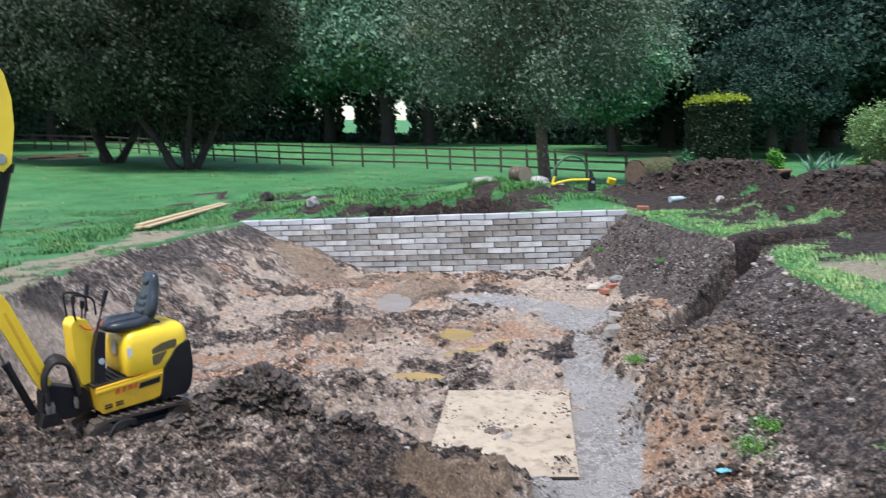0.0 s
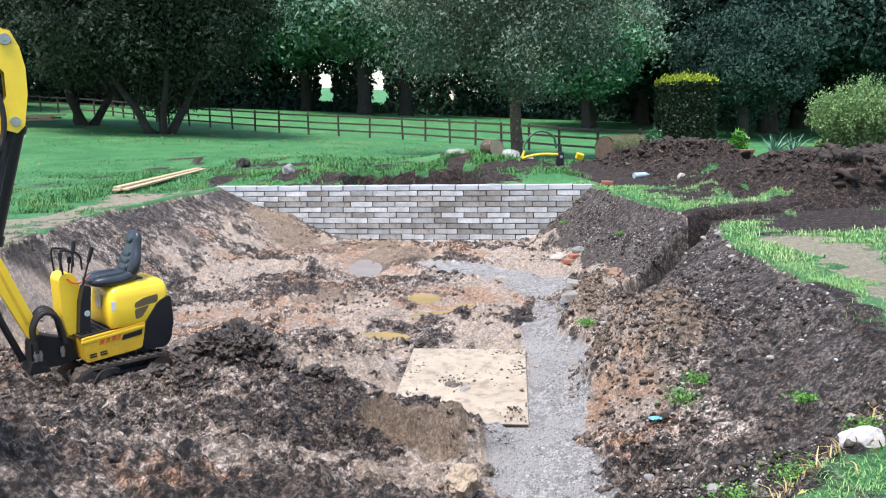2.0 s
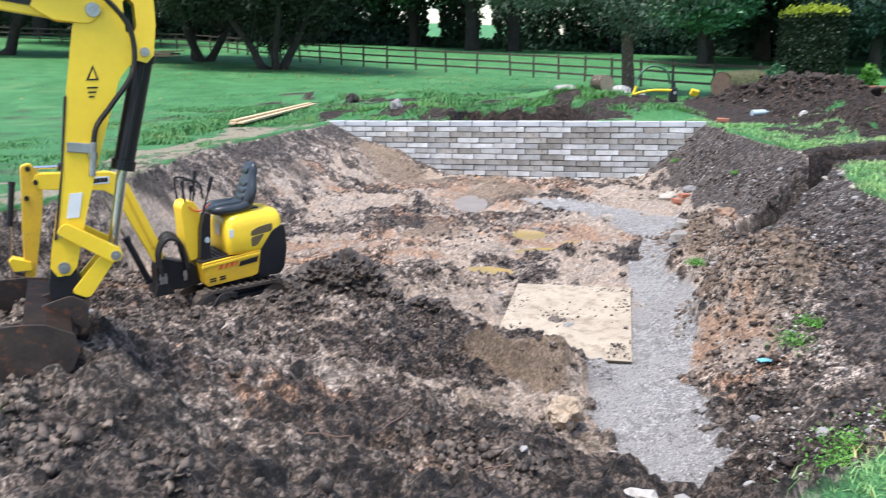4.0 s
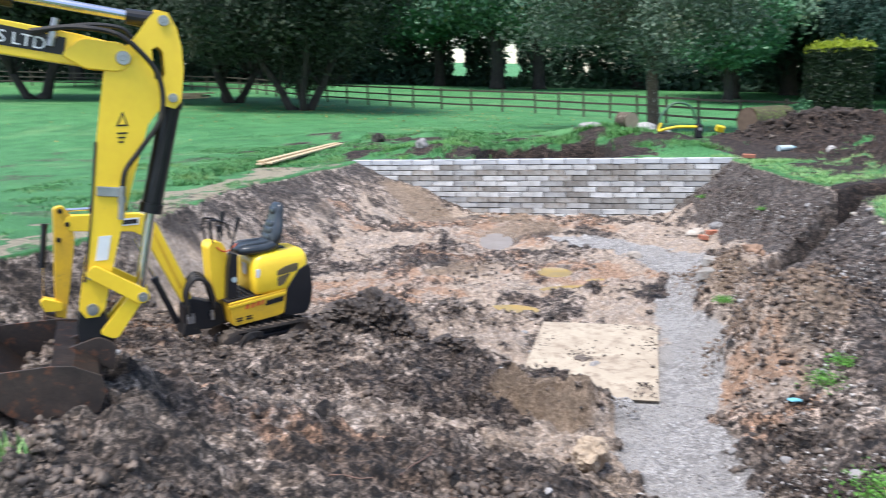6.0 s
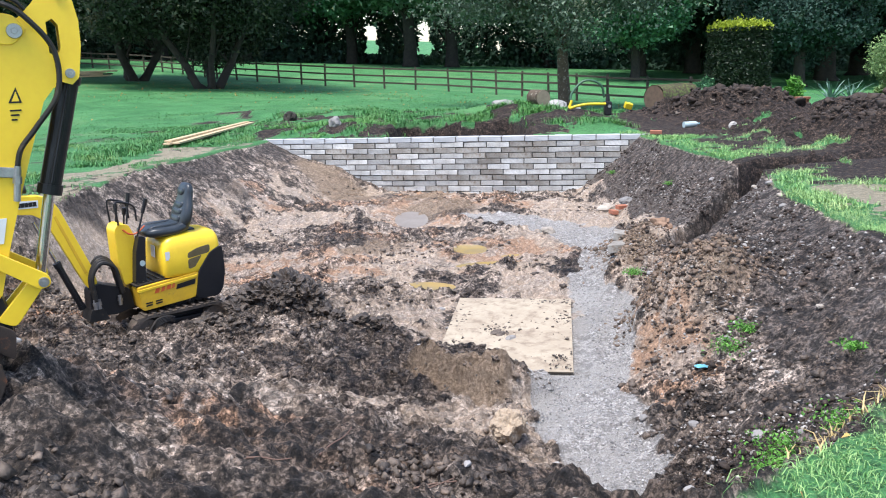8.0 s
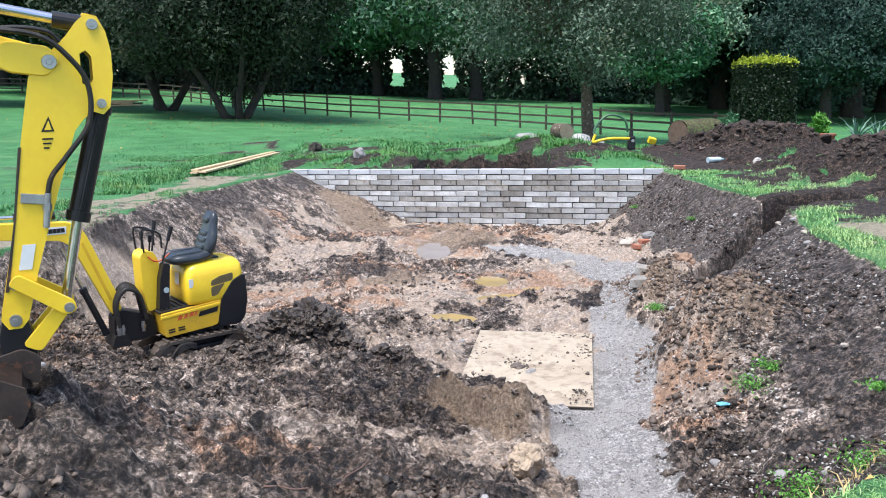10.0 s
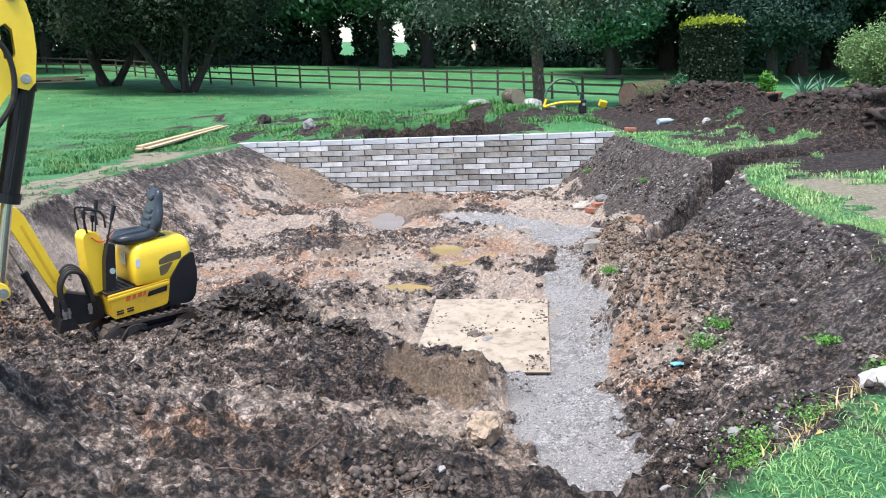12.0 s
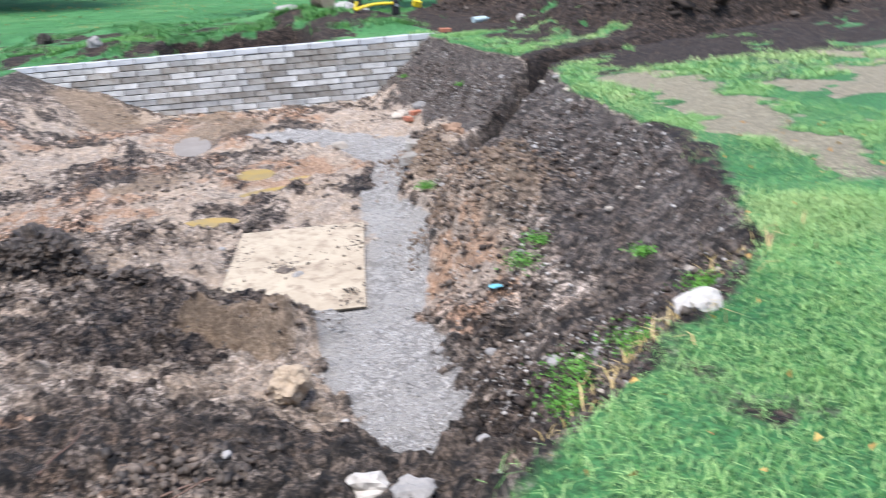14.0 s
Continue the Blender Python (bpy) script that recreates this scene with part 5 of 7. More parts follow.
    bolt(hitch, -0.17, -0.075, 0.25, 0.03, 0.02, STEEL, "pin", -1)
    # ditching bucket: curved shell, two cheeks, ears and lip
    prof = [(-0.80, 0.32), (-0.62, 0.12), (-0.47, 0.03), (-0.33, 0.02), (-0.235, 0.07), (-0.20, 0.15), (-0.215, 0.22), (-0.32, 0.285), (-0.42, 0.305)]
    half = 0.46
    bm = bmesh.new()
    pts = prof
    lo = [bm.verts.new((x, -half, z)) for x, z in pts]
    hi = [bm.verts.new((x, half, z)) for x, z in pts]
    for i in range(len(pts) - 1):
        bm.faces.new((lo[i], lo[i + 1], hi[i + 1], hi[i]))
    r = bmesh.ops.solidify(bm, geom=list(bm.faces), thickness=0.016)
    bucket = part("bucket", bm, RUST, ob, "rusty mud-caked ditching bucket")
    for y in (-half - 0.012, half):
        bm = bmesh.new()
        plate(bm, [(-0.80, 0.32), (-0.62, 0.105), (-0.47, 0.015), (-0.33, 0.005), (-0.225, 0.06), (-0.185, 0.15), (-0.20, 0.235), (-0.32, 0.30), (-0.42, 0.315)], y, y + 0.014, 0.003)
        part("bucket_cheek", bm, RUST, bucket)
    bm = bmesh.new()
    box(bm, (0.11, 2 * half + 0.02, 0.018), pose(-0.775, 0, 0.295, 0, 48, 0), 0.003)
    part("cutting_lip", bm, RUST, bucket, "worn steel lip")
    for y in (-0.11, 0.09):
        bm = bmesh.new()
        plate(bm, rounded([(-0.36, 0.29), (-0.14, 0.13), (-0.12, 0.28), (-0.20, 0.33)], 0.03), y, y + 0.02, 0.004)
        part("bucket_ear", bm, RUST, bucket)
    # undercarriage, house and canopy behind
    z0 = 0.02
    for y in (-0.62, 0.62):
        sub = new("track_unit")
        sub.matrix_basis = pose(-2.75, 0, 0)
        sub.parent = ob
        crawler(sub, 1.95, 0.30, 0.42, y, z0)
    bm = bmesh.new()
    box(bm, (0.9, 1.0, 0.16), pose(-2.75, 0, 0.30), 0.02)
    rod(bm, (-2.75, 0, 0.36), (-2.75, 0, 0.50), 0.34, None, 28)
    part("slew_ring", bm, BLACK, ob)
    bm = bmesh.new()
    deck = rounded([(-2.05, -0.55), (-1.95, -0.2), (-1.95, 0.2), (-2.05, 0.62), (-3.1, 0.68), (-3.45, 0.35), (-3.5, 0), (-3.45, -0.35), (-3.1, -0.68)], 0.1)
    vs = [bm.verts.new((x, y, 0.50)) for x, y in deck]
    r = bmesh.ops.extrude_face_region(bm, geom=[bm.faces.new(vs)])
    bmesh.ops.translate(bm, vec=(0, 0, 0.16), verts=[v for v in r["geom"] if isinstance(v, bmesh.types.BMVert)])
    bmesh.ops.recalc_face_normals(bm, faces=bm.faces)
    part("deck", bm, BLACK, ob)
    bm = bmesh.new()
    plate(bm, rounded([(-2.75, 0.662), (-3.48, 0.662), (-3.5, 1.15), (-3.35, 1.28), (-2.85, 1.28)], 0.1, 5), -0.62, 0.62, 0.03)
    part("engine_hood", bm, YELLOW, ob)
    bm = bmesh.new()
    plate(bm, rounded([(-3.0, 1.28), (-2.95, 1.34), (-2.5, 1.34), (-2.5, 1.22), (-2.78, 1.20), (-2.78, 1.28)], 0.03), -0.25, 0.25, 0.02)
    box(bm, (0.1, 0.46, 0.55), pose(-3.0, 0, 1.58, 0, -10, 0), 0.04)
    part("seat", bm, SEAT, ob)
    for x, y in ((-2.05, -0.6), (-2.05, 0.6), (-3.3, -0.6), (-3.3, 0.6)):
        bm = bmesh.new()
        tube(bm, arc_points([(x, y, 0.66), (x, y, 1.5), (x - 0.03, y * 0.98, 2.38)], 4), 0.03, 8)
        part("canopy_post", bm, BLACK, ob)
    bm = bmesh.new()
    box(bm, (1.45, 1.35, 0.07), pose(-2.68, 0, 2.41), 0.03)
    part("canopy_roof", bm, BLACK, ob)
    bm = bmesh.new()
    plate(bm, rounded([(-2.05, 0.50), (-1.72, 0.55), (-1.70, 0.95), (-2.0, 1.0), (-2.08, 0.66)], 0.06), -0.16, 0.16, 0.01)
    part("swing_post", bm, YELLOW_WORN, ob)
    cylinder_ram(ob, (-1.72, 0.0, 0.60), (-1.25, 0.0, 1.10), (-0.98, 0.0, 1.45), 0.05)
    bm = bmesh.new()
    box(bm, (0.05, 1.5, 0.34), pose(-3.95, 0, 0.20), 0.015)
    box(bm, (0.5, 0.1, 0.08), pose(-3.7, -0.4, 0.24), 0.01)
    box(bm, (0.5, 0.1, 0.08), pose(-3.7, 0.4, 0.24), 0.01)
    part("dozer_blade", bm, BLACK, ob)
    return ob


big_excavator(pose(-2.225, 4.082, 0.012, 0, 0, 30))


def micro_excavator(m):
    """Built in place coordinates of the dig, about the foot (-3.1, 8.45, -1.2)."""
    ob = thing("micro_excavator", m, "small yellow open-seat excavator sunk in the mud", "excavator")
    X, Z = -3.1, -1.2
    near, far = -0.32, 0.32

    def sx(x):
        return x if x > -4.0 else -4.0 + (x + 4.0) * 0.76

    def slab(name, outline, y0, y1, mat, bevel, parent=None, label=""):
        bm = bmesh.new()
        outline = [(sx(x), z) for x, z in outline]
        plate(bm, shift(outline, X, Z), y0, y1, bevel)
        return part(name, bm, mat, parent or ob, label)

    body = slab("skirt", rounded([(-3.53, -0.63), (-2.84, -0.575), (-2.90, -0.83), (-2.98, -0.845), (-3.50, -0.875)], 0.025), near, far, YELLOW_WORN, 0.012)
    slab("skirt_trim", [(-3.54, -0.655), (-2.86, -0.60), (-2.862, -0.625), (-3.54, -0.68)], near - 0.006, near + 0.01, YELLOW, 0.003, body)
    bm = bmesh.new()
    for x, z, w, mat in ((-3.36, -0.715, 0.05, 0), (-3.29, -0.71, 0.04, 0), (-3.23, -0.70, 0.05, 0), (-3.17, -0.695, 0.035, 0)):
        plate(bm, shift([(x, z), (x + w, z + 0.004), (x + w + 0.012, z + 0.05), (x + 0.02, z + 0.045)], X, Z), near - 0.003, near + 0.003)
    part("model_decal", bm, RED, body, "red and black model lettering as bars")
    bm = bmesh.new()
    plate(bm, shift([(-3.12, -0.715), (-2.90, -0.695), (-2.885, -0.64), (-3.10, -0.665)], X, Z), near - 0.003, near + 0.003)
    part("decal_tail", bm, BLACK, body)
    bm = bmesh.new()
    for k in range(2):
        box(bm, (0.075, 0.006, 0.014), pose(-3.43 - X, near - 0.002, -0.80 - 0.025 * k - Z, 0, -4, 0))
        box(bm, (0.075, 0.006, 0.014), pose(-3.32 - X, near - 0.002, -0.793 - 0.025 * k - Z, 0, -4, 0))
    part("vent_slot", bm, BLACK, body)
    # floor plate
    bm = bmesh.new()
    box(bm, (0.40, 0.56, 0.02), pose(-3.34 - X, 0, -0.605 - Z, 0, -4, 0), 0.006)
    for k in range(7):
        box(bm, (0.015, 0.54, 0.008), pose(-3.50 - X + 0.055 * k, 0, -0.594 - Z + 0.004 * k, 0, -4, 0))
    part("floor_mat", bm, RUBBER, ob, "ribbed black rubber floor")
    bm = bmesh.new()
    loft(bm, [loop_rect(z, x0, x1, w, r) for z, x0, x1, w, r in ((0.615, -0.115, 0.50, 0.305, 0.05), (0.65, -0.130, 0.52, 0.318, 0.06), (0.78, -0.128, 0.55, 0.316, 0.07), (0.90, -0.118, 0.555, 0.310, 0.08), (0.965, -0.100, 0.548, 0.298, 0.09), (1.005, -0.072, 0.53, 0.275, 0.10), (1.030, -0.030, 0.50, 0.235, 0.10), (1.042, 0.03, 0.45, 0.18, 0.09))])
    hood = part("hood", bm, YELLOW, ob, smooth=True)
    slab("louvre", rounded([(-2.945, -0.365), (-2.84, -0.325), (-2.68, -0.305), (-2.69, -0.39), (-2.95, -0.420)], 0.03, 4), near + 0.002, near + 0.02, GRILLE, 0.004, hood, "brown louvre opening")
    slab("louvre", rounded([(-2.95, -0.43), (-2.78, -0.405), (-2.875, -0.52), (-2.95, -0.535)], 0.025, 4), near + 0.002, near + 0.02, GRILLE, 0.004, hood, "brown louvre opening")
    bm = bmesh.new()
    box(bm, (0.006, 0.12, 0.12), pose(-3.236 - X, -0.05, -0.33 - Z, 0, 4, 0), 0.002)
    part("sticker", bm, WHITE, hood, "white sticker")
    bm = bmesh.new()
    box(bm, (0.05, 0.004, 0.09), pose(-3.17 - X, near + 0.008, -0.36 - Z), 0.001)
    part("sticker", bm, WHITE, hood, "white sticker")
    slab("counterweight", rounded([(-2.90, -0.86), (-2.845, -0.57), (-2.69, -0.385), (-2.545, -0.33), (-2.53, -0.60), (-2.575, -0.80), (-2.64, -0.87)], 0.05, 5), near - 0.015, far + 0.015, BLACK, 0.03, None, "scuffed black counterweight")
    # moulded seat: cushion, shouldered back with a head roll, padded ribs
    bm = bmesh.new()
    loft(bm, [loop_oval((x, -0.03, z - 0.115), (0, w, 0), (0, 0, h)) for x, z, w, h in ((-0.245, 1.195, 0.07, 0.012), (-0.225, 1.192, 0.17, 0.040), (-0.15, 1.192, 0.222, 0.060), (-0.04, 1.188, 0.232, 0.062), (0.08, 1.190, 0.228, 0.062), (0.17, 1.205, 0.215, 0.066), (0.24, 1.22, 0.19, 0.060), (0.27, 1.225, 0.10, 0.03))])
    seat = part("seat_cushion", bm, SEAT, ob, smooth=True)
    bm = bmesh.new()
    loft(bm, [loop_oval((x, -0.03, 1.05 + 0.88 * (z - 1.16)), (t, 0, -0.2 * t), (0, w, 0)) for z, x, w, t in ((1.16, 0.185, 0.13, 0.02), (1.20, 0.20, 0.19, 0.055), (1.28, 0.225, 0.225, 0.066), (1.38, 0.255, 0.225, 0.062), (1.46, 0.28, 0.195, 0.056), (1.53, 0.30, 0.155, 0.052), (1.60, 0.315, 0.148, 0.054), (1.66, 0.327, 0.138, 0.046), (1.695, 0.332, 0.10, 0.03), (1.705, 0.333, 0.05, 0.012))])
    back = part("seat_back", bm, SEAT, ob, smooth=True)
    for z, x, w in ((1.285, 0.172, 0.125), (1.365, 0.203, 0.125), (1.44, 0.23, 0.11), (1.60, 0.272, 0.085)):
        bm = bmesh.new()
        loft(bm, [loop_oval((x, -0.03 + v, 1.05 + 0.88 * (z - 1.16) + 0.02 * (abs(v) / w) ** 2), (0.024 * k, 0, -0.005 * k), (0.008 * k, 0, 0.036 * k)) for v, k in ((-w, 0.2), (-w * 0.9, 0.8), (-w * 0.5, 1.0), (0, 1.05), (w * 0.5, 1.0), (w * 0.9, 0.8), (w, 0.2))])
        part("seat_padding", bm, SEAT, back, smooth=True)
    for v in (-0.15, 0.09):
        bm = bmesh.new()
        loft(bm, [loop_oval((x, v, z - 0.115), (0, 0.038 * k, 0), (0.008, 0, 0.02 * k)) for x, z, k in ((-0.20, 1.235, 0.4), (-0.15, 1.246, 1.0), (0.0, 1.243, 1.1), (0.12, 1.245, 1.0), (0.17, 1.25, 0.4))])
        part("seat_padding", bm, SEAT, seat, smooth=True)
    bm = bmesh.new()
    box(bm, (0.3, 0.24, 0.06), pose(-2.92 - X, -0.03, -0.17 - Z), 0.01)
    part("seat_base", bm, BLACK, ob)
    # front console with levers and hoop
    con = slab("console", rounded([(-3.645, -0.05), (-3.60, 0.01), (-3.49, -0.01), (-3.44, -0.12), (-3.455, -0.34), (-3.50, -0.60), (-3.60, -0.62), (-3.64, -0.40)], 0.03, 4), -0.12, 0.16, YELLOW, 0.02)
    slab("lever_column", rounded([(-3.48, -0.28), (-3.43, -0.12), (-3.36, -0.14), (-3.41, -0.60), (-3.52, -0.60)], 0.02, 3), -0.24, -0.12, BLACK, 0.012)
    bm = bmesh.new()
    rod(bm, (-3.425 - X, -0.245, -0.40 - Z), (-3.425 - X, -0.238, -0.40 - Z), 0.03, None, 16)
    part("switch", bm, PALEPLASTIC, con, "pale blue switch")
    for (x0, y0, z0), (x1, y1, z1) in (((-3.43, -0.18, -0.14), (-3.30, -0.20, 0.24)), ((-3.47, 0.0, -0.02), (-3.41, 0.02, 0.29)), ((-3.52, -0.06, -0.02), (-3.50, -0.08, 0.16)), ((-3.55, 0.1, -0.02), (-3.53, 0.12, 0.18))):
        bm = bmesh.new()
        a, b = Vector((x0 - X, y0, z0 - Z)), Vector((x1 - X, y1, z1 - Z))
        rod(bm, a, a + (b - a) * 0.7, 0.010, None, 8)
        rod(bm, a + (b - a) * 0.62, b, 0.020, 0.024, 10)
        part("lever", bm, BLACK, con)
    bm = bmesh.new()
    tube(bm, arc_points([(-3.60 - X, -0.14, 0.0 - Z), (-3.61 - X, -0.14, 0.2 - Z), (-3.56 - X, -0.13, 0.225 - Z), (-3.42 - X, -0.13, 0.17 - Z), (-3.40 - X, -0.13, 0.02 - Z)], 6), 0.011, 8)
    part("guard_hoop", bm, BLACK, con)
    bm = bmesh.new()
    tube(bm, arc_points([(-3.60 - X, 0.14, 0.0 - Z), (-3.61 - X, 0.14, 0.2 - Z), (-3.56 - X, 0.13, 0.225 - Z), (-3.42 - X, 0.13, 0.17 - Z), (-3.40 - X, 0.13, 0.02 - Z)], 6), 0.011, 8)
    part("guard_hoop", bm, BLACK, con)
    bm = bmesh.new()
    tube(bm, arc_points([(-3.56 - X, -0.13, -0.05 - Z), (-3.50 - X, -0.15, -0.10 - Z), (-3.42 - X, -0.15, -0.10 - Z), (-3.33 - X, -0.15, -0.04 - Z)], 6), 0.008, 6)
    part("safety_cord", bm, RED, con, "red cord")
    # swing bracket, hoses
    slab("swing_bracket", rounded([(-3.98, -0.87), (-3.97, -0.62), (-3.88, -0.55), (-3.74, -0.60), (-3.55, -0.66), (-3.52, -0.86), (-3.72, -0.90)], 0.03, 4), -0.11, 0.11, BLACK, 0.012)
    bm = bmesh.new()
    plate(bm, shift(rounded([(-4.02, -0.92), (-3.98, -0.80), (-3.86, -0.80), (-3.80, -0.93)], 0.02), X, Z), -0.14, 0.14, 0.008)
    part("foot_step", bm, RUBBER, ob)
    for k, y in enumerate((-0.16, -0.12, -0.08, -0.03)):
        bm = bmesh.new()
        dz = 0.012 * k
        tube(bm, arc_points([(-3.93 - X, y, -0.72 - Z), (-3.94 - X, y, -0.48 - Z), (-3.84 - X, y - 0.01, -0.345 - Z + dz), (-3.71 - X, y - 0.01, -0.40 - Z + dz), (-3.66 - X, y, -0.56 - Z), (-3.64 - X, y, -0.68 - Z)], 6), 0.022, 8)
        part("hydraulic_hose", bm, RUBBER, ob)
    for x in (-3.94, -3.90, -3.68):
        bm = bmesh.new()
        rod(bm, (x - X, -0.15, -0.70 - Z), (x - X, -0.15, -0.80 - Z), 0.02, None, 10)
        rod(bm, (x - X, -0.15, -0.73 - Z), (x - X, -0.15, -0.76 - Z), 0.027, None, 6)
        part("hose_fitting", bm, STEEL, ob, "zinc hose fitting")
    # boom, stick and small bucket
    boom = slab("boom", rounded([(-3.96, -0.60), (-3.86, -0.56), (-3.90, -0.37), (-4.18, 0.22), (-4.27, 0.33), (-4.42, 0.375), (-5.33, 0.42), (-5.40, 0.34), (-5.33, 0.27), (-4.52, 0.20), (-4.38, 0.13), (-4.06, -0.42)], 0.03, 3), -0.065, 0.065, YELLOW, 0.008)
    slab("boom_rib", [(-3.98, -0.44), (-3.95, -0.43), (-4.24, 0.17), (-4.27, 0.155)], -0.071, -0.06, YELLOW_WORN, 0.003, boom)
    bm = bmesh.new()
    plate(bm, shift([(sx(-4.72), 0.27), (sx(-4.44), 0.265), (sx(-4.43), 0.335), (sx(-4.71), 0.345)], X, Z), -0.069, -0.066)
    band = part("name_band", bm, WHITE, boom, "pale band with plain dark bars")
    bm = bmesh.new()
    for k in range(5):
        box(bm, (0.036, 0.002, 0.042), pose(sx(-4.68 + 0.05 * k) - X, -0.0705, 0.302 - Z, 0, -1, 0), 0.0)
    part("maker_mark", bm, BLACK, band)
    cylinder_ram(ob, (-4.03 - X, 0.0, -0.80 - Z), (sx(-4.30) - X, 0.0, -0.30 - Z), (sx(-4.52) - X, 0.0, 0.12 - Z), 0.035)
    cylinder_ram(ob, (sx(-4.55) - X, 0.0, 0.44 - Z), (sx(-5.05) - X, 0.0, 0.46 - Z), (sx(-5.42) - X, 0.0, 0.47 - Z), 0.032)
    stick = slab("stick", rounded([(-5.50, 0.50), (-5.38, 0.52), (-5.27, 0.40), (-5.28, 0.20), (-5.36, -0.10), (-5.52, -0.60), (-5.64, -0.62), (-5.58, -0.10), (-5.52, 0.30)], 0.04, 4), -0.06, 0.06, YELLOW_WORN, 0.008)
    for x, z in ((-5.35, 0.34), (-5.42, 0.47), (-5.57, -0.57), (-5.48, 0.20)):
        bolt(stick, sx(x) - X, -0.06, z - Z, 0.025, 0.02, BLACK, "pin", -1)
    cylinder_ram(ob, (sx(-5.62) - X, 0.0, 0.36 - Z), (sx(-5.72) - X, 0.0, -0.05 - Z), (sx(-5.78) - X, 0.0, -0.42 - Z), 0.03)
    slab("bucket_link", rounded([(-5.80, -0.38), (-5.76, -0.34), (-5.54, -0.40), (-5.54, -0.48), (-5.76, -0.47)], 0.02), -0.09, 0.09, YELLOW, 0.006)
    slab("bucket", rounded([(-5.78, -0.48), (-5.50, -0.58), (-5.40, -0.75), (-5.45, -0.95), (-5.62, -1.02), (-5.80, -0.90)], 0.05, 4), -0.18, 0.18, RUST, 0.01, None, "muddy narrow bucket")
    # the boom is slewed towards the near bank
    turn = Matrix.Translation((-3.95 - X, 0, 0)) @ pose(0, 0, 0, 0, 0, -4) @ Matrix.Translation((3.95 + X, 0, 0))
    for piece in ob.children:
        if piece.name.split(".")[0] in ("boom", "stick", "bucket", "bucket_link", "ram_barrel"):
            piece.matrix_basis = turn
    # undercarriage
    bm = bmesh.new()
    rod(bm, (-3.1 - X, 0, -0.99 - Z), (-3.1 - X, 0, -0.865 - Z), 0.24, None, 24)
    box(bm, (0.6, 0.5, 0.1), pose(-3.1 - X, 0, -1.02 - Z), 0.015)
    part("slew_ring", bm, BLACK, ob)
    for y in (-0.28, 0.28):
        crawler(ob, 1.12, 0.18, 0.34, y, -0.06)
    bm = bmesh.new()
    for k in range(5):
        tube(bm, arc_points([(-3.50 - X, -0.40 - 0.012 * k, -1.10 - Z + 0.01 * k), (-3.40 - X, -0.42, -1.03 - Z + 0.016 * k), (-3.28 - X, -0.42, -1.0 - Z + 0.012 * k), (-3.20 - X, -0.40, -1.02 - Z + 0.01 * k)], 5), 0.012, 6)
    part("hose_bundle", bm, RUBBER, ob, "bundle of muddy black hoses")
    return ob


micro_excavator(pose(-3.23, 8.45, -1.155, 0, 0, 41)).scale = (0.93, 0.9, 1.0)


# ---- things lying in and round the dig ----
# muddy board
board = thing("plywood_sheet", pose(0.34, 7.86, FLOOR + 0.025, 0.6, 0.4, -6.0), "pale mud-smeared plywood sheet lying on the gravel", "board")
bm = bmesh.new()
box(bm, (1.22, 2.12, 0.018), pose(0, 0, 0.012), 0.002)
part("sheet", bm, PLY, board)
bm = bmesh.new()
box(bm, (1.21, 0.004, 0.012), pose(0, -1.062, 0.011))
part("sheet_edge", bm, FENCE, board)

# planks on the left bank
for k, (dx, dz, tw, ln) in enumerate(((0.0, 0.02, 0.0, 4.9), (0.13, 0.028, 0.6, 4.75), (-0.02, 0.062, -0.4, 4.6))):
    a, b = Vector((-5.98 + dx, 16.42, 0)), Vector((-5.62 + dx, 21.2, 0))
    za, zb = height_at(a.x, a.y) + dz + 0.05, height_at(b.x, b.y) + dz + 0.05
    ang = math.degrees(math.atan2(b.y - a.y, b.x - a.x)) + tw
    bm = bmesh.new()
    box(bm, (ln, 0.15, 0.035), None, 0.004)
    ob = part("plank", bm, PLANK)
    ob.matrix_basis = pose((a.x + b.x) / 2, (a.y + b.y) / 2, (za + zb) / 2, 0, -math.degrees(math.atan2(zb - za, 4.8)), ang)
    tagged(ob, "pale sawn plank lying on the grass bank", "plank", "planks on the bank")

# puddles
WATER, t, p = nodes_of("muddy_water")
p.inputs["Base Color"].default_value = (0.42, 0.27, 0.09, 1)
t.links.new(blend(t, sharpen(t, noise_node(t, 3.0), 0.4, 0.6), (0.38, 0.26, 0.09), (0.31, 0.23, 0.12)), p.inputs["Base Color"])
p.inputs["Roughness"].default_value = 0.06
# the sky's pale reflection is put into the far puddle's grey colour
SKYWATER = surface("sky_tinted_water", (0.20, 0.175, 0.155), (0.27, 0.235, 0.21), 2.5, 0.22, relief=0.0, rough_vary=0.04)
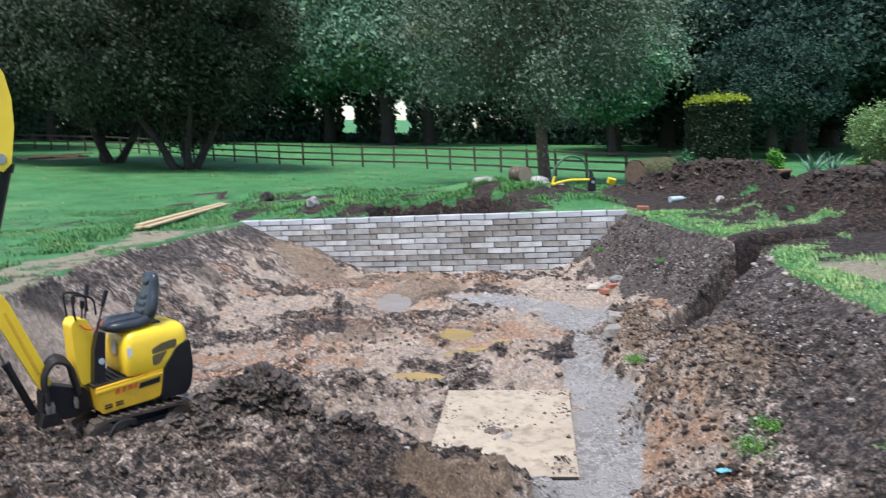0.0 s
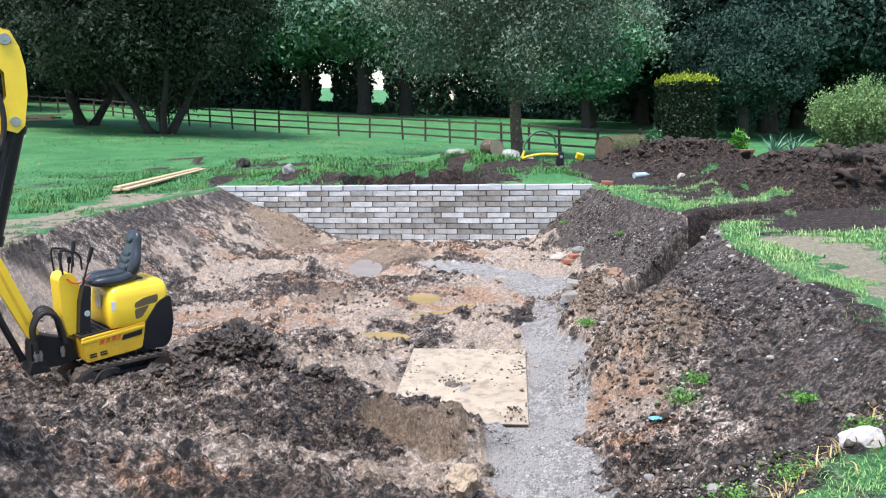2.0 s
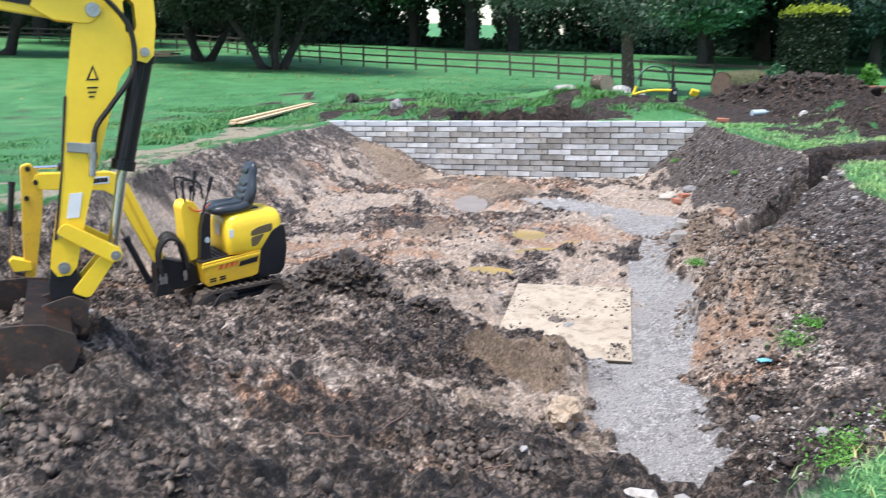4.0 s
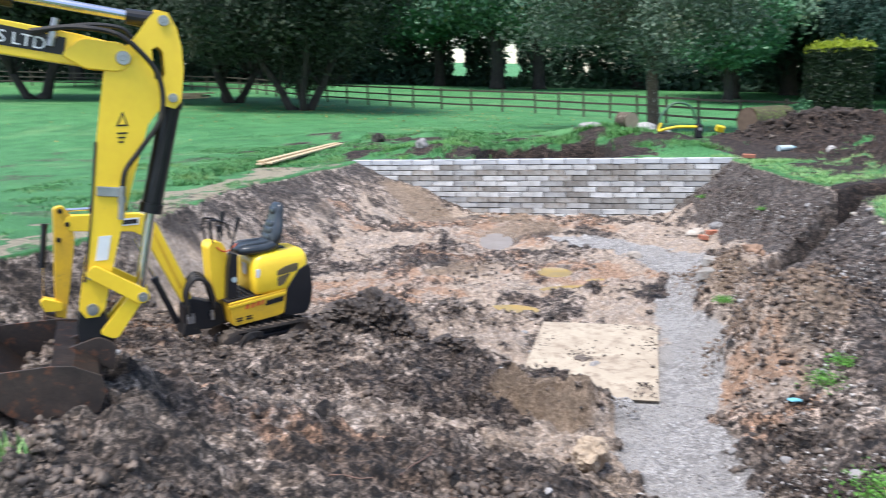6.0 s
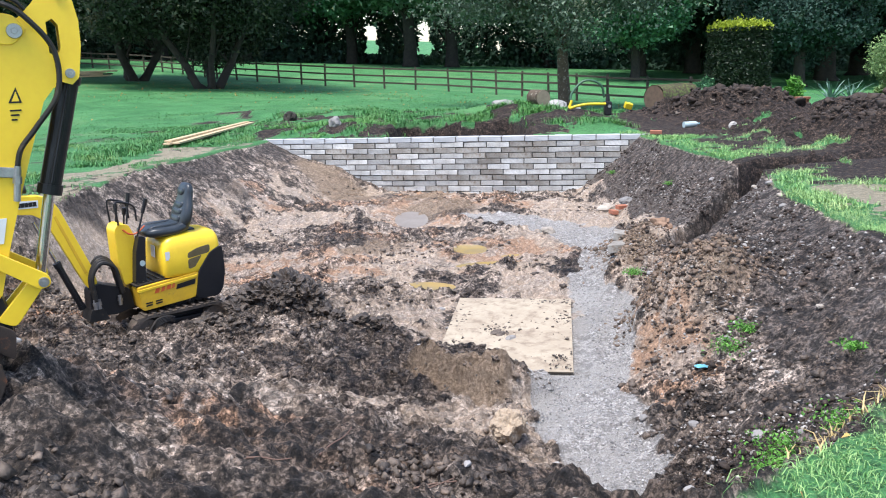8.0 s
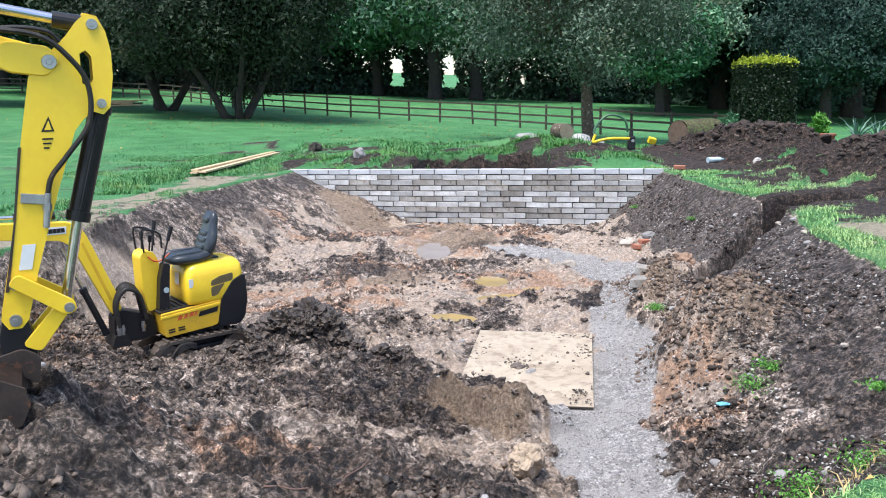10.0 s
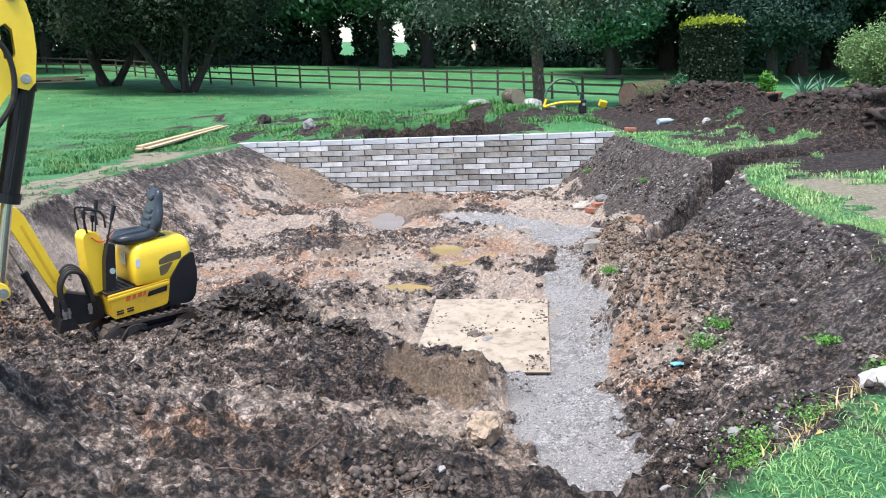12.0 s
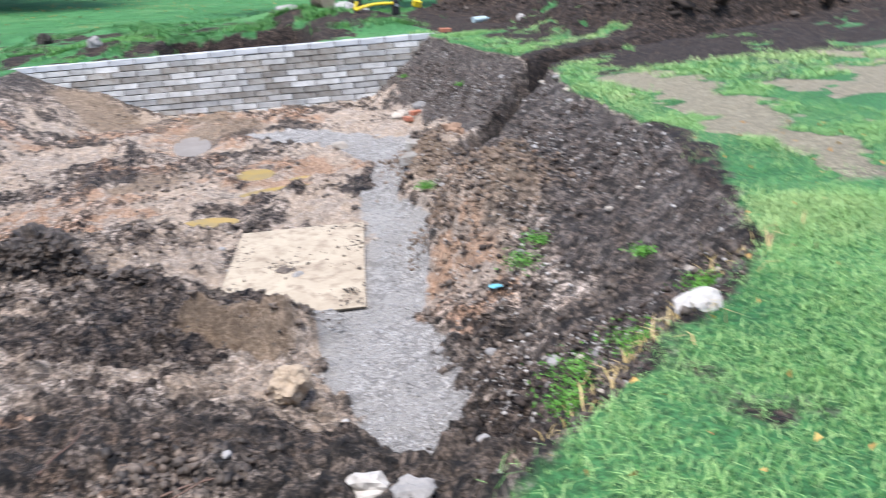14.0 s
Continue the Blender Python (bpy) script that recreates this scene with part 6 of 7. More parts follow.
for px, py, rx, ry, turn in PUDDLES:
    bm = bmesh.new()
    ring = []
    for i in range(40):
        a = 2 * math.pi * i / 40
        k = 1.0 + 0.5 * noise.noise(Vector((math.cos(a) * 1.6 + px * 3, math.sin(a) * 1.6 + py * 3, 3))) + 0.3 * noise.noise(Vector((math.cos(a) * 5 + px, math.sin(a) * 5 + py, 7)))
        ring.append(bm.verts.new((rx * k * math.cos(a), ry * k * math.sin(a), 0)))
    bm.faces.new(ring)
    r = bmesh.ops.extrude_face_region(bm, geom=list(bm.faces))
    bmesh.ops.translate(bm, vec=(0, 0, -0.02), verts=[v for v in r["geom"] if isinstance(v, bmesh.types.BMVert)])
    bmesh.ops.recalc_face_normals(bm, faces=bm.faces)
    grey = py > 13
    ob = part("puddle", bm, SKYWATER if grey else WATER)
    ob.matrix_basis = pose(px, py, FLOOR - 0.008, 0, 0, math.degrees(turn))
    tagged(ob, "puddle near the wall's foot, coloured pale grey as if reflecting sky" if grey else "shallow puddle of ochre muddy water", "puddle", "puddles on the pond floor")


CLAYLUMP = surface("orange_clay", (0.20, 0.12, 0.075), (0.32, 0.20, 0.13), 6, 0.8, (0.14, 0.09, 0.06), relief=0.6)


def stone(x, y, size, mat, label, seed, sink=0.3, name="stone", category="stone", group="", sub=3, rough=0.35, crumbs=0.0):
    bm = bmesh.new()
    lump(bm, (0, 0, 0), size, seed, sub, rough)
    if crumbs:
        for v in bm.verts:
            q = v.co / max(size)
            v.co *= 1 + crumbs * (0.6 - abs(noise.noise(q * 4.0 + Vector((seed, 0, 0)))) * 2.2) + crumbs * 0.8 * abs(noise.noise(q * 9.0 + Vector((0, seed, 0))))
    ob = part(name, bm, mat)
    ob.matrix_basis = pose(x, y, height_at(x, y) + size[2] * (1 - 2 * sink), random.uniform(-12, 12), random.uniform(-12, 12), random.uniform(0, 360))
    return tagged(ob, label, category, group)


stone(0.22, 5.40, (0.12, 0.11, 0.11), TANSTONE, "tan rough stone beside the gravel", 3, -0.1, sub=5, crumbs=0.09)
stone(2.0, 3.66, (0.10, 0.075, 0.055), FLINT, "large white stone in the grass edge", 4)
stone(0.55, 3.9, (0.14, 0.07, 0.06), FLINT, "white broken stone on the near mud", 5, rough=0.6)
stone(0.72, 3.62, (0.085, 0.07, 0.04), GREYSTONE, "grey slab of broken stone", 6, rough=0.5)
stone(0.34, 7.62, (0.07, 0.05, 0.05), GREYSTONE, "small grey stone on the plywood", 7)
stone(0.22, 7.80, (0.08, 0.10, 0.05), CLOD, "clod of mud on the plywood", 8, name="mud_clod", category="clod", rough=0.6)
stone(2.25, 14.0, (0.14, 0.10, 0.09), STONE, "pale stone in the rubble at the toe of the bank", 9)
stone(2.55, 13.8, (0.12, 0.10, 0.08), GREYSTONE, "grey stone in the rubble", 10)
stone(2.36, 10.35, (0.12, 0.10, 0.10), CLAYLUMP, "orange-brown lump of clay on the bank", 11, rough=0.6, name="clay_lump", category="clod")
stone(1.15, 12.6, (0.12, 0.10, 0.07), STONE, "tan stone on the pond floor", 13)
stone(2.6, 20.9, (0.16, 0.14, 0.13), GREYSTONE, "grey boulder in the grass behind the wall", 14)
stone(2.15, 22.0, (0.5, 0.3, 0.22), GREYSTONE, "dark mossy boulder at the foot of the tree", 15)
stone(0.9, 23.0, (0.3, 0.25, 0.18), GREYSTONE, "grey boulder by the grass mound", 16)
stone(-4.6, 21.5, (0.2, 0.15, 0.17), BARK, "dark round lump on the lawn's edge", 17)
stone(-2.95, 18.4, (0.13, 0.12, 0.13), GREYSTONE, "grey-brown stone behind the wall", 18)
stone(8.6, 12.9, (0.28, 0.22, 0.18), GREYSTONE, "pale brown boulder on the soil heap", 19, sink=0.1)
stone(5.05, 16.4, (0.09, 0.07, 0.08), FLINT, "white stone on the bare soil", 20)
for k, (x, y, r, h) in enumerate(((-1.95, 8.62, 0.26, 0.17), (-2.22, 8.45, 0.22, 0.13), (-1.76, 8.50, 0.20, 0.14), (-2.05, 8.36, 0.16, 0.14), (-1.62, 8.36, 0.12, 0.09), (-2.45, 8.28, 0.12, 0.08), (-1.40, 8.15, 0.10, 0.06), (-1.15, 7.95, 0.11, 0.06), (-2.68, 8.02, 0.10, 0.07), (-0.92, 7.72, 0.09, 0.05))):
    stone(x, y, (r, r * 0.8, h), DARKMUD, "big wet dark clod of dug mud", 120 + k, 0.2, name="mud_lump", category="clod", group="clods beside the excavator", sub=5 if h > 0.12 else 4, rough=0.5, crumbs=0.24)
for k in range(26):
    a, b = random.uniform(0, 1), random.uniform(0, 1)
    y = 3.6 + 8.5 * a
    x = along(y, TOE_R) + (0.1 + 0.85 * b) * (along(y, RIM_R) - along(y, TOE_R))
    s = random.uniform(0.018, 0.04)
    stone(float(x), y, (s * 1.3, s, s * 0.7), random.choice((STONE, GREYSTONE, GREYSTONE, GREYSTONE)), "small stone lying on the soil bank", 30 + k, 0.3, group="stones on the bank", sub=2)
for k in range(16):
    x, y = random.uniform(-3.8, 1.4), random.uniform(3.6, 9.5)
    s = random.uniform(0.018, 0.04)
    stone(x, y, (s * 1.3, s, s * 0.7), random.choice((STONE, GREYSTONE, FLINT)), "small stone pressed into the mud", 70 + k, 0.35, group="stones in the mud", sub=2)

# broken blocks beside the gravel and bricks
for x, y, rz, tip in ((1.93, 10.75, 80, 10), (1.80, 10.15, 70, -6)):
    bm = bmesh.new()
    box(bm, (0.40, 0.2, 0.10), None, 0.008)
    ob = part("concrete_block", bm, STAINED)
    ob.matrix_basis = pose(x, y, height_at(x, y) + 0.06, tip, 4, rz)
    tagged(ob, "loose grey concrete block beside the gravel", "block", "loose blocks")
for x, y, rz in ((2.45, 13.6, 30), (2.30, 13.55, 100), (3.5, 16.05, -8)):
    bm = bmesh.new()
    box(bm, (0.215, 0.10, 0.065), None, 0.006)
    ob = part("brick", bm, BRICKRED)
    ob.matrix_basis = pose(x, y, (height_at(x, y) if y < 15.9 else 0.0) + 0.04, 4, 3, rz)
    tagged(ob, "loose red brick on the soil", "brick", "loose bricks")

# plastic bits
bm = bmesh.new()
lump(bm, (0, 0, 0), (0.05, 0.03, 0.012), 3, 2, 0.6)
ob = part("plastic_scrap", bm, PLASTIC)
ob.matrix_basis = pose(1.72, 6.05, height_at(1.72, 6.05) + 0.012)
tagged(ob, "scrap of pale blue plastic in the soil", "litter")
bottle = thing("plastic_bottle", pose(4.45, 17.2, height_at(4.45, 17.2) + 0.06, 0, 90, 20), "crushed pale plastic bottle on the soil", "bottle")
bm = bmesh.new()
rod(bm, (0, 0, -0.17), (0, 0, 0.10), 0.06, 0.055, 14)
rod(bm, (0, 0, 0.10), (0, 0, 0.17), 0.055, 0.02, 14)
part("bottle_body", bm, PALEPLASTIC, bottle)
bm = bmesh.new()
rod(bm, (0, 0, 0.17), (0, 0, 0.20), 0.02, None, 12)
part("cap", bm, PLASTIC, bottle)

# sawn logs
def log(name, x, y, z, turn, length, r, label, bark, seed, cut):
    ob = thing(name, pose(x, y, z, 0, 0, turn), label, "log")
    bm = bmesh.new()
    n, seg = 9, 20
    rings = []
    for i in range(n):
        u = -length / 2 + length * i / (n - 1)
        ring = []
        for j in range(seg):
            a = 2 * math.pi * j / seg
            k = r * (1 + 0.10 * noise.noise(Vector((u * 1.5, math.cos(a) * 2, math.sin(a) * 2 + seed))))
            ring.append(bm.verts.new((u, k * math.cos(a), r + k * math.sin(a))))
        rings.append(ring)
    for p0, p1 in zip(rings, rings[1:]):
        for j in range(seg):
            bm.faces.new((p0[j], p0[(j + 1) % seg], p1[(j + 1) % seg], p1[j]))
    part("bark", bm, bark, ob, smooth=True)
    for u in (-length / 2, length / 2):
        bm = bmesh.new()
        rod(bm, (u - 0.01, 0, r), (u + 0.01, 0, r), r * 0.96, None, 20)
        part("sawn_end", bm, cut, ob, "sawn end")
    return ob


log("fallen_log", 6.1, 26.0, height_at(6.1, 26.0) - 0.05, 32, 1.45, 0.42, "thick mossy log lying on the grass", MOSSY, 1, BRANCHWOOD)
log("sawn_log", 1.65, 20.6, height_at(1.65, 20.6), -60, 0.42, 0.20, "short pale sawn log behind the wall", BARK_PALE, 2, CUTWOOD)

# pump hose behind the wall
hose = thing("pump_hose", pose(2.2, 18.6, height_at(2.2, 18.6)), "yellow and dark green pump hose looped on the grass", "hose")
bm = bmesh.new()
tube(bm, arc_points([(0.0, 0, 0.12), (0.02, 0.05, 0.36), (0.25, 0.1, 0.60), (0.48, 0.12, 0.62), (0.68, 0.15, 0.50), (0.75, 0.2, 0.25)], 7), 0.026, 8)
part("hose_loop", bm, HOSE_G, hose, "dark green loop of hose")
bm = bmesh.new()
tube(bm, arc_points([(0.02, 0.0, 0.22), (-0.03, -0.02, 0.06), (0.1, -0.06, 0.09), (0.35, -0.08, 0.13), (0.75, -0.05, 0.12)], 7), 0.030, 8)
part("hose_end", bm, HOSE_Y, hose, "yellow length of hose")
pump = thing("water_pump", pose(3.02, 18.75, height_at(3.02, 18.75)), "small dark water pump by the hose", "pump")
bm = bmesh.new()
box(bm, (0.16, 0.2, 0.30), pose(0, 0, 0.17), 0.03)
rod(bm, (0, 0, 0.3), (0, 0, 0.46), 0.05, 0.04, 12)
part("body", bm, BLACK, pump)
bm = bmesh.new()
rod(bm, (0.02, -0.12, 0.22), (0.02, -0.02, 0.22), 0.035, None, 12)
part("outlet", bm, STEEL, pump)
bm = bmesh.new()
box(bm, (0.18, 0.12, 0.14), pose(0.62, 0.25, 0.14, 20, 15, 10), 0.02)
ob = part("yellow_can", bm, HOSE_Y)
ob.matrix_basis = pose(3.05, 19.6, height_at(3.67, 19.85))
tagged(ob, "tipped yellow plastic can on the soil", "can")

# timber stack by the far fence
rngs = random.Random(9)
for k in range(7):
    bm = bmesh.new()
    box(bm, (rngs.uniform(2.6, 3.8), 0.16, 0.09), None, 0.01)
    ob = part("timber", bm, rngs.choice((FENCE, PLANK, FENCE)))
    x, y = -23.2 + rngs.uniform(-0.5, 0.5), 50.5 + rngs.uniform(-0.4, 0.4)
    ob.matrix_basis = pose(x, y, height_at(x, y) + 0.06 + 0.085 * (k // 2), 0, 0, rngs.uniform(-14, 14))
    tagged(ob, "weathered length of timber on the lawn's stack", "timber", "stacked timber")

# plant pot
bm = bmesh.new()
rod(bm, (0, 0, 0), (0, 0, 0.3), 0.14, 0.19, 18)
rod(bm, (0, 0, 0.26), (0, 0, 0.31), 0.21, 0.21, 18)
ob = part("plant_pot", bm, TERRACOTTA)
ob.matrix_basis = pose(8.7, 22.6, height_at(8.7, 22.6))
tagged(ob, "terracotta plant pot on the grass", "pot")

# sticks on the near mud
for k, (x, y, turn, ln) in enumerate(((-0.35, 3.75, 25, 0.55), (-0.15, 3.95, 10, 0.35), (-0.75, 4.2, 60, 0.3), (-1.0, 3.7, -20, 0.25))):
    bm = bmesh.new()
    tube(bm, arc_points([(-ln / 2, 0, 0), (-ln / 6, 0.008, 0.012), (ln / 5, 0.002, 0.016), (ln / 2, 0.016, 0.03)], 4), [0.0065 - 0.0003 * i for i in range(13)], 6)
    ob = part("stick", bm, BRANCHWOOD)
    ob.matrix_basis = pose(x, y, height_at(x, y) + 0.015, 0, 0, turn)
    tagged(ob, "reddish stick lying on the mud", "stick", "sticks on the mud")


# ---- loose matter: clods, pebbles, gravel, grass ----
def ico_forms(count, sub, rough, seed):
    out = []
    for k in range(count):
        bm = bmesh.new()
        lump(bm, (0, 0, 0), (1, 1, 0.75), seed + k * 1.7, sub, rough)
        v = np.array([tuple(q.co) for q in bm.verts])
        bm.verts.index_update()
        f = np.array([[q.index for q in g.verts] for g in bm.faces])
        bm.free()
        out.append((v, f))
    return out


def scatter(name, label, category, x, y, size, forms, mat, rng, sink=0.25, smooth=False, lift=0.0):
    z = ground_height(x, y) + lift
    pick = rng.integers(0, len(forms), len(x))
    vs, fs, base = [], [], 0
    for k, (v, f) in enumerate(forms):
        sel = np.nonzero(pick == k)[0]
        if not len(sel):
            continue
        a = rng.uniform(0, 2 * np.pi, len(sel))
        c, s = np.cos(a)[:, None], np.sin(a)[:, None]
        sz = size[sel][:, None]
        st = rng.uniform(0.75, 1.3, (len(sel), 1))
        p = np.stack([(v[:, 0] * c * st - v[:, 1] * s) * sz + x[sel][:, None], (v[:, 0] * s * st + v[:, 1] * c) * sz + y[sel][:, None], v[:, 2] * sz + z[sel][:, None] + sz * (0.75 - 1.5 * sink)], -1)
        vs.append(p.reshape(-1, 3))
        fs.append((f[None] + (base + np.arange(len(sel))[:, None, None] * len(v))).reshape(-1, f.shape[1]))
        base += len(sel) * len(v)
    ob = new(name, sheet_mesh(name, np.concatenate(vs), np.concatenate(fs), mat, smooth))
    return tagged(ob, label, category, kind="stuff")


rng = np.random.default_rng(101)
clods, nuggets = ico_forms(14, 2, 1.5, 1), ico_forms(14, 1, 1.3, 40)


def spread(n, x0, x1, y0, y1, density, rng):
    """Places in a rectangle, kept by a density from 0 to 1."""
    x, y = rng.uniform(x0, x1, n), rng.uniform(y0, y1, n)
    keep = rng.uniform(size=n) < density(x, y)
    return x[keep], y[keep]


def floor_density(x, y):
    s = np.maximum(pit_share(x, y), near_mud(x, y))
    board_free = 1 - (np.abs(x - 0.34) < 0.75) * (np.abs(y - 7.86) < 1.15)
    return step(0.5, 0.9, s) * (1 - gravel_share(x, y)) * board_free * np.clip(0.15 + 1.8 * fbm(x, y, 0.9, 3, 80), 0, 1)


x, y = spread(5500, -5.5, 2.6, 3.0, 9.6, floor_density, rng)
size = 0.008 + 0.028 * rng.uniform(size=len(x)) ** 4
scatter("mud_clods", "scattered clods of wet brown mud", "mud", x, y, size, clods, CLOD, rng, 0.4)
x, y = spread(80000, -5.5, 2.6, 2.6, 9.2, lambda x, y: floor_density(x, y) * (0.12 + 0.88 * crumbly(x, y)), rng)
size = 0.006 + 0.026 * rng.uniform(size=len(x)) ** 3.2
jagged = ico_forms(16, 1, 1.7, 300)
scatter("mud_crumbs", "crumbled dark wet mud on the near bank", "mud", x, y, size, jagged, CLOD, rng, 0.5)
x, y = spread(6000, -5.0, 2.8, 9.0, 17.0, floor_density, rng)
size = 0.010 + 0.022 * rng.uniform(size=len(x)) ** 3
scatter("mud_clods", "scattered clods of wet brown mud", "mud", x, y, size, nuggets, CLOD, rng)


# mud trodden onto the board, thickest along its left and far edges
u, v = rng.uniform(-0.6, 0.6, 5200), rng.uniform(-1.05, 1.05, 5200)
keep = rng.uniform(size=5200) < np.clip(0.02 + 0.9 * step(-0.42, -0.6, u + 0.5 * fbm(u, v, 0.3, 3, 97)) + 0.8 * step(0.85, 1.05, v + 0.4 * fbm(u, v, 0.3, 3, 98)) + 0.35 * step(0.45, 0.6, u + 0.4 * fbm(u, v, 0.3, 3, 99)) + heap(u, v, -0.12, 0.0, 0.13, 0.16, 0.9), 0, 1)
c, sn = math.cos(radians(-6)), math.sin(radians(-6))
x, y = 0.34 + u[keep] * c - v[keep] * sn, 7.86 + u[keep] * sn + v[keep] * c
scatter("board_mud", "crumbs of mud trodden onto the plywood", "mud", x, y, 0.003 + 0.013 * rng.uniform(size=len(x)) ** 3, nuggets, CLOD, rng, 0.35, lift=0.046)


def bank_density(x, y):
    s = pit_share(x, y)
    return step(0.01, 0.1, s) * step(0.98, 0.85, s) * (x > 0.9) * np.clip(0.45 + 1.5 * fbm(x, y, 0.7, 3, 81), 0, 1)


x, y = spread(26000, 0.9, 4.0, 2.9, 16.5, bank_density, rng)
size = 0.006 + 0.014 * rng.uniform(size=len(x)) ** 3.5
half = rng.uniform(size=len(x)) < 0.6
scatter("bank_pebbles", "small stones in the dark soil bank", "pebbles", x[half], y[half], size[half] * 0.85, nuggets, BANKSTONE, rng, 0.4)
scatter("bank_clods", "crumbs of dark soil on the bank", "soil", x[~half], y[~half], size[~half] * 1.4, nuggets, DARKCLOD, rng)
x, y = spread(14000, 1.2, 2.9, 6.3, 11.4, lambda x, y: np.clip(heap(x, y, 2.02, 7.45, 0.5, 0.62, 1.4, 0.0, 1.6) + heap(x, y, 1.98, 10.2, 0.32, 1.2, 0.8), 0, 1), rng)
scatter("heap_clods", "crumbled heap of brown clay clods", "mud", x, y, 0.008 + 0.024 * rng.uniform(size=len(x)) ** 3.5, jagged, BROWNCLOD, rng, 0.35)
x, y = spread(900, 1.7, 2.6, 7.3, 8.3, lambda x, y: heap(x, y, 2.18, 7.85, 0.28, 0.25, 1.0), rng)
scatter("clay_clods", "orange-brown clay crumbs on top of the heap", "mud", x, y, 0.008 + 0.026 * rng.uniform(size=len(x)) ** 3, jagged, CLAYLUMP, rng, 0.3)
x, y = spread(2600, -2.9, 0.6, 5.8, 9.0, lambda x, y: np.clip(heap(x, y, -2.05, 8.55, 0.45, 0.35, 1.0) + heap(x, y, -1.4, 7.8, 0.8, 0.3, 0.5) + heap(x, y, -0.05, 6.6, 0.6, 0.35, 0.7), 0, 1), rng)
scatter("heap_clods", "heaped clods of dark wet mud", "mud", x, y, 0.010 + 0.026 * rng.uniform(size=len(x)) ** 3, clods, CLOD, rng)
x, y = spread(15000, 3.5, 14, 10.5, 21.0, lambda x, y: np.clip(step(0.08, 0.35, soil_heaps(x, y)), 0, 1) * 0.9, rng)
scatter("soil_clods", "clods on the dark soil heaps", "soil", x, y, 0.015 + 0.05 * rng.uniform(size=len(x)) ** 2.5, nuggets, DARKCLOD, rng, 0.4)
x, y = spread(1500, 3.8, 14, 10.8, 20.6, lambda x, y: step(0.06, 0.3, soil_heaps(x, y)) * np.clip(0.5 + 1.6 * fbm(x, y, 1.2, 3, 83), 0, 1), rng)
scatter("soil_clods", "large broken clods on the dark soil heaps", "soil", x, y, 0.04 + 0.10 * rng.uniform(size=len(x)) ** 2.5, clods, DARKCLOD, rng, 0.35)
x, y = spread(160, 3.8, 14, 10.8, 20.6, lambda x, y: step(0.02, 0.3, soil_heaps(x, y)), rng)
scatter("clay_clods", "paler brown clay clods turned up on the heaps", "soil", x, y, 0.03 + 0.06 * rng.uniform(size=len(x)) ** 2, clods, CLOD, rng, 0.4)
x, y = spread(24000, -0.2, 2.4, 4.4, 14.6, lambda x, y: gravel_share(x, y) * np.where(y < 9.5, 1.0, 0.4) * (1 - (np.abs(x - 0.34) < 0.76) * (np.abs(y - 7.86) < 1.14)), rng)
scatter("gravel", "wet grey gravel drain path", "gravel", x, y, 0.005 + 0.006 * rng.uniform(size=len(x)), ico_forms(5, 1, 0.4, 70), PEBBLE, rng, 0.3)


def blades(name, label, x, y, length, mat, rng, width=0.006, flop=0.45):
    """Curved grass blades of two faces."""
    z = ground_height(x, y)
    n = len(x)
    a = rng.uniform(0, 2 * np.pi, n)
    d = np.stack([np.cos(a), np.sin(a), np.zeros(n)], -1)
    s = np.stack([-np.sin(a), np.cos(a), np.zeros(n)], -1)
    ln = (length * rng.uniform(0.5, 1.3, n))[:, None]
    f = (flop * rng.uniform(0.2, 1.6, n))[:, None]
    w = width * rng.uniform(0.7, 1.4, (n, 1))
    base = np.stack([x, y, z - 0.01], -1)
    up = np.array([0, 0, 1.0])
    mid = base + up * ln * 0.6 + d * ln * f * 0.35
    tip = base + up * ln * (1.0 - 0.35 * f) + d * ln * f
    verts = np.stack([base - s * w, base + s * w, mid + s * w * 0.8, mid - s * w * 0.8, tip], 1).reshape(-1, 3)
    i = np.arange(n)[:, None] * 5
    quads = (i + np.array([[0, 1, 2, 3]])).reshape(-1, 4)
    tips = (i + np.array([[3, 2, 4, 4]])).reshape(-1, 4)
    tri = np.concatenate([quads[:, [0, 1, 2]], quads[:, [0, 2, 3]], tips[:, :3]])
    ob = new(name, sheet_mesh(name, verts, tri, mat))
    return tagged(ob, label, "grass", kind="stuff")


def grass_only(x, y):
    return grass_share(x, y)[0]


x, y = spread(220000, 0.8, 5.0, 2.2, 8.0, lambda x, y: grass_only(x, y) * np.clip(0.55 + 1.4 * fbm(x, y, 0.6, 3, 90), 0.12, 1), rng)
blades("bank_grass", "lush green grass along the bank's edge", x, y, 0.050 + 0.05 * fbm(x, y, 0.6, 3, 91), BLADE, rng, 0.0018, 1.2)
x, y = spread(2600, 1.2, 3.0, 3.2, 5.0, lambda x, y: heap(x, y, 1.75, 3.75, 0.25, 0.25, 0.9) + heap(x, y, 2.5, 4.3, 0.15, 0.2, 0.6), rng)
blades("dry_grass", "tuft of straw-coloured dead grass", x, y, np.full(len(x), 0.10), STRAW, rng, 0.004, 0.9)
x, y = spread(75000, 2.9, 7.0, 8.0, 16.6, lambda x, y: grass_only(x, y) * np.clip(0.75 + 1.2 * fbm(x, y, 0.5, 3, 92), 0, 1), rng)
blades("bank_grass", "rough green grass beside the dark soil", x, y, np.full(len(x), 0.065), BLADE, rng, 0.004, 1.0)
x, y = spread(110000, -9.5, -4.6, 7.5, 22.0, lambda x, y: grass_only(x, y) * np.clip(0.18 + 1.6 * fbm(x, y, 0.8, 3, 93) + heap(x, y, -6.7, 17.0, 0.7, 4.0, 0.9), 0, 1), rng)
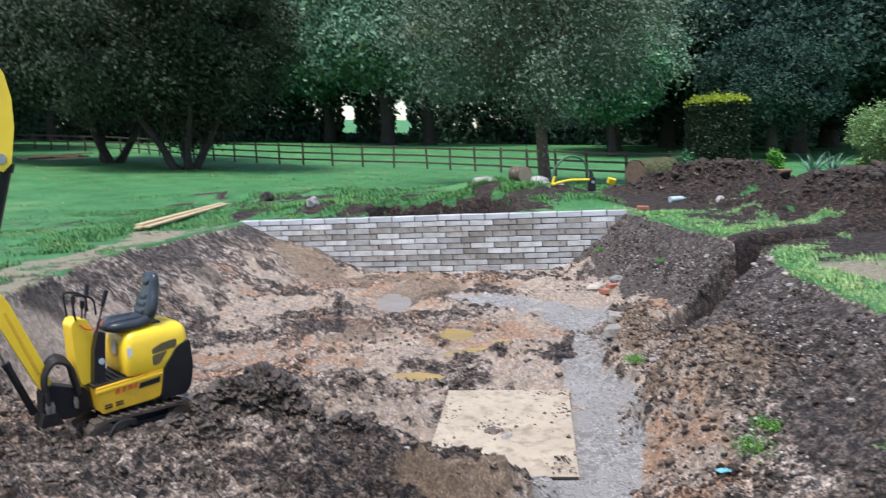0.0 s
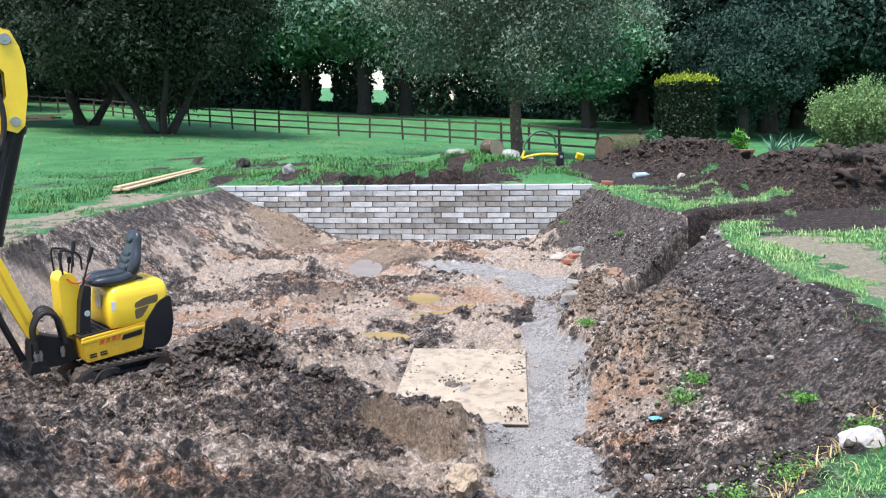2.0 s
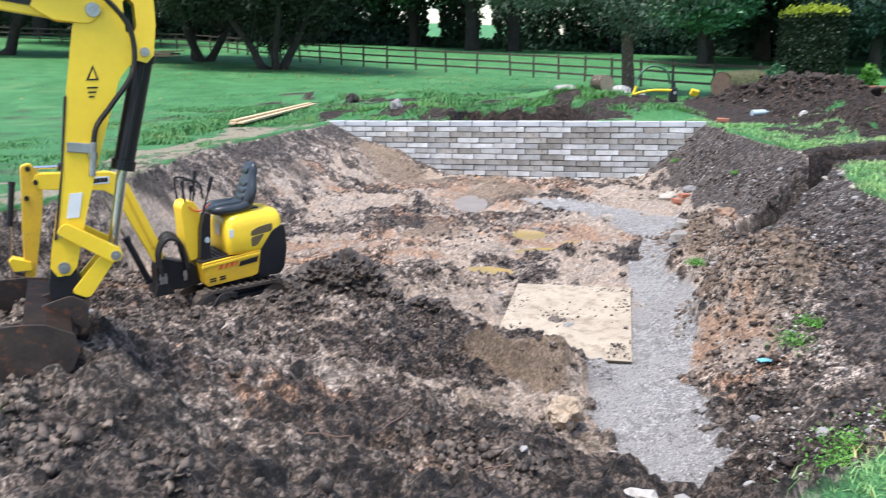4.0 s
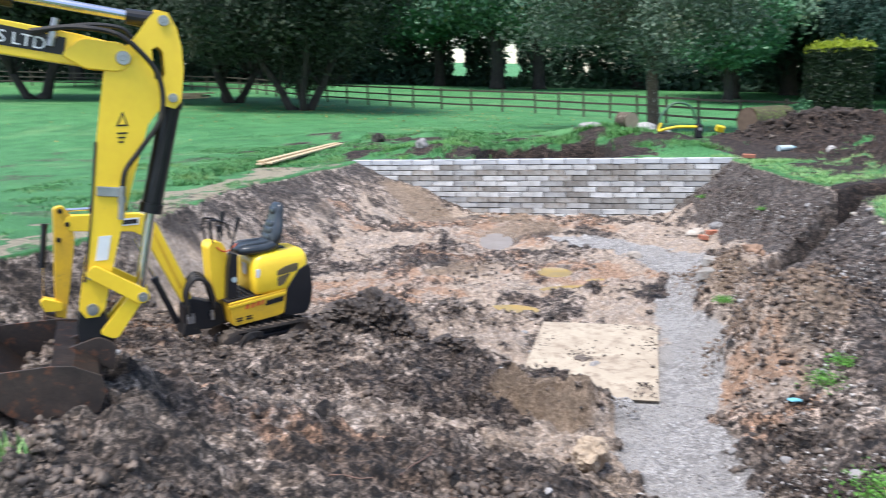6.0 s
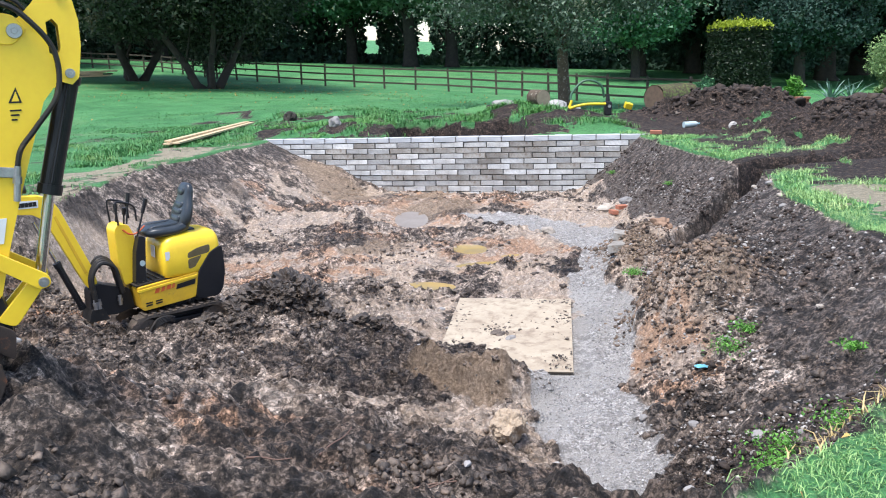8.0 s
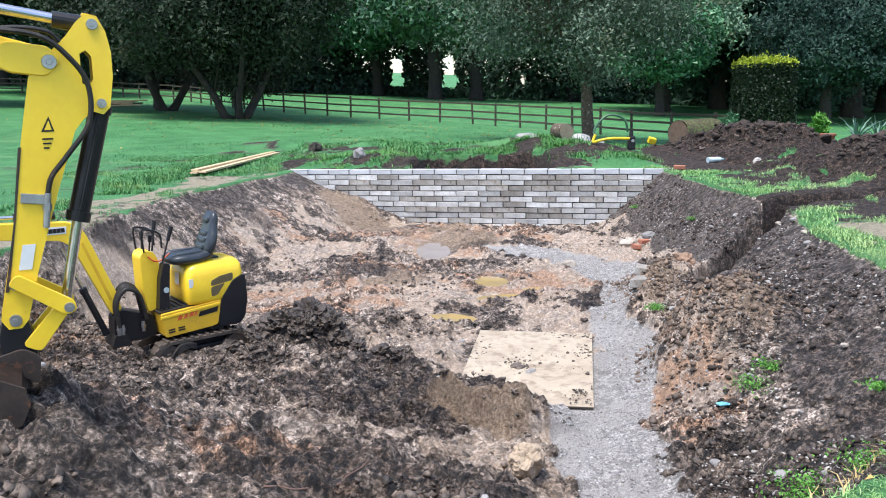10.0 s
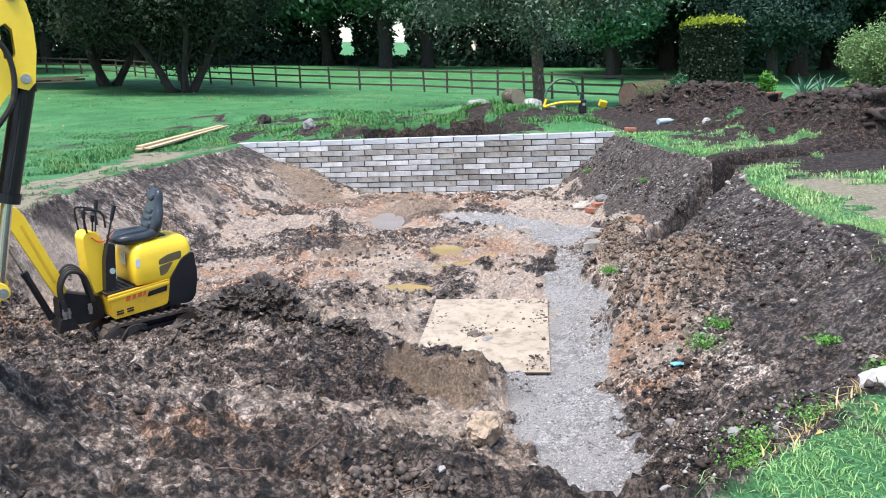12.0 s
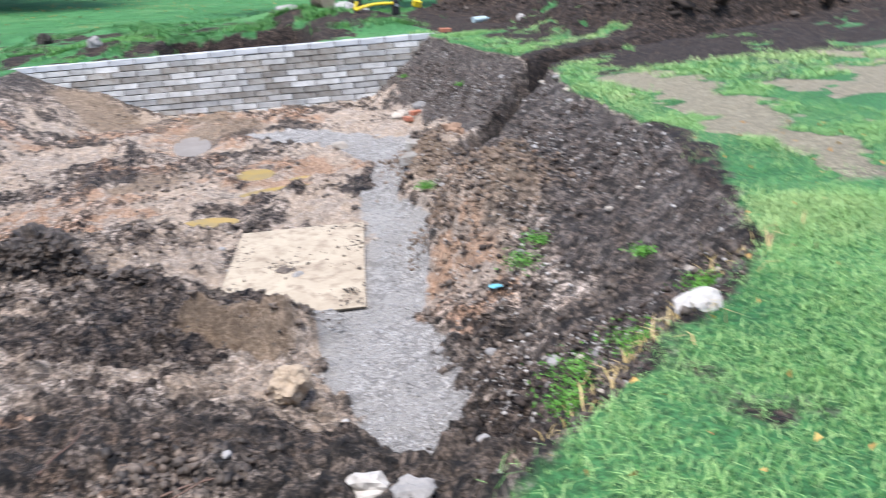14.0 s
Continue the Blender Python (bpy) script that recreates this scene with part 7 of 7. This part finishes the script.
blades("lawn_edge_grass", "long green grass along the lawn's edge", x, y, 0.055 + 0.11 * heap(x, y, -6.7, 17.0, 0.7, 5.0, 1.0), BLADE_FAR, rng, 0.006, 1.0)
x, y = spread(130000, -5.5, 8.0, 17.0, 24.0, lambda x, y: grass_only(x, y) * np.clip(0.25 + 2.0 * fbm(x, y, 1.0, 3, 94), 0, 1), rng)
blades("mound_grass", "tussocky grass behind the wall", x, y, 0.115 + 0.15 * fbm(x, y, 1.0, 3, 95) + heap(x, y, 1.9, 19.2, 0.9, 1.2, 0.10), BLADE_FAR, rng, 0.006, 1.0)
x, y = spread(52000, -4.6, 3.2, 17.0, 21.0, lambda x, y: grass_only(x, y) * np.clip(heap(x, y, 2.0, 18.9, 0.9, 1.2, 1.2) + heap(x, y, 0.9, 20.6, 0.8, 0.7, 1.0) + heap(x, y, -2.4, 19.2, 0.8, 1.0, 0.6) + heap(x, y, -3.8, 18.6, 0.6, 0.7, 0.6) + 1.2 * fbm(x, y, 0.5, 3, 100) - 0.1, 0, 1), rng)
blades("tussock_grass", "lush green tussocks spilling over the soil behind the wall", x, y, 0.13 + 0.14 * fbm(x, y, 0.5, 2, 104), TUSSOCK, rng, 0.006, 1.6)
x, y = spread(9000, -3.3, -1.8, 2.2, 3.4, lambda x, y: grass_only(x, y), rng)
blades("bank_grass", "patch of green grass on the near bank", x, y, np.full(len(x), 0.11), BLADE, rng)
x, y = spread(40000, -14.0, 9.0, 20.0, 40.0, lambda x, y: grass_only(x, y) * np.clip(0.35 + 1.3 * fbm(x, y, 2.0, 3, 96), 0, 1), rng)
blades("lawn_grass", "short green lawn grass", x, y, np.full(len(x), 0.04), BLADE_FAR, rng, 0.010, 0.9)


def weed(x, y, size, seed):
    rng = np.random.default_rng(seed)
    ob = thing("weed", pose(x, y, height_at(x, y)), "small bright green weed growing on the soil", "weed", "weeds on the bank")
    n = int(420 * size / 0.12)
    at = rng.normal(size=(n, 3)) * np.array([size, size, size * 0.45]) * 0.6
    at[:, 2] = np.abs(at[:, 2]) + 0.015
    f = new("leaves", leaf_mesh("leaves", at, 0.013, rng, WEED, 0.0, 1.6))
    f.parent = ob
    bm = bmesh.new()
    for k in range(6):
        a = k * 1.05
        tube(bm, [(0, 0, -0.01), (0.5 * size * math.cos(a), 0.5 * size * math.sin(a), size * 0.4)], [0.004, 0.002], 4)
    part("stem", bm, WEED, ob)


for k, (x, y, s) in enumerate(((1.72, 8.75, 0.09), (1.98, 6.15, 0.15), (2.12, 6.3, 0.09), (2.42, 5.15, 0.07), (1.72, 4.35, 0.15), (1.95, 4.15, 0.14), (2.3, 4.15, 0.1), (2.55, 7.8, 0.05), (2.6, 15.5, 0.08), (3.0, 12.8, 0.06), (1.55, 4.0, 0.12))):
    weed(x, y, s, 200 + k)
x, y = spread(140, 1.0, 4.5, 2.4, 6.5, lambda x, y: 1 - step(0.0, 0.1, pit_share(x, y)), rng)
z = ground_height(x, y) + 0.05
ob = new("fallen_leaves", leaf_mesh("fallen_leaves", np.stack([x, y, z], -1), 0.022, rng, FALLEN, 0.0, 1.3))
tagged(ob, "scattered yellow-brown fallen leaves in the grass", "leaves", kind="stuff")
x, y = spread(1600, -20, 8, 24, 50, lambda x, y: np.clip(heap(x, y, -11, 38, 9, 8, 1.0) + heap(x, y, 3, 30, 4, 4, 0.5), 0, 1), rng)
z = ground_height(x, y) + 0.02
ob = new("lawn_leaves", leaf_mesh("lawn_leaves", np.stack([x, y, z], -1), 0.055, rng, FALLEN, 0.0, 1.3))
tagged(ob, "yellow leaves fallen on the lawn under the trees", "leaves", kind="stuff")
